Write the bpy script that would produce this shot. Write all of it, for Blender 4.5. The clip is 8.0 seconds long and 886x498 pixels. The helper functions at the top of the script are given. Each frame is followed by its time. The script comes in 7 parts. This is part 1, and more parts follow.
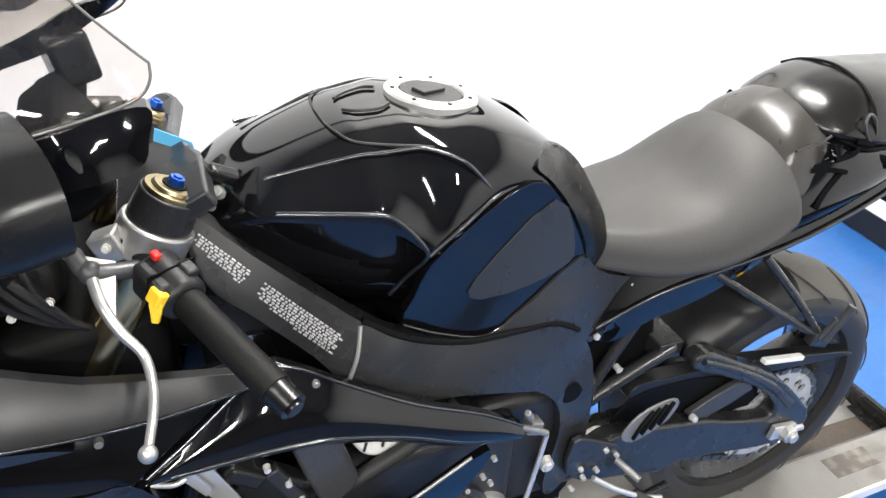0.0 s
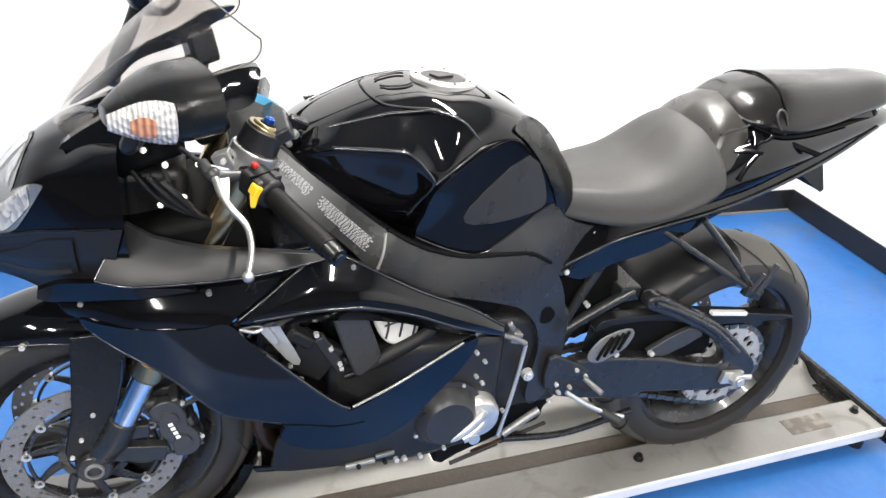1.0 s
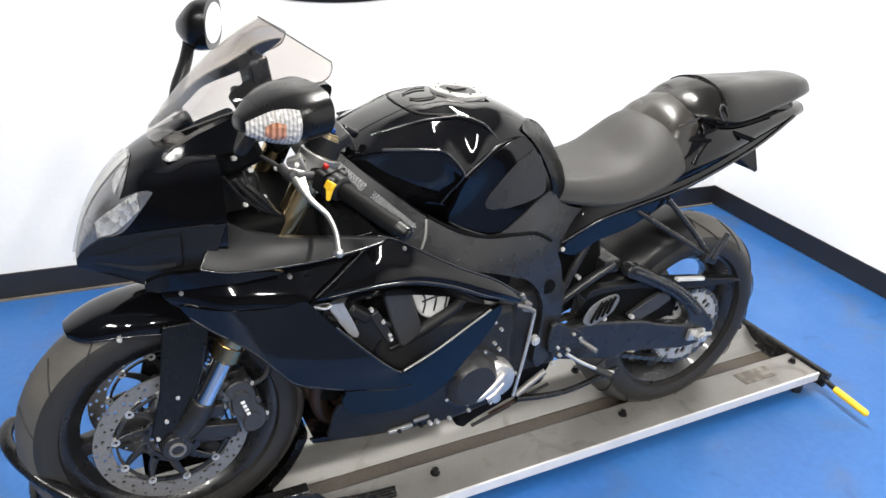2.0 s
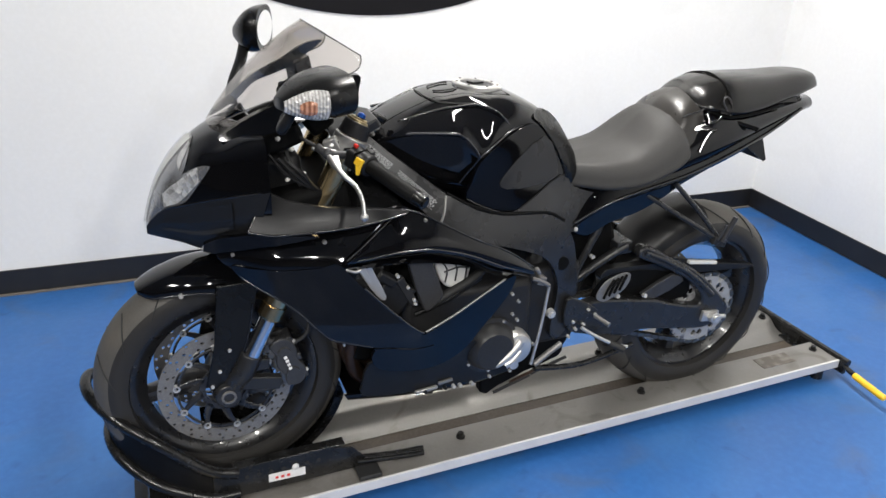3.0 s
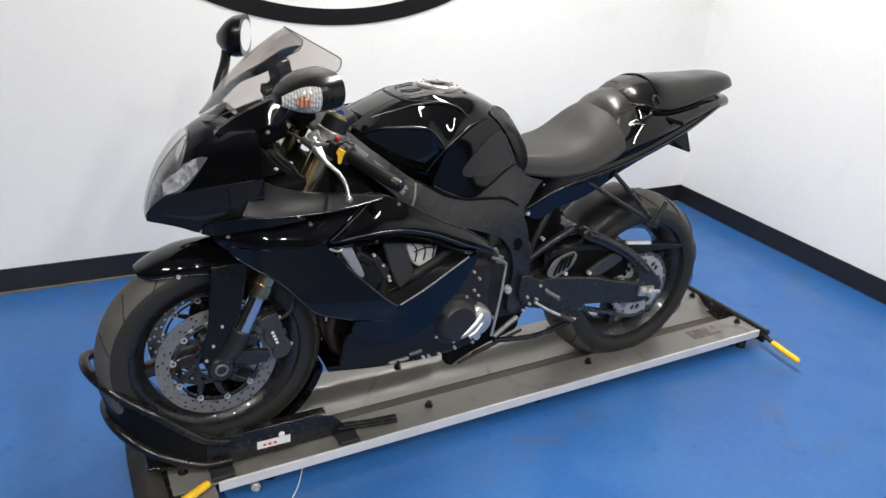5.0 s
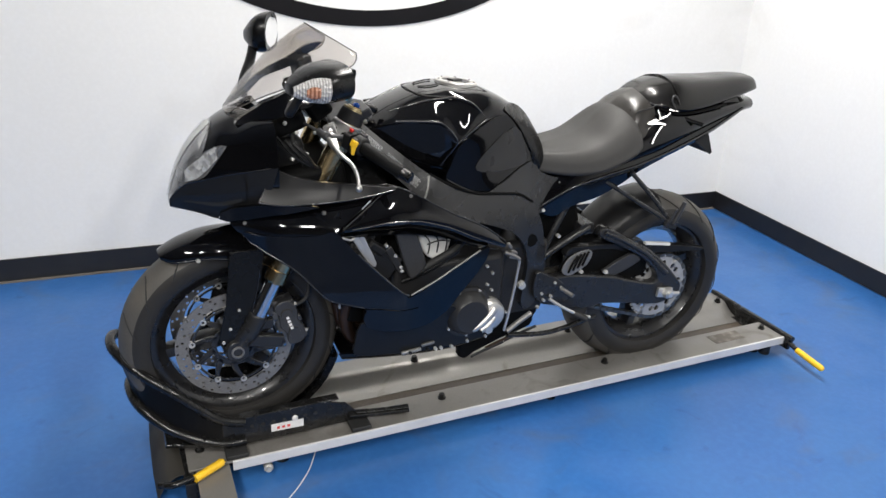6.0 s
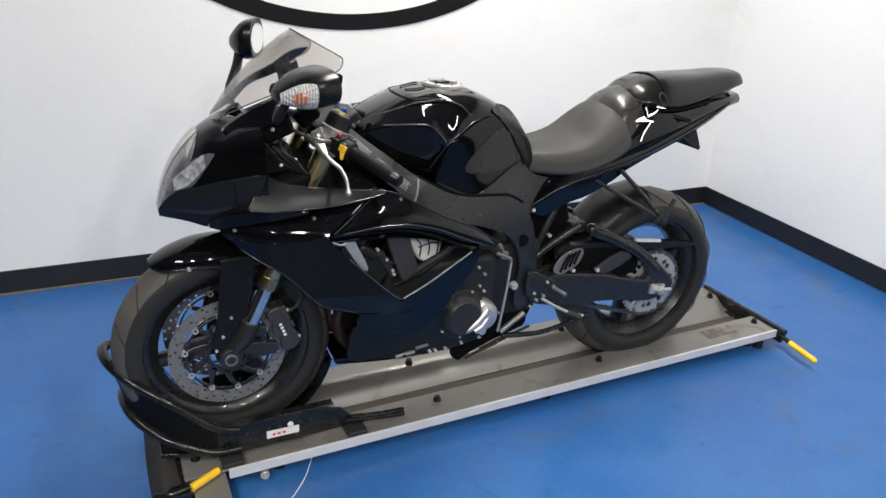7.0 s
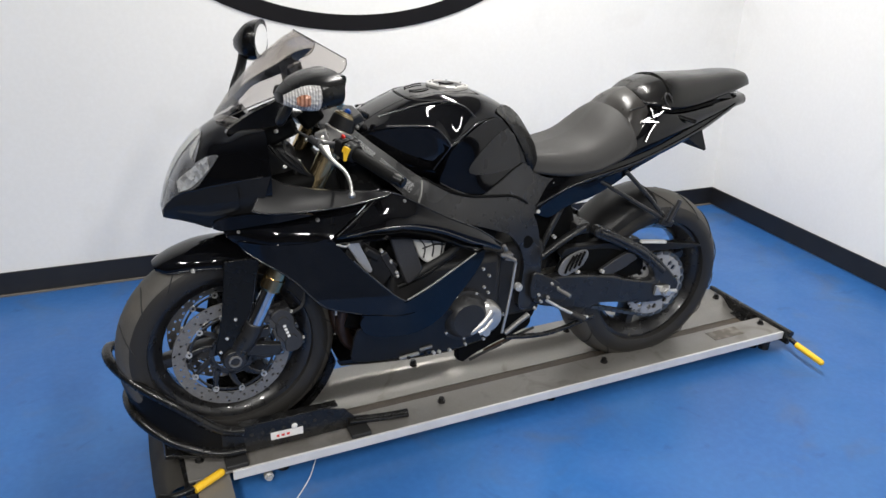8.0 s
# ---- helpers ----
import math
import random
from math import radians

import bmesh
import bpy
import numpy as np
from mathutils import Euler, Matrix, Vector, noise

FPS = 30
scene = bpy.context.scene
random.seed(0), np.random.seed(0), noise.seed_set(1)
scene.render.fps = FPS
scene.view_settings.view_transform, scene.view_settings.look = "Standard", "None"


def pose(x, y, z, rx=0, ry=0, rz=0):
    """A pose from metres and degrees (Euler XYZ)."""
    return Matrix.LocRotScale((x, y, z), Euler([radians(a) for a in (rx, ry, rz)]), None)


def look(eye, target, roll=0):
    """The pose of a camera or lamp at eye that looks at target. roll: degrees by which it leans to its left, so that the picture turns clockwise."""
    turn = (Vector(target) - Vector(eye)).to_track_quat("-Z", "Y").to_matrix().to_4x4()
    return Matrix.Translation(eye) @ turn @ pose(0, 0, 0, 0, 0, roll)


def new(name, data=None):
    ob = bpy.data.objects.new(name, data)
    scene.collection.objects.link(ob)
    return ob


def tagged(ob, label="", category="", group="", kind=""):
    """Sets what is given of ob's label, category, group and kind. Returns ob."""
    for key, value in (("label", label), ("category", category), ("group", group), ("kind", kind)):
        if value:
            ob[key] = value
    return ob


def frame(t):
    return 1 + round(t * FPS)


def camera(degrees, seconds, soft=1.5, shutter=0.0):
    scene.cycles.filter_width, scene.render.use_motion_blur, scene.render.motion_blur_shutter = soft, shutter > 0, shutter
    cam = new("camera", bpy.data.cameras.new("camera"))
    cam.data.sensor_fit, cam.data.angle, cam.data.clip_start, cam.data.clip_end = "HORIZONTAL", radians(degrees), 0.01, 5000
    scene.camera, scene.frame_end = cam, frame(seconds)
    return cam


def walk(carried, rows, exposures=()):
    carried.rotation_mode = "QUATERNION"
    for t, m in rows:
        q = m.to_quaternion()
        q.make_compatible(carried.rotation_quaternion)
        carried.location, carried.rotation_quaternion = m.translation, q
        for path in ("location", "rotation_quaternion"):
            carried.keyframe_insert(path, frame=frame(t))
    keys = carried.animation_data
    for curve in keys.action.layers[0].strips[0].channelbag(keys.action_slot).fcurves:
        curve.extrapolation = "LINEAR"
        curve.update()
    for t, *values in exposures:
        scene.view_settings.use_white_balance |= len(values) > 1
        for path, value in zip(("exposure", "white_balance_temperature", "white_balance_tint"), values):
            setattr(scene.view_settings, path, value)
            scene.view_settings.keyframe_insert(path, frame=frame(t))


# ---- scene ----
cam = camera(61.9, 8.0)
PATH = [
    (0, (0.296, -0.816, 1.372), (1.036, 0.708, 0.309), 5.0),
    (0.5, (0.248, -0.993, 1.381), (0.989, 0.573, 0.382), 4.1),
    (1, (0.199, -1.219, 1.415), (0.847, 0.407, 0.447), 5.0),
    (1.2, (0.165, -1.263, 1.436), (0.797, 0.396, 0.515), 3.4),
    (2.3, (-0.148, -1.425, 1.435), (0.761, 0.129, 0.564), 3.8),
    (2.5, (-0.149, -1.46, 1.439), (0.744, 0.114, 0.588), 2.6),
    (3, (-0.115, -1.613, 1.428), (0.606, 0.052, 0.588), 2.0),
    (3.5, (-0.086, -1.769, 1.436), (0.608, -0.068, 0.645), 3.0),
    (4, (-0.149, -1.79, 1.445), (0.584, -0.097, 0.671), 2.7),
    (4.5, (-0.25, -1.789, 1.437), (0.548, -0.138, 0.639), 2.0),
    (4.7, (-0.281, -1.781, 1.447), (0.602, -0.179, 0.639), 2.5),
    (6, (-0.215, -1.879, 1.428), (0.546, -0.208, 0.635), 2.6),
    (6.5, (-0.191, -1.9, 1.431), (0.545, -0.215, 0.643), 1.3),
    (7, (-0.209, -1.88, 1.432), (0.568, -0.216, 0.642), 1.4),
    (7.5, (-0.199, -1.882, 1.431), (0.577, -0.215, 0.647), 1.6),
    (8, (-0.201, -1.877, 1.434), (0.561, -0.205, 0.643), 1.2),
]
walk(cam, [(t, look(eye, target, roll)) for t, eye, target, roll in PATH],
     [(0, 0.70), (1.2, 0.76), (2.5, 0.04), (3.5, -0.18), (4.5, -0.27), (6.0, -0.16), (7.0, -0.28), (8.0, -0.28)])

# ---- light: ceiling fluorescents over a white display corner ----
world = bpy.data.worlds.new("world")
scene.world = world
world.use_nodes = True
world.node_tree.nodes["Background"].inputs[0].default_value = (0.8, 0.85, 0.9, 1)
world.node_tree.nodes["Background"].inputs[1].default_value = 0.02
TURN_ROOM = -2.78
ROOM = pose(2.912, 1.203, 0, 0, 0, TURN_ROOM)     # room corner: -x along the back wall
EAST = pose(2.912, 1.203, 0, 0, 0, -3.9)          # the same corner: -y along the side wall, which is not quite square to it
CEIL = 3.1
# lamps: place in the room, width, length, watts, turn
LAMPS = [(-1.6, -1.0, 0.14, 1.2, 94, 0), (-4.4, -3.1, 0.14, 1.2, 62, 0), (-1.6, -4.2, 0.14, 1.2, 60, 0), (-4.0, -5.3, 0.14, 1.2, 170, 0), (-2.6, -6.6, 0.14, 1.2, 100, 0)]


def fluorescent(u, v, w, l, watts, turn):
    """A ceiling lamp of the room at u, v from the corner."""
    data = bpy.data.lights.new("panel_light", "AREA")
    data.shape, data.size, data.size_y, data.energy, data.color = "RECTANGLE", w, l, watts, (1.0, 0.975, 0.93)
    ob = new("panel_light", data)
    ob.matrix_world = ROOM @ pose(u, v, CEIL - 0.09, 0, 0, turn)
    return ob


for lamp in LAMPS:
    fluorescent(*lamp)

# ---- materials ----
def material(name, color, rough=0.5, metal=0.0, spec=0.5, coat=0.0, grain=0.0, grain_scale=200.0, stain=0.0, stain_scale=6.0,
             stain_color=None, bump=0.0, bump_scale=300.0, rough_var=0.0, emit=0.0, transmission=0.0, ior=1.45, vary=0.0):
    """A node material: base colour with stains (large) and grain (small), gloss that varies, fine relief."""
    m = bpy.data.materials.new(name)
    m.use_nodes = True
    nt = m.node_tree
    b = nt.nodes["Principled BSDF"]
    b.inputs["Base Color"].default_value = (*color, 1)
    b.inputs["Roughness"].default_value = rough
    b.inputs["Metallic"].default_value = metal
    b.inputs["Specular IOR Level"].default_value = spec
    b.inputs["Coat Weight"].default_value = coat
    b.inputs["Coat Roughness"].default_value = 0.03
    b.inputs["Transmission Weight"].default_value = transmission
    b.inputs["IOR"].default_value = ior
    if emit:
        b.inputs["Emission Color"].default_value = (*color, 1)
        b.inputs["Emission Strength"].default_value = emit
    coord = nt.nodes.new("ShaderNodeTexCoord")

    def noise_node(scale, detail=4.0):
        n = nt.nodes.new("ShaderNodeTexNoise")
        n.inputs["Scale"].default_value, n.inputs["Detail"].default_value = scale, detail
        nt.links.new(coord.outputs["Object"], n.inputs["Vector"])
        return n.outputs["Fac"]

    def mixed(a, other, fac):
        n = nt.nodes.new("ShaderNodeMix")
        n.data_type = "RGBA"
        nt.links.new(fac, n.inputs["Factor"])
        if isinstance(a, tuple):
            n.inputs["A"].default_value = (*a, 1)
        else:
            nt.links.new(a, n.inputs["A"])
        n.inputs["B"].default_value = (*other, 1)
        return n.outputs["Result"]

    def ramp(fac, lo, hi, amount):
        n = nt.nodes.new("ShaderNodeMapRange")
        nt.links.new(fac, n.inputs["Value"])
        n.inputs["From Min"].default_value, n.inputs["From Max"].default_value = lo, hi
        n.inputs["To Min"].default_value, n.inputs["To Max"].default_value = 0.0, amount
        return n.outputs["Result"]

    col = color
    if stain:
        other = stain_color or tuple(c * 0.5 for c in color)
        col = mixed(col, other, ramp(noise_node(stain_scale, 6.0), 0.45, 0.75, stain))
    if grain:
        col = mixed(col, tuple(min(1, c * 1.5 + 0.01) for c in color), ramp(noise_node(grain_scale, 3.0), 0.4, 0.75, grain))
    if vary:
        info = nt.nodes.new("ShaderNodeObjectInfo")
        col = mixed(col, tuple(c * 0.6 for c in color), ramp(info.outputs["Random"], 0.0, 1.0, vary))
    if not isinstance(col, tuple):
        nt.links.new(col, b.inputs["Base Color"])
    if rough_var:
        n = nt.nodes.new("ShaderNodeMapRange")
        nt.links.new(noise_node(stain_scale * 2.3, 5.0), n.inputs["Value"])
        n.inputs["From Min"].default_value, n.inputs["From Max"].default_value = 0.35, 0.7
        n.inputs["To Min"].default_value, n.inputs["To Max"].default_value = rough, rough + rough_var
        nt.links.new(n.outputs["Result"], b.inputs["Roughness"])
    if bump:
        n = nt.nodes.new("ShaderNodeBump")
        n.inputs["Strength"].default_value, n.inputs["Distance"].default_value = bump, 0.001
        nt.links.new(noise_node(bump_scale, 3.0), n.inputs["Height"])
        nt.links.new(n.outputs["Normal"], b.inputs["Normal"])
    return m


M_PAINT = material("gloss_black_paint", (0.0025, 0.0025, 0.003), 0.04, spec=0.42, coat=0.08, rough_var=0.03, stain_scale=3.0)
M_SATIN = material("satin_black_frame", (0.014, 0.014, 0.0145), 0.24, spec=0.55, grain=0.3, grain_scale=900, bump=0.06, bump_scale=900, rough_var=0.1)
M_PLASTIC = material("matte_black_plastic", (0.008, 0.008, 0.0085), 0.32, spec=0.31, grain=0.4, grain_scale=700, bump=0.12, bump_scale=800, rough_var=0.1)
M_SEAT = material("black_vinyl", (0.033, 0.032, 0.031), 0.52, spec=0.32, grain=0.4, grain_scale=500, bump=0.35, bump_scale=600, rough_var=0.08)
M_TYRE = material("tyre_rubber", (0.060, 0.056, 0.050), 0.60, stain=0.7, stain_scale=9, stain_color=(0.100, 0.088, 0.072), grain=0.3, grain_scale=260, bump=0.25, bump_scale=300)
M_RUBBER = material("black_rubber", (0.013, 0.013, 0.013), 0.65, grain=0.4, grain_scale=400, bump=0.3, bump_scale=500)
M_GRIP = material("ribbed_grip_rubber", (0.004, 0.004, 0.004), 0.55, spec=0.16, grain=0.3, grain_scale=900, bump=0.5, bump_scale=700)
M_RIM = material("black_rim", (0.009, 0.009, 0.010), 0.25, spec=0.5, coat=0.3, stain=0.4, stain_scale=20, stain_color=(0.03, 0.028, 0.025), rough_var=0.15)
M_STEEL = material("brushed_disc_steel", (0.19, 0.185, 0.18), 0.42, metal=0.55, grain=0.5, grain_scale=300, stain=0.4, stain_scale=30, stain_color=(0.18, 0.17, 0.165))
M_ALU = material("bare_aluminium", (0.58, 0.57, 0.55), 0.28, metal=0.75, stain=0.35, stain_scale=25, stain_color=(0.35, 0.34, 0.32), rough_var=0.15)
M_CHROME = material("chrome_slider", (0.78, 0.78, 0.8), 0.06, metal=1.0)
M_BOLT = material("zinc_bolt", (0.62, 0.61, 0.58), 0.25, metal=0.5, vary=0.5)
M_DARKBOLT = material("black_bolt", (0.02, 0.02, 0.02), 0.35, metal=0.6)
M_GOLD = material("gold_fork_tube", (0.62, 0.48, 0.27), 0.25, metal=1.0, stain=0.3, stain_scale=18)
M_BRONZE = material("bronze_ring", (0.45, 0.33, 0.18), 0.25, metal=1.0)
M_ENGINE = material("black_engine_cast", (0.013, 0.013, 0.014), 0.40, spec=0.35, grain=0.5, grain_scale=350, bump=0.4, bump_scale=260, stain=0.3, stain_scale=20, stain_color=(0.03, 0.027, 0.024))
M_COVER = material("grey_engine_cover", (0.040, 0.040, 0.042), 0.36, metal=0.3, grain=0.4, grain_scale=300, rough_var=0.1)
M_CHAIN = material("oily_chain", (0.16, 0.15, 0.13), 0.4, metal=1.0, grain=0.6, grain_scale=200)
def clear(name, tint, gloss=0.45):
    """Thin clear plastic: it lets light through, tinted, and mirrors at a slant."""
    m = bpy.data.materials.new(name)
    m.use_nodes = True
    nt = m.node_tree
    nt.nodes.remove(nt.nodes["Principled BSDF"])
    t, g, mix, lw, fr = (nt.nodes.new(k) for k in ("ShaderNodeBsdfTransparent", "ShaderNodeBsdfGlossy", "ShaderNodeMixShader", "ShaderNodeLayerWeight", "ShaderNodeMapRange"))
    t.inputs[0].default_value = (*tint, 1)
    g.inputs["Roughness"].default_value = 0.02
    lw.inputs["Blend"].default_value = 0.25
    fr.inputs["To Min"].default_value, fr.inputs["To Max"].default_value = 0.03, gloss
    for a, b in ((lw.outputs["Facing"], fr.inputs["Value"]), (fr.outputs[0], mix.inputs[0]), (t.outputs[0], mix.inputs[1]), (g.outputs[0], mix.inputs[2]), (mix.outputs[0], nt.nodes["Material Output"].inputs[0])):
        nt.links.new(a, b)
    return m


M_SCREEN = clear("smoked_screen", (0.90, 0.875, 0.852))
M_RIMTINT = material("smoked_edge", (0.10, 0.095, 0.09), 0.2, spec=0.6)
M_LENS = clear("clear_lens", (0.94, 0.94, 0.94), 0.6)
M_LENSEDGE = material("pale_lens_edge", (0.55, 0.55, 0.53), 0.35, stain=0.2, stain_scale=30)
M_HOUSING = material("dark_chrome_housing", (0.46, 0.46, 0.465), 0.18, metal=0.8, grain=0.3, grain_scale=90, rough_var=0.1)
M_MIRROR = material("mirror_glass", (0.9, 0.9, 0.9), 0.01, metal=1.0)
M_YELLOW = material("yellow_plastic", (0.80, 0.47, 0.02), 0.38, stain=0.25, stain_scale=40, stain_color=(0.5, 0.32, 0.04), grain=0.2)
M_RED = material("red_plastic", (0.55, 0.02, 0.015), 0.35)
M_BLUE_ANO = material("blue_anodised", (0.02, 0.10, 0.45), 0.3, metal=0.8)
M_BLUE_TAG = material("pale_blue_tag", (0.10, 0.42, 0.70), 0.5)
M_LABEL = material("pale_print", (0.33, 0.33, 0.33), 0.5, grain=0.5, grain_scale=300)
M_WHITE_LABEL = material("white_sticker", (0.72, 0.71, 0.69), 0.45, stain=0.2, stain_scale=60)
M_WALL = material("white_wall_paint", (0.80, 0.795, 0.78), 0.55, stain=0.12, stain_scale=1.3, stain_color=(0.70, 0.69, 0.67), grain=0.1, grain_scale=60, bump=0.1, bump_scale=120)
M_CEIL = material("grey_ceiling", (0.32, 0.31, 0.295), 0.8, grain=0.2, grain_scale=50)
M_BASE = material("black_vinyl_base", (0.012, 0.012, 0.014), 0.3, stain=0.3, stain_scale=9, stain_color=(0.03, 0.03, 0.03), rough_var=0.15)
M_FLOOR = material("blue_floor_paint", (0.021, 0.100, 0.300), 0.28, stain=0.7, stain_scale=2.2, stain_color=(0.034, 0.130, 0.330), grain=0.25, grain_scale=45, rough_var=0.2, bump=0.05, bump_scale=90)


def smudge(mat, color, scale, lo, hi, amount):
    """Adds sparse dirt marks to a material's base colour."""
    nt = mat.node_tree
    b = nt.nodes["Principled BSDF"]
    coord, noise, ramp, mix = (nt.nodes.new("ShaderNode" + k) for k in ("TexCoord", "TexNoise", "MapRange", "Mix"))
    noise.inputs["Scale"].default_value, noise.inputs["Detail"].default_value, noise.inputs["Distortion"].default_value = scale, 8.0, 1.2
    ramp.inputs["From Min"].default_value, ramp.inputs["From Max"].default_value, ramp.inputs["To Max"].default_value = lo, hi, amount
    mix.data_type = "RGBA"
    mix.inputs["B"].default_value = (*color, 1)
    nt.links.new(coord.outputs["Object"], noise.inputs["Vector"])
    nt.links.new(noise.outputs["Fac"], ramp.inputs["Value"])
    nt.links.new(ramp.outputs["Result"], mix.inputs["Factor"])
    old = b.inputs["Base Color"].links[0].from_socket
    nt.links.new(old, mix.inputs["A"])
    nt.links.new(mix.outputs["Result"], b.inputs["Base Color"])


smudge(M_FLOOR, (0.075, 0.095, 0.13), 3.1, 0.58, 0.75, 0.5)
smudge(M_FLOOR, (0.010, 0.035, 0.11), 7.0, 0.62, 0.78, 0.5)
M_SEAL = material("grey_floor_edge", (0.16, 0.14, 0.12), 0.6, stain=0.5, stain_scale=10)
M_DECK = material("dull_aluminium_deck", (0.235, 0.225, 0.21), 0.36, metal=0.45, stain=0.4, stain_scale=4, stain_color=(0.16, 0.145, 0.125), grain=0.1, grain_scale=160, rough_var=0.12)
M_CHANNEL = material("dusty_channel", (0.06, 0.048, 0.036), 0.5, metal=0.1, stain=0.85, stain_scale=3, stain_color=(0.05, 0.037, 0.025), grain=0.5, grain_scale=120)
M_LIP = material("bright_deck_edge", (0.72, 0.71, 0.70), 0.4, metal=0.3, stain=0.25, stain_scale=12)
M_RUST = material("worn_patch", (0.11, 0.095, 0.08), 0.6, stain=0.7, stain_scale=30, stain_color=(0.30, 0.28, 0.25))
M_STEELBLACK = material("black_powder_coat", (0.006, 0.006, 0.006), 0.17, stain=0.3, stain_scale=25, stain_color=(0.03, 0.028, 0.026), rough_var=0.15)
M_TUBE = material("lamp_diffuser", (1.0, 0.98, 0.95), 0.5, emit=20.0)
M_SIGN = material("black_wall_paint", (0.006, 0.0055, 0.007), 0.6, spec=0.2)
# for the unseen walls, kept dark so the paint mirrors a dark room
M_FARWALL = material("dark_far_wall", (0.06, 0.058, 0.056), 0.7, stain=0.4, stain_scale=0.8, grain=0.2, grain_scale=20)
M_DARKCAP = material("olive_fork_cap", (0.28, 0.23, 0.13), 0.3, metal=1.0)
M_PAD = material("glossy_vinyl", (0.006, 0.0057, 0.0054), 0.15, spec=0.40, grain=0.3, grain_scale=400, bump=0.03, bump_scale=300, rough_var=0.12)
M_COWL = material("polished_cover", (0.022, 0.020, 0.018), 0.27, spec=0.50, coat=0.0, rough_var=0.05)
# greyer than the paint, standing for the room mirrored in the knee facet
M_KNEESHEEN = material("grey_knee_sheen", (0.018, 0.0175, 0.017), 0.26, spec=0.5, grain=0.4, grain_scale=900, bump=0.05, bump_scale=900, rough_var=0.1)
M_DUCT = material("pale_duct_plastic", (0.62, 0.62, 0.60), 0.45, stain=0.3, stain_scale=30)
M_PIPE = material("heat_browned_steel", (0.07, 0.042, 0.030), 0.35, metal=0.8, stain=0.6, stain_scale=25, stain_color=(0.02, 0.015, 0.012))
# near-black for joints and straps, and for shade painted into gaps
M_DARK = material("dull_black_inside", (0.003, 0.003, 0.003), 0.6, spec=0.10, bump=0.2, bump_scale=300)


def ribbed(name, light, dark, scale, metal=0.0, rough=0.15, cells=False):
    """Moulded lens or reflector with a faceted relief; its bright and dark sparkle is put into the colour."""
    m = material(name, light, rough, metal=metal, spec=0.7)
    nt = m.node_tree
    b = nt.nodes["Principled BSDF"]
    coord, wave, vor, ramp, mul, bump = (nt.nodes.new("ShaderNode" + k) for k in ("TexCoord", "TexWave", "TexVoronoi", "Mix", "Math", "Bump"))
    wave.bands_direction = "X"
    wave.inputs["Scale"].default_value, wave.inputs["Distortion"].default_value = scale, 1.5
    vor.inputs["Scale"].default_value = scale * 2.2
    ramp.data_type, mul.operation = "RGBA", "MULTIPLY"
    ramp.inputs["A"].default_value, ramp.inputs["B"].default_value = (*dark, 1), (*light, 1)
    bump.inputs["Strength"].default_value, bump.inputs["Distance"].default_value = 0.9, 0.004
    for a, c in ((coord.outputs["Object"], wave.inputs["Vector"]), (coord.outputs["Object"], vor.inputs["Vector"]), (wave.outputs["Fac"], mul.inputs[0]), (vor.outputs["Distance"], mul.inputs[1]),
                 (vor.outputs["Color"] if cells else wave.outputs["Fac"], ramp.inputs["Factor"]), (ramp.outputs["Result"], b.inputs["Base Color"]), (vor.outputs["Distance"], bump.inputs["Height"]), (bump.outputs["Normal"], b.inputs["Normal"])):
        nt.links.new(a, c)
    return m


M_RIBLENS = ribbed("ribbed_clear_lens", (0.52, 0.51, 0.49), (0.28, 0.27, 0.26), 55, 0.0)
# bright and dark cells painted in for the reflections of the facets
M_LAMPCUP = ribbed("faceted_lamp_cup", (0.92, 0.92, 0.90), (0.20, 0.20, 0.20), 40, 0.35, 0.18, True)
M_AMBERLENS = ribbed("amber_lens_middle", (0.50, 0.25, 0.16), (0.22, 0.09, 0.05), 40, 0.1)
M_STATOR = material("dark_engine_cover", (0.018, 0.018, 0.019), 0.34, spec=0.4, grain=0.4, grain_scale=300, bump=0.15, bump_scale=350, rough_var=0.1)
# pale metal for the belly stay, and for highlights painted along edges
M_EDGE = material("pale_metal_and_highlight", (0.30, 0.295, 0.28), 0.35, metal=0.5, stain=0.4, stain_scale=40, stain_color=(0.18, 0.16, 0.12))
M_SPROCKET = material("pale_sprocket", (0.36, 0.36, 0.36), 0.4, metal=0.3, stain=0.3, stain_scale=40)
M_FLAP = material("grey_curved_sheet", (0.085, 0.078, 0.066), 0.5, metal=0.2, stain=0.6, stain_scale=12, stain_color=(0.03, 0.027, 0.022))
M_TROUGH = material("smooth_aluminium_trough", (0.23, 0.222, 0.21), 0.28, metal=0.7, stain=0.15, stain_scale=3, stain_color=(0.20, 0.18, 0.155), grain=0.1, grain_scale=120, rough_var=0.12)
# darker blue for the unseen floor, so the fairing mirrors less of it
M_DARKFLOOR = material("darkened_blue_floor", (0.011, 0.040, 0.112), 0.45, stain=0.4, stain_scale=2.0, stain_color=(0.016, 0.046, 0.12), grain=0.3, grain_scale=60, rough_var=0.2)
M_MIRRORBACK = material("satin_black_housing", (0.005, 0.005, 0.005), 0.24, spec=0.36, rough_var=0.08, bump=0.05, bump_scale=700)
M_SIDEWALL = material("dark_sidewall_rubber", (0.022, 0.021, 0.020), 0.42, spec=0.35, stain=0.5, stain_scale=12, stain_color=(0.024, 0.021, 0.018), bump=0.1, bump_scale=300)
smudge(M_DECK, (0.10, 0.085, 0.065), 9.0, 0.55, 0.75, 0.6)
smudge(M_TROUGH, (0.09, 0.065, 0.045), 6.0, 0.60, 0.78, 0.7)
smudge(M_WALL, (0.60, 0.585, 0.56), 2.0, 0.60, 0.80, 0.25)
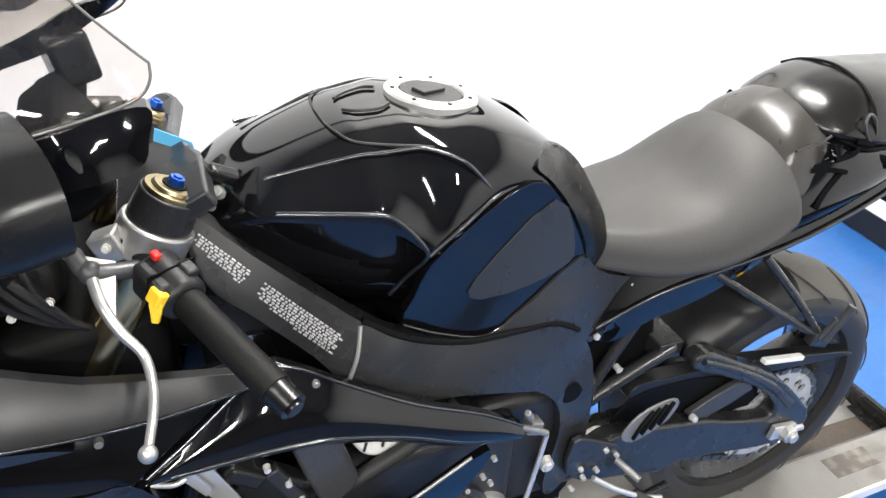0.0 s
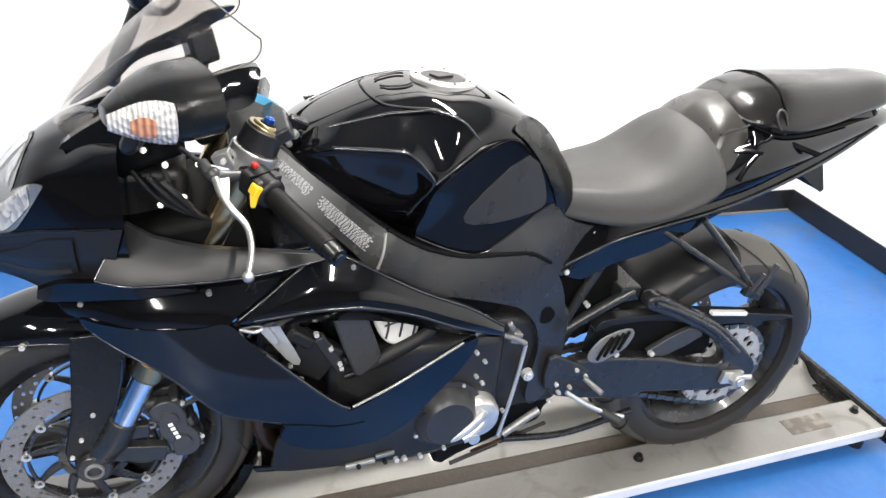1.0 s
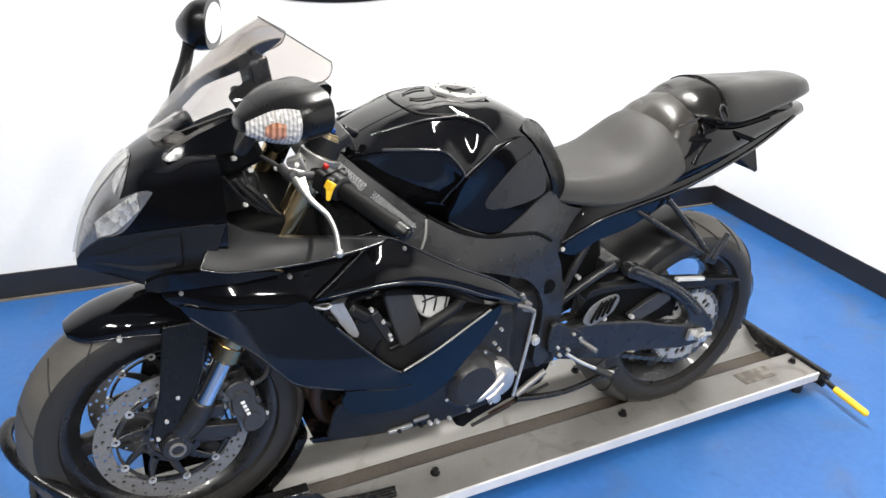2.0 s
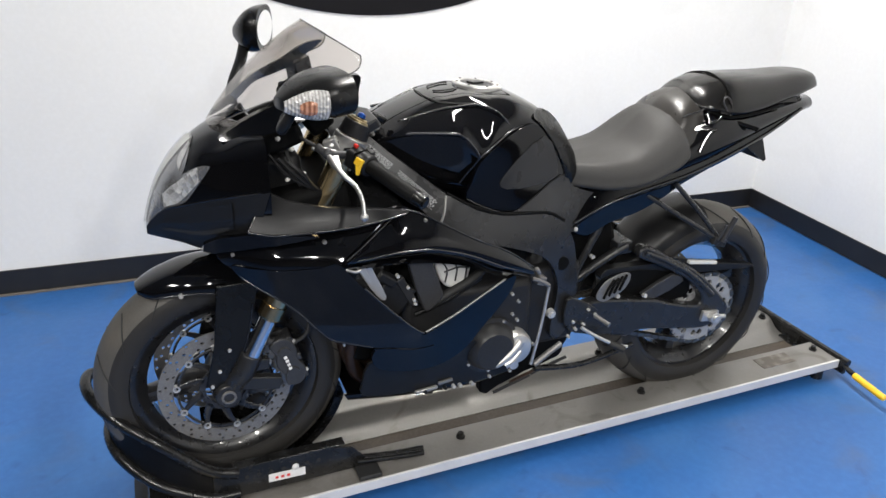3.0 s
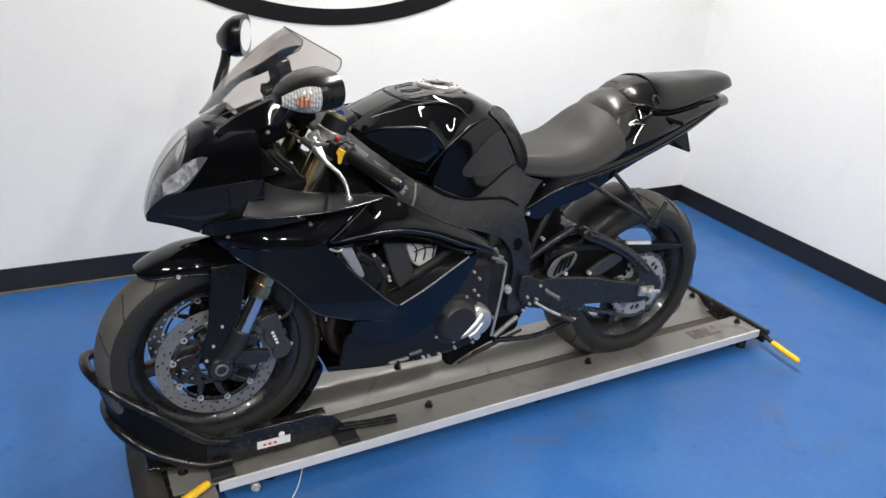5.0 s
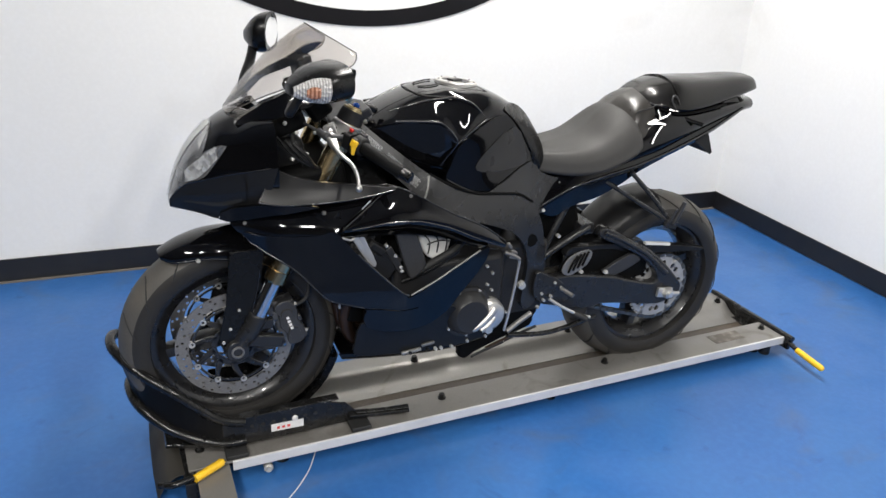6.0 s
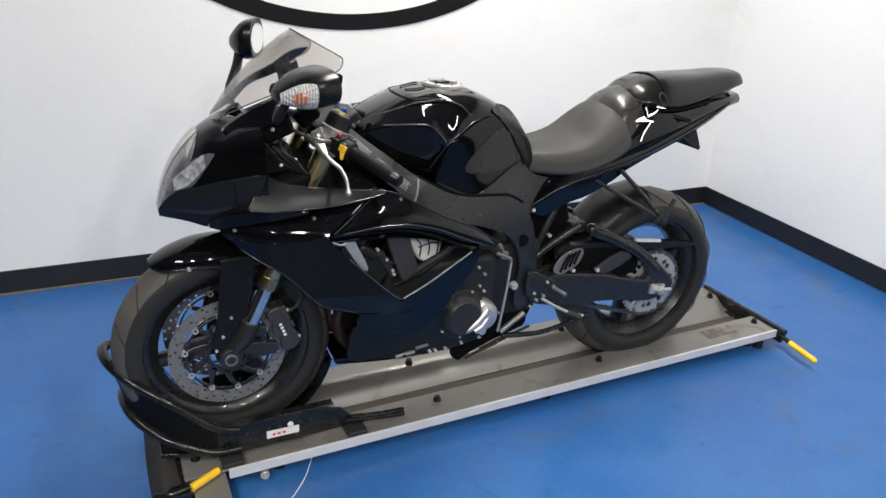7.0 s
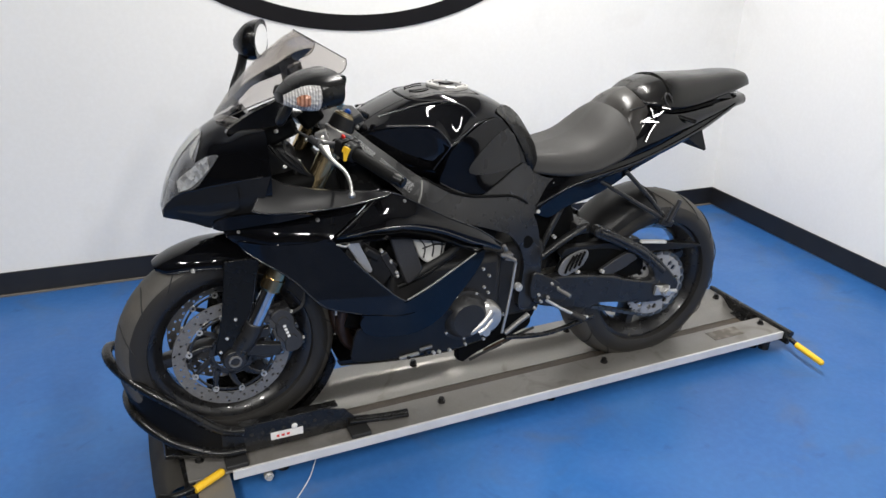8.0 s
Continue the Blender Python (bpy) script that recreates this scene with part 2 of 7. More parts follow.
M_LEVER = material("dull_polished_lever", (0.40, 0.395, 0.385), 0.30, metal=0.8, stain=0.4, stain_scale=50, stain_color=(0.2, 0.195, 0.19), rough_var=0.15)
M_BEAD = material("rounded_black_edge", (0.006, 0.006, 0.007), 0.22, spec=1.0)


# ---- building blocks ----
def part(name, bm, mat, parent=None, label="", smooth=40, bevel=0.0):
    """Links a bmesh as one mesh object under a thing or part."""
    me = bpy.data.meshes.new(name)
    bmesh.ops.recalc_face_normals(bm, faces=bm.faces)
    bm.to_mesh(me)
    bm.free()
    me.materials.append(mat)
    for p in me.polygons:
        p.use_smooth = smooth > 0
    if smooth:
        me.set_sharp_from_angle(angle=radians(smooth))
    ob = new(name, me)
    if parent:
        ob.parent = parent
    if label:
        ob["label"] = label
    if bevel:
        mod = ob.modifiers.new("edge", "BEVEL")
        mod.width, mod.segments, mod.limit_method, mod.angle_limit = bevel, 3, "ANGLE", radians(38)
    return ob


def thing(name, label, category, group="", kind="", at=(0, 0, 0)):
    ob = new(name)
    ob.location = at
    ob.empty_display_size = 0.1
    return tagged(ob, label, category, group, kind)


def B():
    return bmesh.new()


def axes(d):
    d = Vector(d).normalized()
    a = d.orthogonal().normalized() if abs(d.z) > 0.99 else Vector((-d.y, d.x, 0)).normalized()
    return a, d.cross(a).normalized()


def box(bm, c, s, m=None):
    """A box of size s at c; m turns it."""
    r = bmesh.ops.create_cube(bm, size=1.0)["verts"]
    for v in r:
        v.co = Vector((v.co.x * s[0], v.co.y * s[1], v.co.z * s[2]))
        v.co = (m.to_3x3() @ v.co if m else v.co) + Vector(c)
    return bm


def cone(bm, p, q, r0, r1=None, seg=20, caps=True):
    """A round bar from p to q."""
    r1 = r0 if r1 is None else r1
    p, q = Vector(p), Vector(q)
    a, b = axes(q - p)
    rings = []
    for c, r in ((p, r0), (q, r1)):
        rings.append([bm.verts.new(c + r * (math.cos(t) * a + math.sin(t) * b)) for t in [2 * math.pi * i / seg for i in range(seg)]])
    for i in range(seg):
        j = (i + 1) % seg
        bm.faces.new((rings[0][i], rings[0][j], rings[1][j], rings[1][i]))
    if caps:
        bm.faces.new(rings[0][::-1])
        bm.faces.new(rings[1])
    return bm


def curve_through(pts, n=6, closed=False):
    """Points along a smooth curve through pts."""
    pts = [Vector(p) for p in pts]
    k = len(pts)
    out = []
    for i in range(k if closed else k - 1):
        if closed:
            a, b, c, d = pts[i - 1], pts[i], pts[(i + 1) % k], pts[(i + 2) % k]
        else:
            a, b, c, d = pts[max(i - 1, 0)], pts[i], pts[i + 1], pts[min(i + 2, k - 1)]
        for s in range(n):
            t = s / n
            out.append(0.5 * (2 * b + (c - a) * t + (2 * a - 5 * b + 4 * c - d) * t * t + (3 * b - a - 3 * c + d) * t ** 3))
    if not closed:
        out.append(pts[-1])
    return out


def tube(bm, pts, r, seg=12, n=6, smooth=True, taper=None):
    """A bar of round section swept through pts; r one radius or one at each end."""
    path = curve_through(pts, n) if smooth and len(pts) > 2 else [Vector(p) for p in pts]
    r0, r1 = r if isinstance(r, tuple) else (r, r)
    a = None
    rings = []
    for i, p in enumerate(path):
        d = (path[min(i + 1, len(path) - 1)] - path[max(i - 1, 0)]).normalized()
        if a is None:
            a, _ = axes(d)
        a = (a - d * a.dot(d)).normalized()
        b = d.cross(a)
        rr = r0 + (r1 - r0) * i / (len(path) - 1)
        rings.append([bm.verts.new(p + rr * (math.cos(t) * a + math.sin(t) * b)) for t in [2 * math.pi * k / seg for k in range(seg)]])
    for u, v in zip(rings, rings[1:]):
        for k in range(seg):
            j = (k + 1) % seg
            bm.faces.new((u[k], u[j], v[j], v[k]))
    bm.faces.new(rings[0][::-1])
    bm.faces.new(rings[-1])
    return bm


def lathe(bm, profile, c, seg=64, closed=True):
    """Turns a profile of (radius, y) round the y axis through c. closed: the profile is a loop."""
    c = Vector(c)
    rings = [[bm.verts.new(c + Vector((r * math.cos(t), y, r * math.sin(t)))) for r, y in profile] for t in [2 * math.pi * i / seg for i in range(seg)]]
    k = len(profile)
    for i in range(seg):
        u, v = rings[i], rings[(i + 1) % seg]
        for j in range(k if closed else k - 1):
            bm.faces.new((u[j], u[(j + 1) % k], v[(j + 1) % k], v[j]))
    return bm


def plate(bm, outline, y, thick, rounded=0):
    """A flat plate: an outline in x, z, standing at y, of that thickness towards +y."""
    pts = [(p.x, p.y) for p in curve_through([(a, b, 0) for a, b in outline], rounded, True)] if rounded else outline
    f = [bm.verts.new((a, y, b)) for a, b in pts]
    g = [bm.verts.new((a, y + thick, b)) for a, b in pts]
    k = len(pts)
    bm.faces.new(f)
    bm.faces.new(g[::-1])
    for i in range(k):
        bm.faces.new((f[i], g[i], g[(i + 1) % k], f[(i + 1) % k]))
    return bm


def shape(knots):
    """A smooth height over the x, z plane through knots (x, z, y): a thin plate."""
    k = np.array(knots, float)

    def phi(r2):
        return np.where(r2 > 1e-12, 0.5 * r2 * np.log(np.maximum(r2, 1e-12)), 0.0)

    n = len(k)
    d = ((k[:, None, :2] - k[None, :, :2]) ** 2).sum(2)
    a = np.zeros((n + 3, n + 3))
    a[:n, :n] = phi(d) + 1e-4 * np.eye(n)
    a[:n, n:] = np.c_[np.ones(n), k[:, :2]]
    a[n:, :n] = a[:n, n:].T
    w = np.linalg.solve(a, np.r_[k[:, 2], 0, 0, 0])

    def at(x, z):
        r2 = ((k[:, :2] - (x, z)) ** 2).sum(1)
        return float(phi(r2) @ w[:n] + w[n] + w[n + 1] * x + w[n + 2] * z)

    return at


def panel(outline, yfn, thick=0.005, side=-1, step=0.03, rounded=4):
    """A bent body panel: an outline in x, z laid on the side shape yfn (half widths), with thickness towards the middle."""
    pts = [(p.x, p.y) for p in curve_through([(a, b, 0) for a, b in outline], rounded, True)] if rounded else outline
    bm = B()
    bm.faces.new([bm.verts.new((a, 0, b)) for a, b in pts])
    xs, zs = [p[0] for p in pts], [p[1] for p in pts]
    for axis, lo, hi in ((0, min(xs), max(xs)), (2, min(zs), max(zs))):
        n = int((hi - lo) / step) + 1
        for i in range(1, n):
            co, no = [0, 0, 0], [0, 0, 0]
            co[axis], no[axis] = lo + (hi - lo) * i / n, 1
            bmesh.ops.bisect_plane(bm, geom=bm.verts[:] + bm.edges[:] + bm.faces[:], plane_co=co, plane_no=no, dist=1e-5)
    for v in bm.verts:
        v.co.y = side * yfn(v.co.x, v.co.z)
    front = bm.faces[:]
    rim = [e for e in bm.edges if e.is_boundary]
    twin = {v: bm.verts.new((v.co.x, v.co.y - side * thick, v.co.z)) for v in bm.verts[:]}
    for f in front:
        bm.faces.new([twin[v] for v in reversed(f.verts)])
    for e in rim:
        a, b = e.verts
        bm.faces.new((a, b, twin[b], twin[a]))
    return bm


def bow(stations, n=12, p=2.0, thick=0.0, rows=5, sides=(-1, 1), q=1.0):
    """A skin over stations (xc, zc, xe, ye, ze, power): each runs from its middle (xc, 0, zc) to its edges (xe, +-ye, ze), bent like an ellipse."""
    st = curve_rows(stations, rows)
    bm = B()
    us = [i / n for i in range(-n if -1 in sides else 0, (n if 1 in sides else 0) + 1)]
    grid = []
    for xc, zc, xe, ye, ze, pw in st:
        row = []
        for u in us:
            s = math.sin(abs(u) * math.pi / 2)
            f = 1 - max(0.0, 1 - s ** pw) ** (1 / pw)
            row.append(bm.verts.new((xc + (xe - xc) * f, math.copysign(ye * s, u), zc + (ze - zc) * f)))
        grid.append(row)
    for a, b in zip(grid, grid[1:]):
        for i in range(len(us) - 1):
            bm.faces.new((a[i], a[i + 1], b[i + 1], b[i]))
    if thick:
        bmesh.ops.recalc_face_normals(bm, faces=bm.faces)
        bmesh.ops.solidify(bm, geom=bm.faces[:], thickness=thick)
    return bm


def curve_rows(rows, n):
    """Rows of numbers, with n smooth steps from each to the next."""
    r = np.array(rows, float)
    out = []
    for i in range(len(r) - 1):
        a, b, c, d = r[max(i - 1, 0)], r[i], r[i + 1], r[min(i + 2, len(r) - 1)]
        for s in range(n):
            t = s / n
            out.append(0.5 * (2 * b + (c - a) * t + (2 * a - 5 * b + 4 * c - d) * t * t + (3 * b - a - 3 * c + d) * t ** 3))
    out.append(r[-1])
    return out


def facets(pts, r):
    """A chain of flats with rounded corners; r the share of each flat that is rounded."""
    pts = [Vector(p) for p in pts]
    out = [pts[0]]
    for a, b, c in zip(pts, pts[1:], pts[2:]):
        p, q = b.lerp(a, r), b.lerp(c, r)
        out += [p, p.lerp(b, 0.5).lerp(b.lerp(q, 0.5), 0.5), q]
    return out + [pts[-1]]


def loft(sections, rows=5, cols=4, closed_ends=True, flat=0.0):
    """A skin over sections along x: each (x, [(y, z), ...]) from the middle top round the left side to the middle bottom; mirrored."""
    dense = curve_rows([[x] + [c for p in pts for c in p] for x, pts in sections], rows)
    bm = B()
    grid = []
    for r in dense:
        x, pts = r[0], [(r[1 + 2 * i], r[2 + 2 * i]) for i in range((len(r) - 1) // 2)]
        knots = [(max(a, 0), b, 0) for a, b in pts]
        side = [(p.x, p.y) for p in (facets(knots, flat) if flat else curve_through(knots, cols))]
        loop = [(-a, b) for a, b in side] + [(a, b) for a, b in side[-2:0:-1]]
        grid.append([bm.verts.new((x, a, b)) for a, b in loop])
    k = len(grid[0])
    for a, b in zip(grid, grid[1:]):
        for i in range(k):
            bm.faces.new((a[i], a[(i + 1) % k], b[(i + 1) % k], b[i]))
    if closed_ends:
        bm.faces.new(grid[0][::-1])
        bm.faces.new(grid[-1])
    return bm


def ball(bm, c, r, seg=12, squash=(1, 1, 1)):
    vs = bmesh.ops.create_uvsphere(bm, u_segments=seg, v_segments=seg // 2 + 1, radius=r)["verts"]
    for v in vs:
        v.co = Vector((v.co.x * squash[0], v.co.y * squash[1], v.co.z * squash[2])) + Vector(c)
    return bm


def hexbolt(bm, p, d, r, h, washer=True):
    """A bolt head on the point p, standing out along d."""
    p, d = Vector(p), Vector(d).normalized()
    if washer:
        cone(bm, p - d * h, p + d * h * 0.25, r * 1.45, seg=16)
    cone(bm, p, p + d * h, r, r * 0.94, seg=6)
    return bm


def bolt(name, p, d, r, parent, mat=None, label=""):
    bm = B()
    p, d, r = Vector(p), Vector(d).normalized(), r * 0.82
    cone(bm, p - d * 0.006, p + d * r * 0.5, r, r * 0.85, seg=14)
    cone(bm, p + d * r * 0.5, p + d * r * 0.75, r * 0.62, r * 0.5, seg=6)
    return part(name, bm, mat or M_BOLT, parent, label)


def skin(rows, n=6, flat=0.3, thick=0.008, side=-1):
    """A body panel over rows of points (x, half width, z), each running down the side, with rounded creases between its flats."""
    bm = B()
    grid = []
    for r in curve_rows([[c for p in row for c in p] for row in rows], n):
        pts = facets([(r[3 * i], side * r[3 * i + 1], r[3 * i + 2]) for i in range(len(r) // 3)], flat)
        grid.append(pts)
    outer = [[bm.verts.new(p) for p in row] for row in grid]
    inner = [[bm.verts.new(p - Vector((0, side * thick, 0))) for p in row] for row in grid]
    k = len(grid[0])
    for a, b, sgn in [(u, v, 1) for u, v in zip(outer, outer[1:])] + [(u, v, -1) for u, v in zip(inner, inner[1:])]:
        for i in range(k - 1):
            bm.faces.new((a[i], a[i + 1], b[i + 1], b[i])[::sgn])
    for i in range(k - 1):
        bm.faces.new((outer[0][i], outer[0][i + 1], inner[0][i + 1], inner[0][i]))
        bm.faces.new((outer[-1][i], outer[-1][i + 1], inner[-1][i + 1], inner[-1][i]))
    for i in range(len(grid) - 1):
        bm.faces.new((outer[i][0], outer[i + 1][0], inner[i + 1][0], inner[i][0]))
        bm.faces.new((outer[i][-1], outer[i + 1][-1], inner[i + 1][-1], inner[i][-1]))
    return bm


def bead(name, pts, r, mat, parent, sides=(-1, 1), n=4, label=""):
    """A thin rolled edge along pts (x, half width, z), on each side."""
    for s in sides:
        part(name, tube(B(), [(x, s * y, z) for x, y, z in pts], r, seg=8, n=n), mat, parent, label, smooth=80)


# ---- the room ----
def room_box(name, lo, hi, mat, label, category, bevel=0.0, base=ROOM):
    bm = B()
    box(bm, [(a + b) / 2 for a, b in zip(lo, hi)], [b - a for a, b in zip(lo, hi)])
    for v in bm.verts:
        v.co = base @ v.co
    return tagged(part(name, bm, mat, smooth=0, bevel=bevel), label, category, kind="structure")


W, D = 11.0, 10.0
room_box("floor", (-W, -2.2, -0.1), (0, 0, 0), M_FLOOR, "glossy blue painted concrete floor with faint scuffs", "floor")
# unseen part of the floor, added darker to dim reflections in the paint
room_box("floor_walkway", (-W, -D, -0.1), (0, -2.2, 0), M_DARKFLOOR, "blue floor out of view, darkened to dim the paint's reflections", "floor")
room_box("wall_north", (-W - 0.15, 0, -0.1), (0.15, 0.15, CEIL), M_WALL, "smooth white painted wall behind the motorcycle", "wall")
room_box("wall_east", (0, -D - 0.4, -0.1), (0.15, 0, CEIL), M_WALL, "smooth white painted side wall", "wall", base=EAST)
# two unseen walls that close the room and darken what the paint mirrors
room_box("wall_west", (-W - 0.15, -D, -0.1), (-W, 0, CEIL), M_FARWALL, "dark grey wall added out of view to the side", "wall")
room_box("wall_south", (-W - 0.15, -D - 0.15, -0.1), (0.15, -D, CEIL), M_FARWALL, "dark grey wall added out of view across the room", "wall")
room_box("ceiling", (-W - 0.15, -D - 0.15, CEIL), (0.15, 0.15, CEIL + 0.1), M_CEIL, "plain grey ceiling", "ceiling")
room_box("baseboard_north", (-W, -0.008, 0.004), (-0.008, -0.0005, 0.102), M_BASE, "black vinyl base strip along the white wall", "baseboard", 0.002)
room_box("baseboard_east", (-0.008, -D, 0.004), (-0.0005, -0.0005, 0.102), M_BASE, "black vinyl base strip along the side wall", "baseboard", 0.002, EAST)
room_box("floor_edge", (-W, -0.022, 0.0005), (-0.008, -0.0085, 0.006), M_SEAL, "grey worn sealant line along the black base", "trim")

# black oval painted as a ring on the wall
EU, EZ, EA, EB = 0.0, 1.656, 0.98, 0.627


def oval_ring():
    th = tagged(new("wall_emblem_ring"), "black oval ring outline painted on white wall", "wall sign")
    th.matrix_world = pose(0.836, 1.3035, 0, 0, 0, TURN_ROOM)
    bm = B()
    rings = []
    for i in range(160):
        t = 2 * math.pi * i / 160
        c, s = math.cos(t), math.sin(t)
        rings.append([bm.verts.new((EU + a * c, y, EZ + b * s)) for a, b, y in
                      ((EA, EB, 0.004), (EA, EB, -0.004), (EA - 0.10, EB - 0.066, -0.004), (EA - 0.10, EB - 0.066, 0.004))])
    for i in range(160):
        u, v = rings[i], rings[(i + 1) % 160]
        for j in range(4):
            bm.faces.new((u[j], u[(j + 1) % 4], v[(j + 1) % 4], v[j]))
    part("ring", bm, M_SIGN, th)


oval_ring()


def ceiling_lamp(u, v, w, l, turn):
    th = thing("ceiling_light", "flat white fluorescent ceiling panel, switched on", "ceiling light", "ceiling lights")
    th.matrix_world = ROOM @ pose(u, v, CEIL, 0, 0, turn)
    bm = B()
    box(bm, (0, 0, -0.02), (w + 0.05, l + 0.05, 0.04))
    part("frame", bm, M_CEIL, th, smooth=0, bevel=0.006)
    bm = B()
    box(bm, (0, 0, -0.052), (w - 0.02, l - 0.02, 0.02))
    part("diffuser", bm, M_TUBE, th, "glowing white diffuser", smooth=0)


for u, v, w, l, watts, turn in LAMPS:
    ceiling_lamp(u, v, w, l, turn)


# ---- the low display platform ----
FRONT_Z = 0.37
PX0, PX1, PY = -0.17, 1.985, 0.013


def bar_along(bm, x0, x1, prof):
    """A bar along x with the section prof of (y, z)."""
    a = [bm.verts.new((x0, y, z)) for y, z in prof]
    b = [bm.verts.new((x1, y, z)) for y, z in prof]
    k = len(prof)
    bm.faces.new(a)
    bm.faces.new(b[::-1])
    for i in range(k):
        bm.faces.new((a[i], b[i], b[(i + 1) % k], a[(i + 1) % k]))
    return bm


def platform():
    th = thing("display_platform", "low worn aluminium motorcycle platform with dirty channel on blue floor", "platform")
    bm = bar_along(B(), PX0, PX1, [(-0.183, 0.071), (-0.064, 0.071), (-0.052, 0.060), (-0.052, 0.034), (-0.060, 0.034), (-0.060, 0.058), (-0.068, 0.065), (-0.183, 0.065)])
    part("near_rail", bm, M_DECK, th, "flat dull aluminium rail", smooth=0, bevel=0.001)
    bm = bar_along(B(), PX0, PX1, [(0.205, 0.071), (0.140, 0.071), (0.126, 0.0685), (0.113, 0.061), (0.100, 0.050), (0.086, 0.042), (0.068, 0.0365), (0.046, 0.0335), (0.022, 0.0325), (0.022, 0.030), (0.205, 0.030)])
    part("far_rail", bm, M_TROUGH, th, "smooth aluminium rail with hollowed trough side", smooth=30)
    bm = bar_along(B(), PX0, PX1, [(-0.060, 0.0), (-0.060, 0.030), (0.09, 0.030), (0.09, 0.0)])
    part("channel", bm, M_CHANNEL, th, "dirty brown-stained channel between the rails", smooth=0)
    bm = bar_along(B(), -0.045, PX1, [(-0.190, 0.0735), (-0.183, 0.0735), (-0.183, 0.046), (-0.190, 0.044)])
    part("edge_trim", bm, M_LIP, th, "bright aluminium edge strip", smooth=0, bevel=0.001)
    bm = bar_along(B(), PX0, PX1, [(-0.105, 0.0), (-0.105, 0.064), (-0.075, 0.064), (-0.075, 0.0)])
    part("side_beam", bm, M_STEELBLACK, th, smooth=0)
    bm = bar_along(B(), PX0, PX1, [(0.17, 0.0), (0.17, 0.064), (0.20, 0.064), (0.20, 0.0)])
    part("side_beam", bm, M_STEELBLACK, th, smooth=0)
    for x in (-0.122, 0.612, 1.229, 1.953):
        for y in (-0.105, 0.133):
            bm = B()
            cone(bm, (x, y, 0.068), (x, y, 0.074), 0.013, seg=16)
            cone(bm, (x, y, 0.074), (x, y, 0.086), 0.0095, 0.009, seg=6)
            part("bolt", bm, M_DARKBOLT, th)
    for x in (0.04,):
        bm = hexbolt(B(), (x, -0.105, 0.071), (0, 0, 1), 0.010, 0.03)
        part("bolt", bm, M_DARKBOLT, th)
    # worn sticker patch on the rail
    bm = bar_along(B(), 1.70, 1.84, [(-0.140, 0.0712), (-0.085, 0.0712), (-0.085, 0.0722), (-0.140, 0.0722)])
    part("worn_patch", bm, M_RUST, th, "scraped remains of a sticker", smooth=0)
    # rear end: a black angle across the channel
    bm = B()
    box(bm, (1.995, 0.0, 0.055), (0.014, 0.42, 0.056))
    box(bm, (1.978, 0.013, 0.032), (0.03, 0.14, 0.006))
    part("end_angle", bm, M_STEELBLACK, th, "black steel angle closing the end", smooth=0, bevel=0.002)
    bm = cone(B(), (1.998, -0.215, 0.072), (1.998, 0.2, 0.072), 0.012, seg=14)
    part("end_bar", bm, M_STEELBLACK, th)
    for x, y in ((1.9, -0.13), (1.93, -0.16), (0.1, -0.13), (1.0, -0.13)):
        bm = cone(B(), (x, y, 0.0), (x, y, 0.06), 0.02, seg=16)
        part("foot", bm, M_STEELBLACK, th)
    bm = hexbolt(B(), (0.05, -0.183, 0.022), (0, -1, 0), 0.009, 0.012)
    part("bolt", bm, M_BOLT, th)
    # front end: flat cross plate with outrigger, curved flap
    bm = B()
    box(bm, (-0.098, -0.33, 0.058), (0.088, 0.50, 0.008))
    box(bm, (-0.098, -0.50, 0.027), (0.07, 0.06, 0.054))
    part("outrigger_plate", bm, M_DECK, th, "grey flat steel outrigger", smooth=0, bevel=0.001)
    bm = B()
    box(bm, (-0.166, 0.0, 0.037), (0.014, 0.42, 0.070))
    # second black box stands for the shade between flap and outrigger
    box(bm, (-0.158, -0.03, 0.034), (0.03, 0.40, 0.062))
    part("front_angle", bm, M_STEELBLACK, th, "black steel angle across the front, with a box standing for shade", smooth=0, bevel=0.003)
    bm = bar_front_flap()
    part("front_flap", bm, M_FLAP, th, "grey curved sheet flap")
    return th


def bar_front_flap():
    """A curved sheet standing at the platform's front end."""
    bm = B()
    rows = []
    for i in range(10):
        t = i / 9
        x, z = -0.170 - 0.074 * t ** 0.8, 0.004 + 0.068 * math.cos(t * math.pi / 2) ** 0.8
        rows.append([bm.verts.new((x + d, y, z)) for y, d in ((-0.195, 0), (-0.07, -0.005), (0.08, -0.005), (0.2, 0))])
    for a, b in zip(rows, rows[1:]):
        for i in range(3):
            bm.faces.new((a[i], a[i + 1], b[i + 1], b[i]))
    bmesh.ops.solidify(bm, geom=bm.faces[:], thickness=0.004)
    return bm


platform()


def lever_handle(label, pts, y0, y1):
    th = thing("locking_lever", label, "lever", "locking levers")
    bm = tube(B(), pts, 0.009, seg=12)
    part("rod", bm, M_STEELBLACK, th)
    bm = tube(B(), [y0, y1], 0.0112, seg=16, smooth=False)
    ball(bm, y1, 0.0112)
    part("grip", bm, M_YELLOW, th, "worn yellow rubber grip")


lever_handle("black steel locking lever with worn yellow grip beside platform end", [(2.0, -0.19, 0.06), (1.992, -0.22, 0.055), (1.985, -0.26, 0.052)], (1.985, -0.255, 0.052), (1.975, -0.372, 0.047))
lever_handle("black steel locking lever with yellow grip across grey outrigger", [(-0.235, -0.20, 0.06), (-0.20, -0.222, 0.068), (-0.145, -0.217, 0.076)], (-0.148, -0.226, 0.076), (-0.076, -0.188, 0.079))


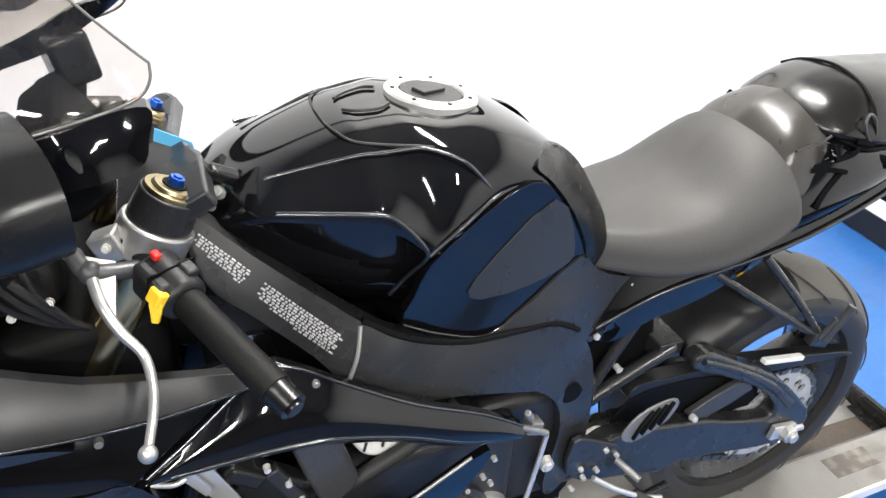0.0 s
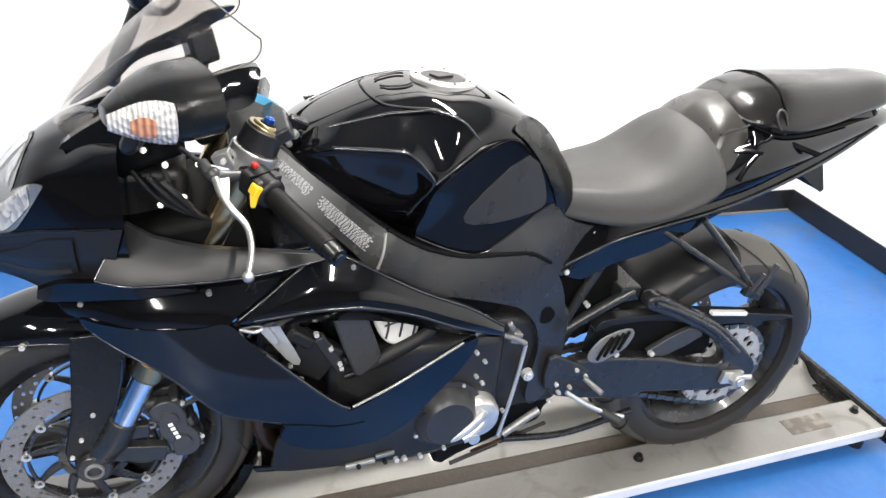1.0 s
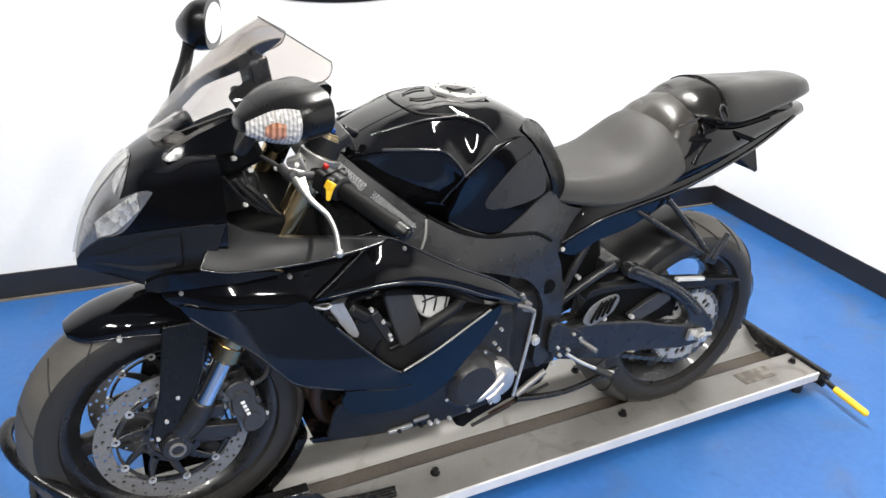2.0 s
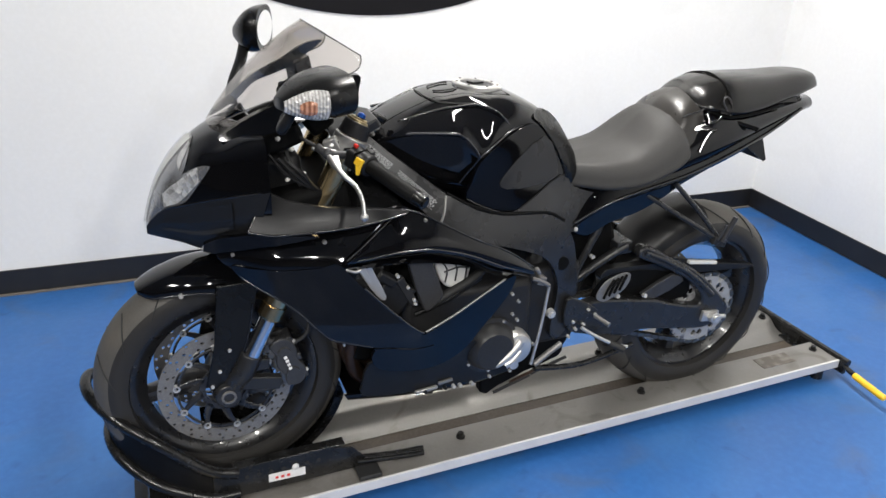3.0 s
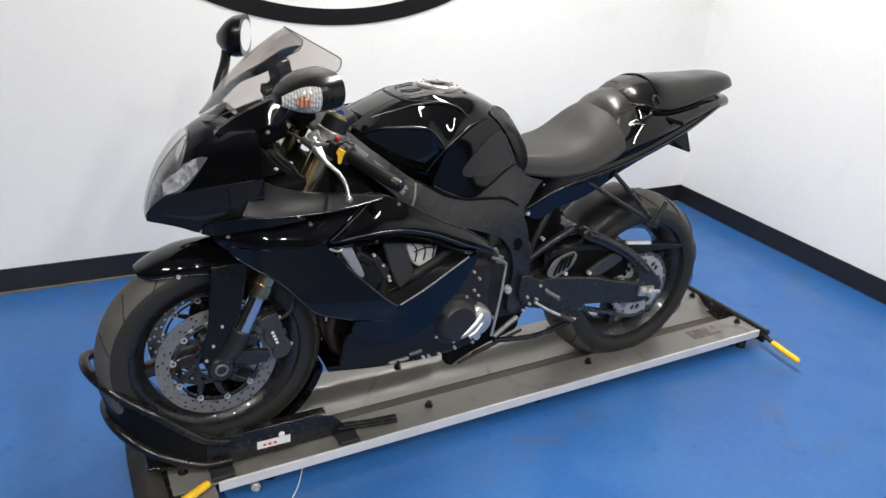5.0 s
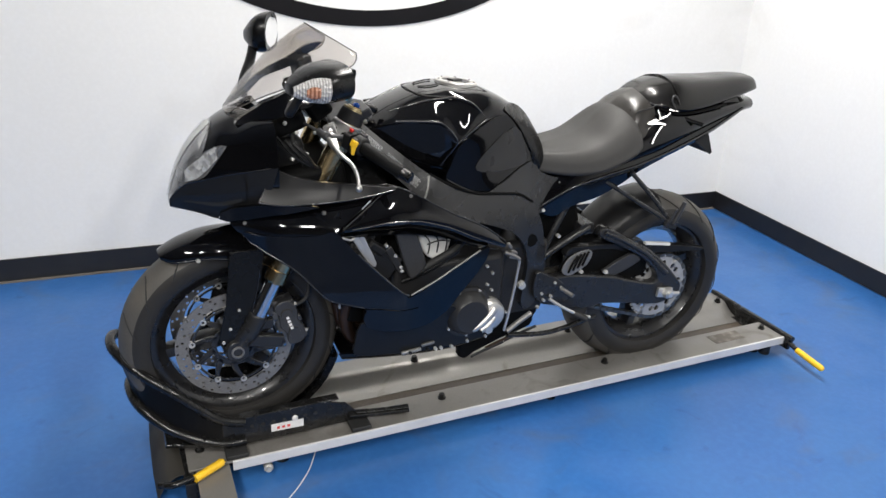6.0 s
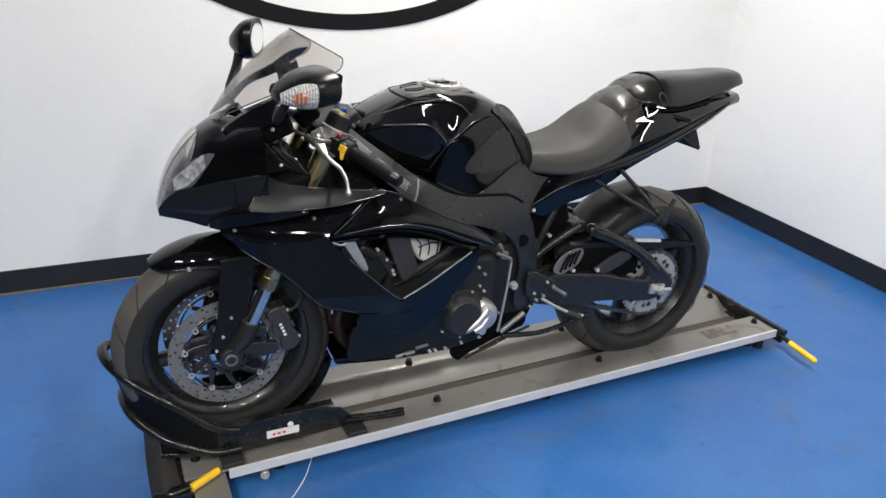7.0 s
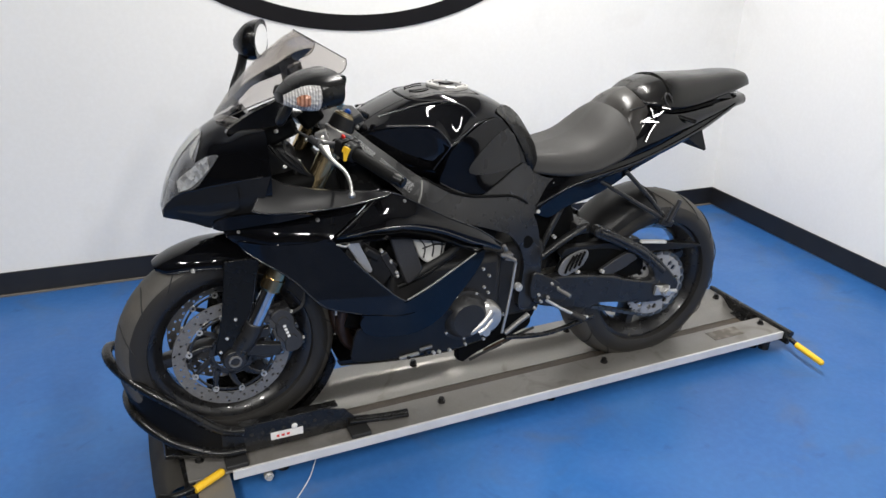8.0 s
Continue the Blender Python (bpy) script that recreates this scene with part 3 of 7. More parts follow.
# ---- the front wheel chock ----
def chock():
    th = thing("wheel_chock", "black tubular steel wheel chock holding the front tyre", "wheel chock")
    hi = [(0.0, -0.135, 0.155), (-0.07, -0.13, 0.182), (-0.17, -0.105, 0.270), (-0.255, -0.05, 0.325), (-0.306, 0.03, 0.358), (-0.304, 0.11, 0.358), (-0.25, 0.14, 0.33)]
    lo = [(0.0, -0.14, 0.098), (-0.08, -0.135, 0.105), (-0.18, -0.105, 0.150), (-0.250, -0.045, 0.195), (-0.278, 0.03, 0.215), (-0.27, 0.11, 0.21), (-0.2, 0.14, 0.18)]
    bm = tube(B(), hi, 0.0135, seg=14, n=8)
    part("upper_hoop", bm, M_STEELBLACK, th, "glossy black bent tube")
    bm = tube(B(), lo, 0.0135, seg=14, n=8)
    part("lower_hoop", bm, M_STEELBLACK, th, "glossy black bent tube")
    a, b = curve_through(hi, 6), curve_through(lo, 6)
    bm = B()
    rows = [[bm.verts.new(p.lerp(q, k / 4) + Vector((0.004, 0.002, 0))) for k in range(5)] for p, q in zip(a[3:26], b[3:26])]
    for u, v in zip(rows, rows[1:]):
        for k in range(4):
            bm.faces.new((u[k], u[k + 1], v[k + 1], v[k]))
    bmesh.ops.solidify(bm, geom=bm.faces[:], thickness=0.004)
    part("stop_plate", bm, M_PLASTIC, th, "black curved stop plate")
    for side, y in (("near", -0.135), ("far", 0.15)):
        bm = B()
        plate(bm, [(-0.06, 0.082), (-0.06, 0.165), (0.22, 0.170), (0.29, 0.150), (0.325, 0.110), (0.325, 0.082)], y, 0.006)
        box(bm, (0.13, y + 0.015, 0.167), (0.28, 0.03, 0.005))
        part("side_plate", bm, M_STEELBLACK, th, "black folded steel side plate with holes", smooth=0, bevel=0.002)
        for x in ((-0.03, 0.325) if side == "near" else ()):
            bm = B()
            box(bm, (x, y - 0.012, 0.079), (0.06, 0.07, 0.014))
            part("foot", bm, M_RUBBER, th, smooth=0, bevel=0.004)
        for i in range(7):
            bm = cone(B(), (0.02 + i * 0.03, y - 0.0015, 0.137), (0.02 + i * 0.03, y + 0.002, 0.137), 0.0055, seg=12)
            part("hole", bm, M_RUBBER, th)
    bm = tube(B(), [(0.30, -0.122, 0.105), (0.40, -0.122, 0.088), (0.49, -0.122, 0.081)], 0.008, seg=10)
    tube(bm, [(0.30, -0.140, 0.105), (0.40, -0.140, 0.090), (0.485, -0.140, 0.081)], 0.008, seg=10)
    part("rear_stay", bm, M_STEELBLACK, th)
    bm = B()
    box(bm, (0.118, -0.1372, 0.117), (0.092, 0.0016, 0.024), pose(0, 0, 0, 0, 1, 0))
    part("sticker", bm, M_WHITE_LABEL, th, "small white sticker with faded red print", smooth=0)
    for x, w in ((0.092, 0.010), (0.106, 0.012), (0.121, 0.011)):
        bm = B()
        box(bm, (x, -0.1384, 0.116), (w * 0.75, 0.001, 0.007))
        part("print_bar", bm, M_RED, th, smooth=0)
    bm = ball(B(), (0.140, -0.139, 0.137), 0.009, squash=(1, 0.6, 1))
    part("knob", bm, M_WHITE_LABEL, th, "round white knob")
    # curved cradle behind and under the tyre
    bm = B()
    rows = []
    for i in range(13):
        a = radians(-100 + 80 * i / 12)
        c, s = math.cos(a), math.sin(a)
        rows.append([bm.verts.new((0.006 + r * c, y, FRONT_Z + r * s)) for y, r in ((-0.078, 0.272), (-0.074, 0.296), (-0.05, 0.305), (0.0, 0.308), (0.05, 0.305), (0.074, 0.296), (0.078, 0.272))])
    for u, v in zip(rows, rows[1:]):
        for k in range(6):
            bm.faces.new((u[k], u[k + 1], v[k + 1], v[k]))
    bmesh.ops.solidify(bm, geom=bm.faces[:], thickness=0.004)
    part("tyre_cradle", bm, M_STEELBLACK, th, "glossy black curved tyre cradle")
    # base under the tyre
    bm = B()
    for x, r in ((-0.13, -14), (0.13, 14)):
        box(bm, (x, PY, 0.092), (0.16, 0.25, 0.012), pose(0, 0, 0, 0, -r, 0))
    box(bm, (0.0, PY, 0.064), (0.30, 0.29, 0.008))
    part("cradle", bm, M_STEELBLACK, th, smooth=0, bevel=0.002)


chock()


# ---- the motorcycle: bodywork ----
bike = thing("motorcycle", "glossy black sport motorcycle with full fairing standing on platform", "motorcycle")
FZ, RX, RZ = 0.37, 1.407, 0.337      # axle heights and wheelbase

# half widths of the left and right side over x, z
SIDE = shape([(-0.10, 0.76, 0.07), (0.0, 0.74, 0.125), (0.06, 0.82, 0.192), (0.09, 0.89, 0.185), (0.2, 0.72, 0.218), (0.30, 0.71, 0.226),
              (0.40, 0.745, 0.235), (0.43, 0.83, 0.185), (0.25, 0.82, 0.212), (0.55, 0.70, 0.235), (0.66, 0.64, 0.235), (0.73, 0.62, 0.215), (0.44, 0.53, 0.240),
              (0.05, 0.68, 0.175), (0.155, 0.552, 0.205), (0.26, 0.52, 0.215), (0.28, 0.315, 0.125), (0.45, 0.30, 0.135), (0.62, 0.30, 0.15),
              (0.45, 0.42, 0.195), (0.60, 0.45, 0.20), (0.30, 0.42, 0.180)])


def both(name, outline, yfn, mat, label="", thick=0.005, step=0.03, rounded=4, bevel=0.0015):
    for s in (-1, 1):
        part(name, panel(outline, yfn, thick, s, step, rounded), mat, bike, label, bevel=bevel)


# nose cowl: sections from the top middle over two creases to the chin
NOSE = [(-0.124, [(0, 0.783), (0.006, 0.782), (0.010, 0.779), (0.013, 0.776), (0.015, 0.773), (0.013, 0.765), (0.008, 0.759), (0, 0.757)]),
        (-0.108, [(0, 0.836), (0.012, 0.833), (0.022, 0.826), (0.028, 0.816), (0.032, 0.803), (0.032, 0.782), (0.022, 0.757), (0, 0.752)]),
        (-0.084, [(0, 0.890), (0.020, 0.885), (0.038, 0.873), (0.050, 0.855), (0.057, 0.830), (0.058, 0.800), (0.046, 0.757), (0, 0.749)]),
        (-0.050, [(0, 0.937), (0.028, 0.931), (0.055, 0.915), (0.075, 0.888), (0.086, 0.845), (0.086, 0.805), (0.066, 0.750), (0, 0.742)]),
        (-0.011, [(0, 0.971), (0.040, 0.966), (0.078, 0.952), (0.108, 0.930), (0.119, 0.863), (0.119, 0.815), (0.098, 0.744), (0, 0.735)]),
        (0.036, [(0, 0.996), (0.055, 0.991), (0.098, 0.973), (0.138, 0.959), (0.157, 0.880), (0.156, 0.830), (0.135, 0.770), (0, 0.760)]),
        (0.075, [(0, 1.000), (0.065, 0.999), (0.122, 0.990), (0.160, 0.975), (0.184, 0.890), (0.182, 0.845), (0.160, 0.790), (0, 0.780)]),
        (0.116, [(0, 1.000), (0.080, 1.000), (0.142, 1.000), (0.180, 0.989), (0.204, 0.900), (0.202, 0.860), (0.180, 0.810), (0, 0.800)])]

NOSE_ROWS = [(r[0], [(r[1 + 2 * k], r[2 + 2 * k]) for k in range(8)]) for r in curve_rows([[x] + [c for p in pts for c in p] for x, pts in NOSE], 5)]


def clamp01(t):
    return max(0.0, min(1.0, t))


def nose_point(x, v, s, out=0.0):
    """The point of the nose at x, v knots down from the top middle, on side s, standing out a little."""
    xs = [r[0] for r in NOSE_ROWS]
    i = max(0, min(len(xs) - 2, sum(x > a for a in xs) - 1))
    t = (x - xs[i]) / (xs[i + 1] - xs[i])
    k = min(int(v), 6)
    f = v - k
    q = []
    for r in (NOSE_ROWS[i], NOSE_ROWS[i + 1]):
        a, b = r[1][k], r[1][k + 1]
        q.append((a[0] + (b[0] - a[0]) * f, a[1] + (b[1] - a[1]) * f))
    y, z = (q[0][c] + (q[1][c] - q[0][c]) * t for c in (0, 1))
    n = Vector((-0.6, s * (0.2 + y * 8), 0.5)).normalized()
    return Vector((x, s * y, z)) + n * out


def nose_patch(x0, x1, lo, hi, s, out, nx=14, nv=12, skew=0.0):
    """A skin lying on the nose between v = lo(x) and hi(x)."""
    bm = B()
    grid = []
    for i in range(nx + 1):
        row = []
        for j in range(nv + 1):
            x = x0 + (x1 - skew * j / nv - x0) * i / nx
            row.append(bm.verts.new(nose_point(x, lo(x) + (hi(x) - lo(x)) * j / nv, s, out)))
        grid.append(row)
    for a, b in zip(grid, grid[1:]):
        for j in range(nv):
            bm.faces.new((a[j], a[j + 1], b[j + 1], b[j]))
    bmesh.ops.remove_doubles(bm, verts=bm.verts, dist=0.0001)
    return bm


part("nose_cowl", loft(NOSE, rows=5, flat=0.22), M_PAINT, bike, "glossy black nose cowl", smooth=28)


def ease(x, a, b):
    return clamp01((x - a) / (b - a))


def lamp_skin(s, out):
    """The headlamp: tall middle lens that narrows to a tip, with a swept wing beside it."""
    bm = nose_patch(-0.1235, -0.041, lambda x: 0.0, lambda x: 4.0 - 0.14 * ease(x, -0.070, -0.041), s, out)
    for other in (nose_patch(-0.041, -0.009, lambda x: 0.0, lambda x: 2.55 - 2.2 * ease(x, -0.041, -0.009) ** 1.5, s, out, 10, 10),
                  nose_patch(-0.041, 0.010, lambda x: 2.62 + 0.48 * ease(x, -0.041, 0.010), lambda x: 3.86 - 0.72 * ease(x, -0.041, 0.010), s, out, 12, 6)):
        me = bpy.data.meshes.new("lamp_piece")
        other.to_mesh(me)
        other.free()
        bm.from_mesh(me)
        bpy.data.meshes.remove(me)
    bmesh.ops.remove_doubles(bm, verts=bm.verts, dist=0.0004)
    return bm


for s in (-1, 1):
    lamp = part("headlamp", lamp_skin(s, 0.0062), M_LENS, bike, "clear headlamp lens with swept wing")
    part("lamp_housing", lamp_skin(s, 0.0012), M_HOUSING, lamp, "dark grey lamp housing")
    part("reflector", nose_patch(-0.083, -0.012, lambda x: 2.75 + 0.15 * ease(x, -0.06, -0.02), lambda x: 3.85 - 0.45 * ease(x, -0.06, -0.012), s, 0.003, 10, 8), M_LAMPCUP, lamp, "bright faceted low-beam reflector")
    part("reflector", nose_patch(-0.046, -0.016, lambda x: 1.35 - 0.75 * ease(x, -0.046, -0.016), lambda x: 2.25 - 1.25 * ease(x, -0.046, -0.016), s, 0.003, 8, 4), M_LAMPCUP, lamp, "bright upper reflector")
    part("lamp_rim", nose_patch(-0.1232, -0.012, lambda x: 0.0, lambda x: 0.75 - 0.25 * ease(x, -0.05, -0.012), s, 0.0040, nv=3), M_LENSEDGE, lamp, "pale strip along the lens edge")

# matte intake surround between headlamp and side panel
for s in (-1, 1):
    trim = part("air_intake_trim", nose_patch(-0.121, 0.1155, lambda x: 4.04, lambda x: 6.25, s, 0.005, 18, skew=0.030), M_PLASTIC, bike, "matte black air intake surround")
    part("air_intake", nose_patch(-0.092, 0.045, lambda x: 4.30 + 0.75 * ease(-x, -0.0, 0.09), lambda x: 5.55 - 0.1 * ease(x, 0.0, 0.045), s, 0.0095), M_PLASTIC, trim, bevel=0.002)
    part("intake_slot", nose_patch(-0.086, 0.036, lambda x: 5.28 + 0.06 * ease(-x, -0.0, 0.08), lambda x: 5.46, s, 0.0102, 12, 2), M_RUBBER, trim, "dark intake slot")

# matte side panel under the bars
both("inner_panel", [(0.110, 0.884), (0.064, 0.815), (0.12, 0.806), (0.24, 0.804), (0.40, 0.813), (0.415, 0.820), (0.30, 0.838), (0.218, 0.850), (0.152, 0.865)],
     lambda x, z: SIDE(x, z) + 0.008 - 0.75 * max(0, z - 0.822), M_PLASTIC, "matte black inner fairing panel", thick=0.012, rounded=0, bevel=0.005)
# cowl arm that runs back along the screen's foot to the mirror
ARM = [(0.036, 0.982), (0.105, 0.994), (0.138, 1.004), (0.185, 1.022), (0.238, 1.048), (0.302, 1.060), (0.315, 1.086), (0.317, 1.112), (0.265, 1.102), (0.200, 1.079), (0.10, 1.026)]
part("cowl_arm", panel(ARM, shape([(0.04, 0.982, 0.100), (0.14, 1.004, 0.152), (0.235, 1.05, 0.172), (0.305, 1.06, 0.166), (0.316, 1.11, 0.153), (0.265, 1.102, 0.152), (0.10, 1.026, 0.100), (0.20, 1.079, 0.140), (0.25, 1.08, 0.172)]), 0.022, -1, 0.015, 4), M_PAINT, bike, "glossy black cowl arm", bevel=0.005)
FAR_ARM = [(0.036, 0.986), (0.105, 1.010), (0.15, 1.046), (0.223, 1.070), (0.274, 1.102), (0.308, 1.126), (0.312, 1.136), (0.264, 1.131), (0.214, 1.102), (0.152, 1.072), (0.10, 1.040)]
part("cowl_arm", panel(FAR_ARM, shape([(0.04, 0.986, 0.100), (0.15, 1.046, 0.148), (0.223, 1.07, 0.158), (0.31, 1.13, 0.153), (0.10, 1.04, 0.110)]), 0.012, 1, 0.015, 4), M_PAINT, bike, "glossy black cowl arm", bevel=0.004)

# the ridge that runs round the fairing: its height and half width along x
RX_, RZ_ = (0.0, 0.12, 0.235, 0.31, 0.385, 0.46, 0.53, 0.60, 0.665, 0.735), (0.735, 0.729, 0.724, 0.733, 0.741, 0.737, 0.716, 0.685, 0.648, 0.620)
RW_ = (0.145, 0.207, 0.225, 0.232, 0.238, 0.240, 0.239, 0.237, 0.232, 0.214)


def leaned(x, z, xr, out=0.0):
    """A point of the upper fairing at x, z that leans in from the ridge at xr."""
    zr, w = np.interp(xr, RX_, RZ_), np.interp(xr, RX_, RW_)
    return (x, float(w - 0.60 * (z - zr)) + out, z)


def fairing_row(tx, tz, xr, bx, bz, out=0.004, tuck=0.85):
    """Top edge, swell, ridge and tucked-under edge of the fairing."""
    zr, w = float(np.interp(xr, RX_, RZ_)), float(np.interp(xr, RX_, RW_))
    mid = leaned((tx + xr) / 2, (tz + zr) / 2, xr, 0.007 + out)
    return [leaned(tx, tz, xr, out), mid, (xr, w + out, zr), (bx, w + out - tuck * (zr - bz), bz)]


UPPER_ROWS = [fairing_row(*r, out=0.002, tuck=0.22) for r in ((-0.004, 0.764, 0.010, 0.040, 0.706), (0.06, 0.806, 0.055, 0.062, 0.696), (0.14, 0.808, 0.11, 0.11, 0.690), (0.24, 0.808, 0.17, 0.17, 0.690), (0.33, 0.814, 0.215, 0.215, 0.698), (0.395, 0.822, 0.243, 0.243, 0.712))]
SHOULDER_ROWS = [fairing_row(*r) for r in ((0.262, 0.733, 0.250, 0.262, 0.706), (0.305, 0.760, 0.285, 0.288, 0.700), (0.350, 0.791, 0.325, 0.325, 0.697), (0.397, 0.823, 0.375, 0.375, 0.694), (0.435, 0.813, 0.42, 0.421, 0.690),
                                           (0.480, 0.789, 0.47, 0.47, 0.683), (0.567, 0.740, 0.55, 0.55, 0.667), (0.66, 0.692, 0.64, 0.637, 0.632), (0.735, 0.636, 0.732, 0.725, 0.612))]
for s in (-1, 1):
    part("upper_fairing", skin(UPPER_ROWS, 6, 0.45, 0.010, s), M_PAINT, bike, "glossy black upper fairing", smooth=30, bevel=0.002)
    part("shoulder_fairing", skin(SHOULDER_ROWS, 6, 0.22, 0.012, s), M_PAINT, bike, "glossy black shoulder of the fairing", smooth=30, bevel=0.002)
# lower fairing under the ridge, round the front and the foot of the window
LOWER = shape([(0.0, 0.735, 0.145), (0.06, 0.732, 0.182), (0.12, 0.729, 0.206), (0.2, 0.725, 0.221), (0.235, 0.722, 0.224), (0.317, 0.64, 0.229), (0.43, 0.528, 0.238), (0.574, 0.585, 0.238), (0.655, 0.628, 0.234),
               (0.05, 0.68, 0.168), (0.155, 0.552, 0.198), (0.26, 0.515, 0.212), (0.45, 0.40, 0.208), (0.60, 0.45, 0.212), (0.32, 0.44, 0.200)])
FAIR = [(0.030, 0.728), (0.06, 0.726), (0.12, 0.722), (0.20, 0.722), (0.243, 0.727), (0.275, 0.690), (0.317, 0.640), (0.394, 0.559), (0.430, 0.528), (0.452, 0.521), (0.574, 0.585), (0.655, 0.628),
        (0.676, 0.630), (0.668, 0.595), (0.64, 0.55), (0.60, 0.50), (0.568, 0.452), (0.525, 0.420), (0.475, 0.404), (0.42, 0.403), (0.37, 0.410), (0.336, 0.428), (0.322, 0.462), (0.328, 0.494), (0.277, 0.511), (0.227, 0.532), (0.192, 0.570), (0.158, 0.612), (0.120, 0.646), (0.078, 0.675), (0.045, 0.702)]
both("lower_fairing", FAIR, LOWER, M_PAINT, "glossy black lower fairing with angular window", thick=0.012, step=0.025, rounded=3, bevel=0.005)
# soft crease where the side turns under, and the belly pan's sides
for s in (-1, 1):
    bm = tube(B(), [(x, s * (LOWER(x, z) - 0.0022), z) for x, z in ((0.325, 0.491), (0.37, 0.486), (0.42, 0.476), (0.47, 0.478))], 0.004, seg=8)
    part("fairing_crease", bm, M_PAINT, bike)
both("belly_side", [(0.316, 0.310), (0.312, 0.36), (0.322, 0.430), (0.38, 0.440), (0.46, 0.435), (0.54, 0.450), (0.60, 0.44), (0.63, 0.39), (0.67, 0.335), (0.74, 0.315), (0.735, 0.296), (0.62, 0.286), (0.50, 0.286), (0.40, 0.290)],
     shape([(0.31, 0.33, 0.150), (0.33, 0.42, 0.180), (0.45, 0.43, 0.195), (0.60, 0.44, 0.190), (0.45, 0.29, 0.14), (0.62, 0.29, 0.15), (0.74, 0.30, 0.15), (0.62, 0.38, 0.165)]), M_PLASTIC, "black belly pan side", thick=0.010, step=0.03, rounded=2, bevel=0.004)
for s in (-1, 1):
    bm = box(B(), (0.535, s * 0.156, 0.312), (0.040, 0.008, 0.009), pose(0, 0, 0, 0, -6, 0))
    part("pan_bracket", bm, M_STEEL, bike, "bare metal bracket", bevel=0.002)

# rolled edges that catch the light; the pale window lip has its highlight painted
bead("window_lip", [(x, LOWER(x, z) + 0.000, z) for x, z in ((0.300, 0.661), (0.345, 0.612), (0.394, 0.561), (0.425, 0.533), (0.440, 0.5245))], 0.0034, M_BEAD, bike)
bead("window_lip", [(x, LOWER(x, z) - 0.002, z + 0.001) for x, z in ((0.446, 0.5235), (0.515, 0.556), (0.574, 0.588), (0.648, 0.627))], 0.0026, M_EDGE, bike, label="lip of the fairing window with its highlight painted pale")
bead("ridge_edge", [(r[2][0], r[2][1] - 0.0028, r[2][2] + 0.0005) for r in SHOULDER_ROWS[1:]], 0.0032, M_BEAD, bike)
bead("joint_edge", [(r[0], r[1] + 0.0015, r[2]) for r in (SHOULDER_ROWS[k][0] for k in range(4))], 0.0026, M_BEAD, bike)
bead("panel_edge", [(x, SIDE(x, z) + 0.0075, z) for x, z in ((0.066, 0.816), (0.12, 0.808), (0.24, 0.806), (0.33, 0.809), (0.405, 0.815))], 0.0024, M_BEAD, bike)
bead("panel_edge", [(x, SIDE(x, z) + 0.007 - 0.75 * max(0, z - 0.822), z) for x, z in ((0.066, 0.818), (0.086, 0.848), (0.108, 0.880))], 0.0022, M_BEAD, bike)
bead("arch_edge", [(x, LOWER(x, z) - 0.0015, z) for x, z in ((0.045, 0.703), (0.078, 0.676), (0.120, 0.647), (0.158, 0.613), (0.192, 0.571), (0.227, 0.533), (0.277, 0.512), (0.322, 0.496))], 0.0024, M_BEAD, bike)
bead("fairing_edge", [(r[0][0], r[0][1] + 0.001, r[0][2]) for r in UPPER_ROWS[1:]], 0.0022, M_BEAD, bike)
bead("fairing_edge", [(r[0][0], r[0][1] + 0.001, r[0][2]) for r in SHOULDER_ROWS[3:]], 0.0022, M_BEAD, bike)
for s in (-1, 1):
    bm = tube(B(), [nose_point(x, 4.02, s, 0.003) for x in (-0.112, -0.08, -0.04, 0.0, 0.05, 0.098)], 0.0022, seg=8)
    part("intake_edge", bm, M_BEAD, bike)

# belly pan floor joining both sides
bm = bow([(0.30, 0.262, 0.275, 0.125, 0.31, 2.4), (0.45, 0.245, 0.45, 0.14, 0.30, 2.4), (0.62, 0.245, 0.62, 0.15, 0.295, 2.4), (0.74, 0.26, 0.74, 0.145, 0.305, 2.4)], thick=0.005)
part("belly_pan", bm, M_PAINT, bike)

# lower nose panel that runs back over the front corner of the fairing
both("nose_side_panel", [(-0.020, 0.781), (0.062, 0.804), (0.143, 0.804), (0.204, 0.798), (0.100, 0.781), (-0.003, 0.756)],
     lambda x, z: float(np.interp(x, RX_, RW_)) + 0.004 + 0.10 * (z - 0.74), M_PAINT, "glossy black lower nose panel", thick=0.014, step=0.015, rounded=2, bevel=0.004)

# ---- tank ----
TANK_FRONT = [(0.362, [(0, 0.952), (0.036, 0.950), (0.058, 0.946), (0.084, 0.940), (0.080, 0.932), (0.076, 0.900), (0.070, 0.875), (0.045, 0.850), (0, 0.850)]),
              (0.43, [(0, 0.996), (0.045, 0.993), (0.072, 0.986), (0.131, 0.972), (0.124, 0.962), (0.114, 0.926), (0.100, 0.875), (0.070, 0.830), (0, 0.830)]),
              (0.52, [(0, 1.028), (0.060, 1.022), (0.099, 1.011), (0.160, 0.973), (0.150, 0.959), (0.140, 0.911), (0.122, 0.845), (0.082, 0.800), (0, 0.800)]),
              (0.552, [(0, 1.033), (0.068, 1.027), (0.106, 1.015), (0.168, 0.966), (0.156, 0.950), (0.144, 0.900), (0.125, 0.838), (0.083, 0.790), (0, 0.790)]),
              (0.582, [(0, 1.036), (0.075, 1.030), (0.111, 1.018), (0.175, 0.934), (0.160, 0.920), (0.146, 0.885), (0.128, 0.830), (0.085, 0.780), (0, 0.780)])]
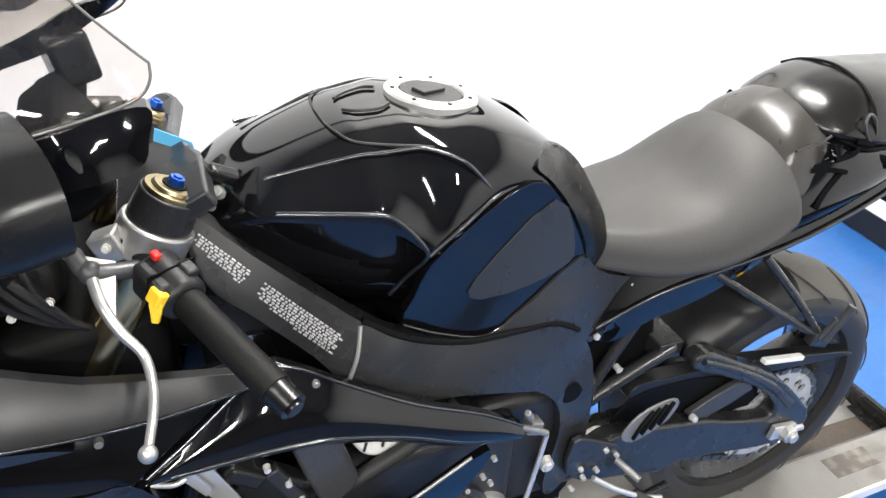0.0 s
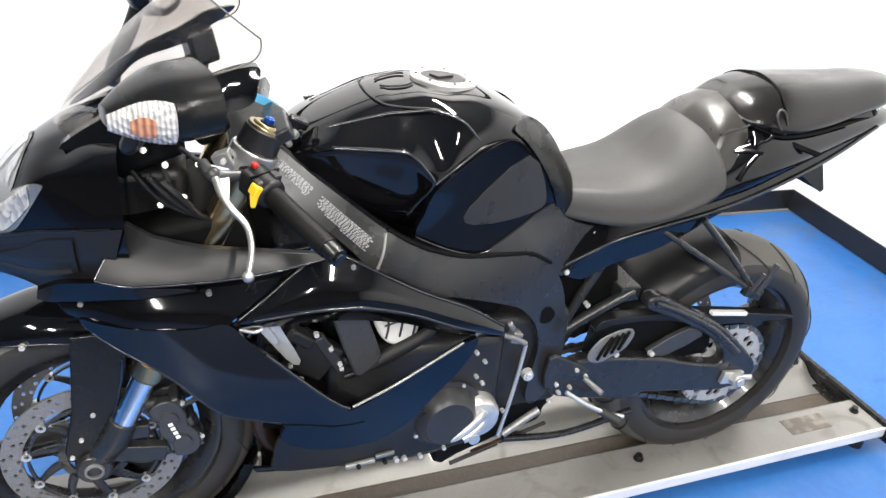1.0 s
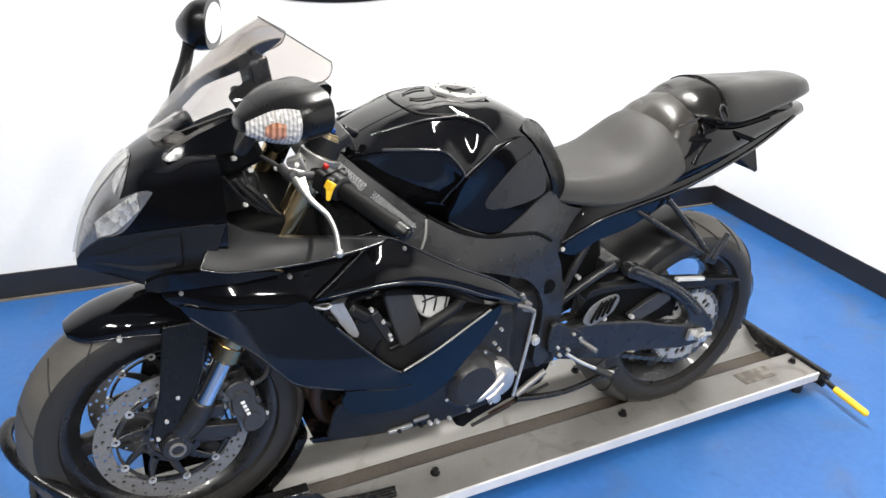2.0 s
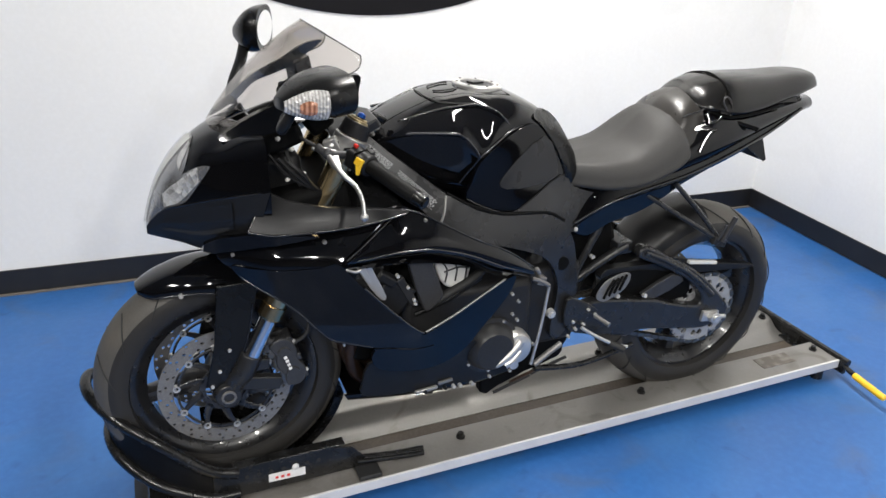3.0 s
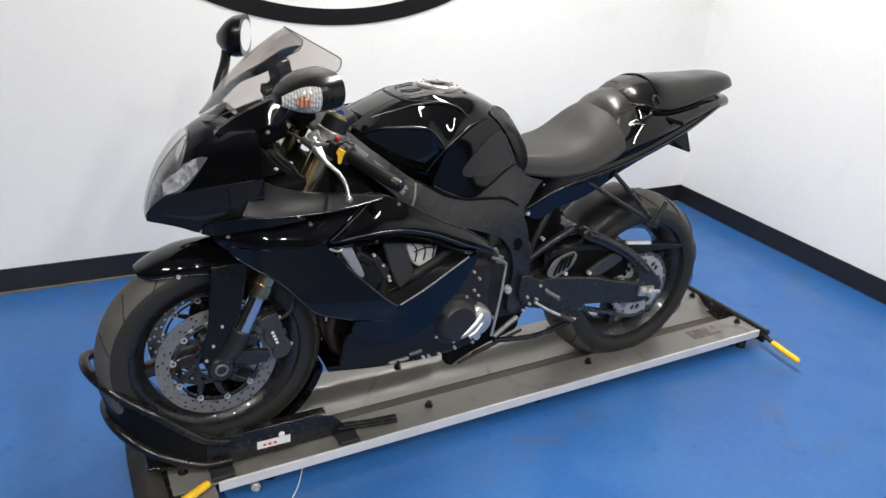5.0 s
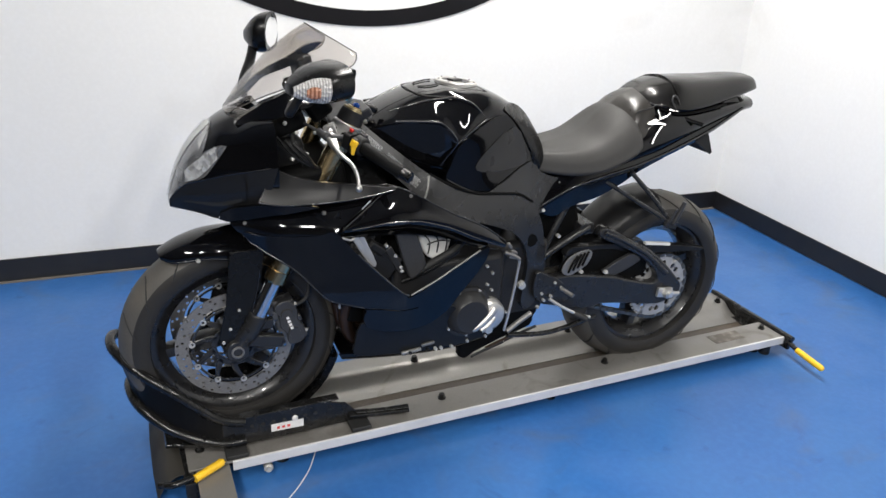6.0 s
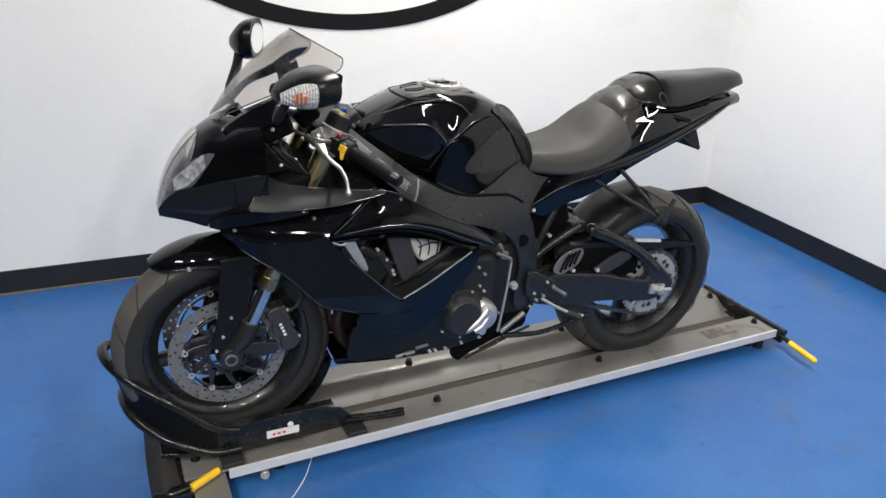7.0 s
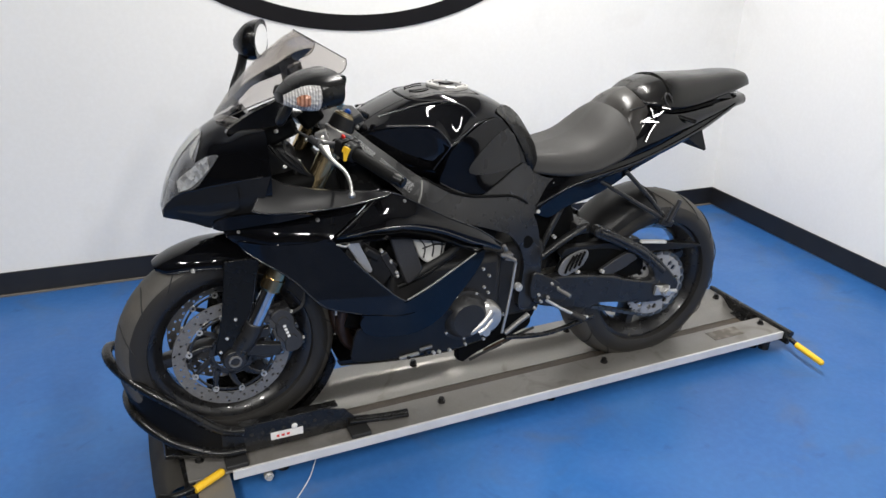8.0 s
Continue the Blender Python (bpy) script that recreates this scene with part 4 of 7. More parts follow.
TANK_REAR = [(0.606, [(0, 1.036), (0.080, 1.032), (0.117, 1.019), (0.174, 0.924), (0.170, 0.912), (0.164, 0.880), (0.150, 0.820), (0.090, 0.775), (0, 0.775)]),
             (0.645, [(0, 1.033), (0.086, 1.029), (0.138, 1.007), (0.164, 0.949), (0.158, 0.934), (0.148, 0.880), (0.138, 0.810), (0.092, 0.770), (0, 0.770)]),
             (0.71, [(0, 1.038), (0.085, 1.034), (0.128, 1.008), (0.146, 0.980), (0.132, 0.952), (0.120, 0.875), (0.113, 0.800), (0.083, 0.750), (0, 0.750)]),
             (0.80, [(0, 0.996), (0.075, 0.990), (0.110, 0.968), (0.120, 0.938), (0.118, 0.905), (0.110, 0.850), (0.102, 0.795), (0.074, 0.750), (0, 0.750)]),
             (0.87, [(0, 0.937), (0.064, 0.930), (0.092, 0.908), (0.100, 0.880), (0.102, 0.852), (0.098, 0.820), (0.094, 0.788), (0.064, 0.750), (0, 0.750)]),
             (0.912, [(0, 0.885), (0.050, 0.880), (0.072, 0.862), (0.082, 0.838), (0.085, 0.815), (0.083, 0.797), (0.080, 0.780), (0.055, 0.750), (0, 0.750)])]
TANK = TANK_FRONT + TANK_REAR
CROWN = ((0.43, 0.0), (0.52, 0.008), (0.60, 0.011), (0.66, 0.011), (0.705, 0.0))
for x, pts in TANK:
    up = float(np.interp(x, [c[0] for c in CROWN], [c[1] for c in CROWN]))
    pts[0], pts[1], pts[2] = (0, pts[0][1] + up), (pts[1][0], pts[1][1] + up * 0.9), (pts[2][0], pts[2][1] + up * 0.4)
bm = loft(TANK, rows=8, flat=0.27)
for _ in range(6):
    bmesh.ops.smooth_vert(bm, verts=[v for v in bm.verts if 0.37 < v.co.x < 0.90], factor=0.5, use_axis_x=False, use_axis_y=True, use_axis_z=True)
tank = part("fuel_tank", bm, M_PAINT, bike, "glossy black sculpted fuel tank", smooth=38)


bead("tank_crease", [(x, pts[3][0] - 0.0015, pts[3][1] + 0.0005) for x, pts in TANK_FRONT[1:]] + [(0.590, 0.170, 0.912), (0.574, 0.150, 0.876), (0.558, 0.140, 0.848)], 0.0034, M_BEAD, tank)
bead("tank_crease", [(0.592, 0.172, 0.915), (0.638, 0.164, 0.945), (0.685, 0.147, 0.967), (0.735, 0.130, 0.972)], 0.0030, M_BEAD, tank)
bead("tank_crease", [(x, pts[2][0] - 0.0012, pts[2][1] - 0.0006) for x, pts in TANK_FRONT[1:] + TANK_REAR[:2]] + [(0.675, 0.146, 0.980)], 0.0028, M_BEAD, tank)


def tank_width(x, z):
    """The tank's half width at x, z."""
    xs = [r[0] for r in TANK]
    i = max(0, min(len(xs) - 2, sum(x > a for a in xs) - 1))
    t = clamp01((x - xs[i]) / (xs[i + 1] - xs[i]))
    pts = [(a[0] + (b[0] - a[0]) * t, a[1] + (b[1] - a[1]) * t) for a, b in zip(TANK[i][1], TANK[i + 1][1])][1:8]
    for (y0, z0), (y1, z1) in zip(pts, pts[1:]):
        if z0 >= z >= z1:
            return y0 + (y1 - y0) * (z0 - z) / max(z0 - z1, 1e-6)
    return pts[0][0] if z > pts[0][1] else pts[-1][0]


def tank_top(x, y):
    """The height of the tank's upper skin at x, y."""
    xs = [r[0] for r in TANK]
    i = max(0, min(len(xs) - 2, sum(x > a for a in xs) - 1))
    t = clamp01((x - xs[i]) / (xs[i + 1] - xs[i]))
    pts = [(a[0] + (b[0] - a[0]) * t, a[1] + (b[1] - a[1]) * t) for a, b in zip(TANK[i][1], TANK[i + 1][1])][:4]
    for (y0, z0), (y1, z1) in zip(pts, pts[1:]):
        if y0 <= y <= y1:
            return z0 + (z1 - z0) * (y - y0) / max(y1 - y0, 1e-6)
    return pts[-1][1]


KNEE = shape([(0.592, 0.905, 0.177), (0.566, 0.815, 0.163), (0.69, 0.758, 0.153), (0.862, 0.825, 0.104), (0.815, 0.905, 0.118), (0.738, 0.97, 0.140), (0.68, 0.89, 0.153), (0.64, 0.938, 0.167), (0.77, 0.80, 0.133)])
both("knee_panel", [(0.592, 0.905), (0.64, 0.939), (0.69, 0.964), (0.738, 0.975), (0.772, 0.958), (0.815, 0.908), (0.848, 0.858), (0.864, 0.824), (0.80, 0.797), (0.745, 0.775), (0.69, 0.758), (0.62, 0.783), (0.566, 0.815), (0.578, 0.86)],
     KNEE, M_PAINT, "glossy black flat knee panel", thick=0.014, step=0.02, rounded=2, bevel=0.004)
# flat facet of the knee panel, its grey reflection put into the colour
both("knee_patch", [(0.783, 0.939), (0.838, 0.849), (0.810, 0.821), (0.678, 0.824), (0.664, 0.859)],
     lambda x, z: KNEE(x, z) + 0.0022, M_KNEESHEEN, "flat knee facet with its grey reflection painted on", thick=0.004, step=0.02, rounded=3, bevel=0.0015)
bead("knee_edge", [(x, KNEE(x, z) + 0.0005, z) for x, z in ((0.862, 0.826), (0.80, 0.799), (0.745, 0.777), (0.69, 0.761), (0.62, 0.786), (0.568, 0.816))], 0.0020, M_BEAD, tank)
both("tank_rear_cover", [(0.748, 0.988), (0.775, 0.995), (0.815, 0.985), (0.858, 0.945), (0.892, 0.890), (0.908, 0.835), (0.895, 0.795), (0.872, 0.800), (0.866, 0.826), (0.850, 0.862), (0.818, 0.912), (0.776, 0.962)],
     lambda x, z: tank_width(x, z) + 0.006, M_MIRRORBACK, "satin black tank rear cover", thick=0.012, step=0.02, bevel=0.003)
COVER_IN = shape([(0.86, 0.80, 0.110), (0.95, 0.76, 0.100), (1.02, 0.75, 0.106), (0.9, 0.67, 0.114), (0.8, 0.74, 0.142), (0.69, 0.752, 0.157)])
both("side_cover", [(0.696, 0.755), (0.771, 0.793), (0.854, 0.828), (0.895, 0.792), (0.95, 0.768), (1.02, 0.752), (0.95, 0.705), (0.90, 0.665), (0.87, 0.70), (0.80, 0.735), (0.72, 0.745)],
     lambda x, z: max(COVER_IN(x, z), (KNEE(x, z) + 0.004) if x < 0.868 and z > 0.748 else 0.0), M_SATIN, "satin black side cover", thick=0.010, step=0.02, rounded=2, bevel=0.003)

# raised top panel of the tank with its scalloped edge, and the filler cap
cap_c = Vector((0.655, -0.002, 1.041))
CAP_TILT = pose(*cap_c, 0, 5, 0)


def cap():
    bm = B()
    for r0, z0, r1, z1 in ((0.060, -0.012, 0.060, 0.003), (0.060, 0.003, 0.057, 0.006), (0.057, 0.006, 0.043, 0.0065), (0.043, 0.0065, 0.041, 0.003)):
        cone(bm, (0, 0, z0), (0, 0, z1), r0, r1, seg=56, caps=False)
    bm.transform(CAP_TILT)
    c = part("fuel_cap", bm, M_ALU, bike, "brushed aluminium fuel cap ring")
    bm = cone(B(), (0, 0, -0.01), (0, 0, 0.005), 0.041, 0.040, seg=48)
    box(bm, (-0.004, 0, 0.007), (0.040, 0.022, 0.005), pose(0, 0, 0, 0, 0, 25))
    bm.transform(CAP_TILT)
    part("cap_lid", bm, M_ENGINE, c, "dark cap centre with key flap", bevel=0.001)
    for i in range(7):
        a = 2 * math.pi * i / 7 + 0.3
        bm = cone(B(), (0.0500 * math.cos(a), 0.0500 * math.sin(a), 0.005), (0.0500 * math.cos(a), 0.0500 * math.sin(a), 0.0078), 0.003, seg=8)
        bm.transform(CAP_TILT)
        part("screw", bm, M_DARKBOLT, c)


cap()
# seam of the raised top panel, and small vents in front of the cap
for sd in (1, -1):
    bm = tube(B(), [(x, sd * y, tank_top(x, y) + 0.0006) for x, y in ((0.508, 0.0), (0.510, 0.03), (0.516, 0.058), (0.530, 0.080), (0.560, 0.097), (0.592, 0.109), (0.614, 0.116))], 0.0016, seg=6)
    part("tank_seam", bm, M_RUBBER, tank, "dark seam line on the tank")
    bm = tube(B(), [(x, sd * y, tank_top(x, y) + 0.001) for x, y in ((0.535, 0.018), (0.55, 0.030), (0.575, 0.036), (0.590, 0.028))], 0.002, seg=8)
    part("tank_vent", bm, M_PLASTIC, tank)

# ---- seat and tail ----
SEAT = [(0.862, [(0, 0.868), (0.035, 0.862), (0.06, 0.84), (0.068, 0.81), (0.06, 0.79), (0, 0.785)]),
        (0.92, [(0, 0.850), (0.05, 0.845), (0.088, 0.838), (0.102, 0.805), (0.095, 0.782), (0, 0.775)]),
        (1.00, [(0, 0.856), (0.065, 0.851), (0.115, 0.841), (0.135, 0.802), (0.125, 0.775), (0, 0.77)]),
        (1.08, [(0, 0.882), (0.075, 0.874), (0.128, 0.851), (0.150, 0.810), (0.140, 0.783), (0, 0.775)]),
        (1.15, [(0, 0.938), (0.072, 0.924), (0.128, 0.887), (0.155, 0.838), (0.148, 0.808), (0, 0.79)]),
        (1.190, [(0, 0.957), (0.068, 0.945), (0.124, 0.908), (0.152, 0.858), (0.146, 0.826), (0, 0.80)]),
        (1.214, [(0, 0.955), (0.060, 0.944), (0.116, 0.910), (0.148, 0.872), (0.138, 0.842), (0, 0.82)]),
        (1.226, [(0, 0.925), (0.036, 0.918), (0.080, 0.896), (0.122, 0.870), (0.120, 0.852), (0, 0.83)])]
part("rider_seat", loft(SEAT, rows=6, cols=5), M_SEAT, bike, "black vinyl rider seat", smooth=70)

# smooth cover between the seat and the passenger pad
COVER = [(1.12, [(0, 0.895), (0.060, 0.884), (0.100, 0.860), (0.125, 0.830), (0.120, 0.800), (0, 0.80)]),
         (1.17, [(0, 0.940), (0.060, 0.926), (0.102, 0.892), (0.126, 0.850), (0.124, 0.830), (0, 0.82)]),
         (1.22, [(0, 0.984), (0.057, 0.972), (0.100, 0.942), (0.122, 0.892), (0.118, 0.860), (0, 0.85)]),
         (1.28, [(0, 1.006), (0.050, 0.996), (0.090, 0.966), (0.112, 0.920), (0.108, 0.890), (0, 0.88)])]
part("seat_cover_panel", loft(COVER, rows=6, cols=5), M_COWL, bike, "polished dark panel behind the rider seat", smooth=60)
TAIL = [(1.13, [(0, 0.885), (0.05, 0.875), (0.092, 0.85), (0.122, 0.812), (0.125, 0.785), (0.07, 0.75), (0, 0.75)]),
        (1.22, [(0, 0.950), (0.055, 0.938), (0.096, 0.908), (0.130, 0.86), (0.130, 0.81), (0.08, 0.785), (0, 0.785)]),
        (1.31, [(0, 0.975), (0.070, 0.968), (0.114, 0.942), (0.138, 0.885), (0.130, 0.835), (0.08, 0.815), (0, 0.815)]),
        (1.42, [(0, 0.955), (0.075, 0.952), (0.110, 0.938), (0.130, 0.905), (0.120, 0.872), (0.08, 0.850), (0, 0.850)]),
        (1.63, [(0, 0.964), (0.05, 0.962), (0.074, 0.955), (0.088, 0.938), (0.078, 0.918), (0.04, 0.903), (0, 0.903)]),
        (1.722, [(0, 0.960), (0.035, 0.957), (0.048, 0.950), (0.054, 0.938), (0.048, 0.926), (0.03, 0.918), (0, 0.918)])]
part("tail_fairing", loft(TAIL, rows=6, cols=5), M_PAINT, bike, "glossy black tail fairing", smooth=60)
HUMP = [(1.254, [(0, 0.991), (0.030, 0.989), (0.052, 0.981), (0.048, 0.970), (0, 0.962)]),
        (1.272, [(0, 1.006), (0.046, 1.000), (0.078, 0.982), (0.084, 0.960), (0, 0.950)]),
        (1.305, [(0, 1.022), (0.058, 1.014), (0.096, 0.986), (0.107, 0.955), (0, 0.94)]),
        (1.37, [(0, 1.034), (0.066, 1.025), (0.108, 0.990), (0.121, 0.944), (0, 0.93)]),
        (1.46, [(0, 1.033), (0.060, 1.027), (0.098, 0.998), (0.113, 0.950), (0, 0.94)]),
        (1.56, [(0, 1.031), (0.054, 1.027), (0.084, 1.006), (0.096, 0.966), (0, 0.950)]),
        (1.655, [(0, 1.034), (0.048, 1.030), (0.070, 1.014), (0.078, 0.982), (0, 0.966)]),
        (1.708, [(0, 1.031), (0.040, 1.026), (0.058, 1.010), (0.060, 0.988), (0, 0.976)]),
        (1.725, [(0, 1.020), (0.030, 1.016), (0.046, 1.004), (0.048, 0.988), (0, 0.978)])]
hump = part("passenger_seat_cowl", loft(HUMP, rows=6, cols=5), M_PAD, bike, "black glossy passenger seat pad", smooth=60)
bm = tube(B(), [(1.354, -0.124, 0.948), (1.352, -0.115, 0.984), (1.354, -0.094, 1.009), (1.359, -0.057, 1.027), (1.363, 0, 1.036), (1.359, 0.057, 1.027), (1.354, 0.094, 1.009)], 0.0026, seg=8)
part("grab_strap", bm, M_DARK, hump, "black webbing strap")
bm = tube(B(), [(1.350, -0.126, 0.948), (1.336, -0.122, 0.964), (1.326, -0.118, 0.984), (1.336, -0.112, 0.996), (1.350, -0.116, 0.986), (1.356, -0.123, 0.956)], 0.0024, seg=8)
part("strap_loop", bm, M_COVER, hump)
# lower tail panel and bright edge line
TAIL_LINE = ((0.905, 0.690, 0.112), (1.0, 0.737, 0.120), (1.105, 0.768, 0.130), (1.206, 0.792, 0.137), (1.286, 0.815, 0.138), (1.40, 0.850, 0.130), (1.52, 0.888, 0.112), (1.65, 0.936, 0.083))
for s in (-1, 1):
    rows = [[(x - 0.02, y - 0.022, z + 0.045), (x, y, z), (x + 0.004, y - 0.016, z - 0.022)] for x, z, y in TAIL_LINE]
    part("tail_lower_panel", skin(rows, 5, 0.10, 0.010, s), M_PAINT, bike, "glossy black lower tail panel", smooth=30, bevel=0.002)
LOW_LINE = ((0.900, 0.668, 0.110), (0.955, 0.645, 0.108), (1.02, 0.672, 0.108), (1.11, 0.692, 0.108), (1.19, 0.726, 0.108), (1.25, 0.760, 0.108), (1.34, 0.796, 0.106))
for s in (-1, 1):
    rows = []
    for x, z, y in LOW_LINE:
        zt = float(np.interp(x, [q[0] for q in TAIL_LINE], [q[1] for q in TAIL_LINE]))
        rows.append([(x - 0.004, y + 0.006, zt - 0.012), (x, y + 0.002, (zt + z) / 2), (x, y - 0.004, z)])
    part("undertail_panel", skin(rows, 5, 0.10, 0.010, s), M_PAINT, bike, "glossy black panel under the tail", smooth=30, bevel=0.002)
bead("tail_edge", [(x, y + 0.0015, z) for x, z, y in TAIL_LINE], 0.0042, M_BEAD, bike)
bm = B()
plate(bm, [(1.445, 0.852), (1.510, 0.868), (1.540, 0.800), (1.532, 0.794)], -0.10, 0.004)
plate(bm, [(1.445, 0.852), (1.510, 0.868), (1.540, 0.800), (1.532, 0.794)], 0.10, 0.004)
box(bm, (1.522, 0, 0.822), (0.004, 0.2, 0.05), pose(0, 0, 0, 0, -15, 0))
part("plate_bracket", bm, M_PLASTIC, bike, "black plastic rear bracket", smooth=0, bevel=0.001)
# black bead added to draw a glint line below the passenger pad
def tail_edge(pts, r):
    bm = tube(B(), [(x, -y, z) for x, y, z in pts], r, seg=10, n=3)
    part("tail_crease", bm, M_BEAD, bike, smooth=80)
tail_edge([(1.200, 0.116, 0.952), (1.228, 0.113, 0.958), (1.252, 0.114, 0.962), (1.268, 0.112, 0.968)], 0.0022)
# dark joint under the front of the passenger pad
for sd in (-1, 1):
    part("pad_joint", tube(B(), [(1.250, 0, 0.990), (1.262, sd * 0.052, 0.982), (1.280, sd * 0.084, 0.966), (1.312, sd * 0.108, 0.952), (1.352, sd * 0.124, 0.942), (1.44, sd * 0.118, 0.944), (1.56, sd * 0.100, 0.958)], 0.0034, seg=8), M_DARK, hump)


def glint_strip(pts, width, n):
    """A narrow glossy strip along pts, its face leaning along n to mirror a lamp."""
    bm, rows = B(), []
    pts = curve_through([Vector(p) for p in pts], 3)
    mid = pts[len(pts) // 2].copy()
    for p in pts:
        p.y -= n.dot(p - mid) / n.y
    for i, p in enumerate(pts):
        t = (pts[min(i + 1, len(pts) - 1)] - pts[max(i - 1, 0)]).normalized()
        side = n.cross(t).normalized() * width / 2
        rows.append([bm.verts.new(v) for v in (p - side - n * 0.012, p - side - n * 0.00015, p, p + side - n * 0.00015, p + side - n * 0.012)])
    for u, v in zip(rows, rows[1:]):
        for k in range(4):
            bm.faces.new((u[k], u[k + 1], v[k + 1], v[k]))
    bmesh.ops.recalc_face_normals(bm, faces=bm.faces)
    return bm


# strips added on the tail, tilted to mirror a ceiling lamp as glints
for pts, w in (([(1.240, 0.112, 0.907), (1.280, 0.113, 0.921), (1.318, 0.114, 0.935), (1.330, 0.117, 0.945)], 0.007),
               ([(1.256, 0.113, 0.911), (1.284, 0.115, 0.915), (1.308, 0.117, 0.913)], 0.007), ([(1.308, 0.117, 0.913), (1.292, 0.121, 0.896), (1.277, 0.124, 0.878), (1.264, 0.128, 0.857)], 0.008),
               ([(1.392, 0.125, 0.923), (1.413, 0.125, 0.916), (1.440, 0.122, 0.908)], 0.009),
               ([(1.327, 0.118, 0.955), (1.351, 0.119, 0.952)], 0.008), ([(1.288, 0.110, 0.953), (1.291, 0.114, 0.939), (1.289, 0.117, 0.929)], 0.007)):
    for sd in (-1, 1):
        part("tail_fold", glint_strip([(x - 0.010, sd * (y + 0.0125), z + 0.0035) for x, y, z in pts], w, Vector((-0.365, sd * 0.82, 0.44))), M_PAINT, bike, "glossy black strip added to mirror a ceiling lamp", smooth=50)
bm = bow([(1.668, 0.99, 1.652, 0.06, 0.98, 2.0), (1.702, 0.975, 1.662, 0.06, 0.965, 2.0), (1.692, 0.955, 1.662, 0.055, 0.948, 2.0)], thick=0.003)
part("tail_lamp", bm, M_LENS, bike, "clear tail lamp lens")


# ---- the motorcycle: frame, wheels, engine ----
FRAME = shape([(0.34, 0.95, 0.108), (0.42, 0.88, 0.145), (0.50, 0.83, 0.168), (0.50, 0.77, 0.19), (0.60, 0.75, 0.182), (0.68, 0.73, 0.172), (0.76, 0.70, 0.158), (0.84, 0.66, 0.140), (0.88, 0.58, 0.130), (0.89, 0.45, 0.128), (0.60, 0.79, 0.17), (0.83, 0.73, 0.135), (0.545, 0.800, 0.187)])
both("frame_beam", [(0.335, 0.975), (0.40, 0.925), (0.48, 0.862), (0.515, 0.836), (0.575, 0.800), (0.66, 0.765), (0.74, 0.752), (0.81, 0.738), (0.865, 0.705), (0.905, 0.64), (0.925, 0.56), (0.935, 0.47), (0.915, 0.39), (0.865, 0.362),
                    (0.845, 0.40), (0.862, 0.50), (0.845, 0.57), (0.80, 0.625), (0.745, 0.655), (0.66, 0.690), (0.575, 0.715), (0.50, 0.752), (0.46, 0.80), (0.40, 0.855), (0.35, 0.90)],
     FRAME, M_SATIN, "satin black aluminium frame beam", thick=0.035, step=0.025, bevel=0.006)
for s in (-1, 1):
    # pale tube standing for the highlight along the frame seam
    bm = tube(B(), [(0.512, s * (FRAME(0.512, 0.832) + 0.001), 0.833), (0.504, s * (FRAME(0.504, 0.80) + 0.003), 0.80), (0.488, s * (FRAME(0.49, 0.765) + 0.002), 0.762)], 0.0028, seg=8)
    part("frame_seam", bm, M_EDGE, bike, "edge of the frame seam with its highlight painted pale")
    bm = tube(B(), [(x, s * (FRAME(x, z) - 0.001), z) for x, z in ((0.515, 0.838), (0.575, 0.803), (0.66, 0.768), (0.74, 0.755), (0.81, 0.741), (0.862, 0.710))], 0.0045, seg=8)
    part("frame_joint", bm, M_DARK, bike)
    bm = cone(B(), (0.867, s * 0.10, 0.590), (0.867, s * (FRAME(0.867, 0.590) + 0.004), 0.590), 0.019, seg=28)
    part("frame_hole", bm, M_DARK, bike, "round dark hole in the frame")
    bolt("pivot_bolt", (0.841, s * 0.145, 0.450), (0, s, 0), 0.017, bike)
# printed warning label on the left beam, as plain bars
def print_bar(x, z, length, r):
    d = Vector((0.74, 0, -0.67))
    x2, z2 = x + d.x * length, z + d.z * length
    bm = tube(B(), [(x, -FRAME(x, z) - 0.0006, z), ((x + x2) / 2, -FRAME((x + x2) / 2, (z + z2) / 2) - 0.0006, (z + z2) / 2), (x2, -FRAME(x2, z2) - 0.0006, z2)], r, seg=6, n=2)
    part("label_bar", bm, M_LABEL, bike)


rng = random.Random(4)
for x0, z0, span, lines, r in ((0.350, 0.950, 0.074, 6, 0.0012), (0.411, 0.894, 0.116, 8, 0.0012)):
    for k in range(lines):
        at = 0.004 * (k % 2) + (0.0 if k < lines - 2 else 0.03 * (k - lines + 3) - 0.01)
        while at < span - 0.012:
            w = rng.uniform(0.0015, 0.0055)
            print_bar(x0 + 0.74 * at - 0.0021 * k, z0 - 0.67 * at - 0.0023 * k, w, r)
            at += w + rng.uniform(0.0016, 0.0026)


def tyre_profile(R, w, rim):
    """The closed section of a tyre, (radius, y)."""
    h = R - rim
    out = []
    for i in range(-12, 13):
        t = i / 12
        a = t * radians(112)
        out.append((R - h * 0.62 * (1 - math.cos(a)) / (1 - math.cos(radians(112))) * 1.55, w / 2 * math.sin(a) / 1.0))
    inner = [(rim, w * 0.36), (rim - 0.004, w * 0.30), (rim - 0.004, -w * 0.30), (rim, -w * 0.36)]
    return out + inner


def groove(bm, R, w, t0, side, c, long):
    """A curved tread groove as a sunk dark strip."""
    pts = []
    h = 0.072
    for i in range(7):
        u = 0.12 + 0.62 * i / 6
        a = u * radians(112) * side
        r = R - h * 0.62 * (1 - math.cos(a)) / (1 - math.cos(radians(112))) * 1.55 - 0.0016
        t = t0 + long * (i / 6) ** 1.5
        pts.append(Vector(c) + Vector((r * math.cos(t), w / 2 * math.sin(a), r * math.sin(t))))
    tube(bm, pts, (0.0032, 0.0012), seg=6, n=2)


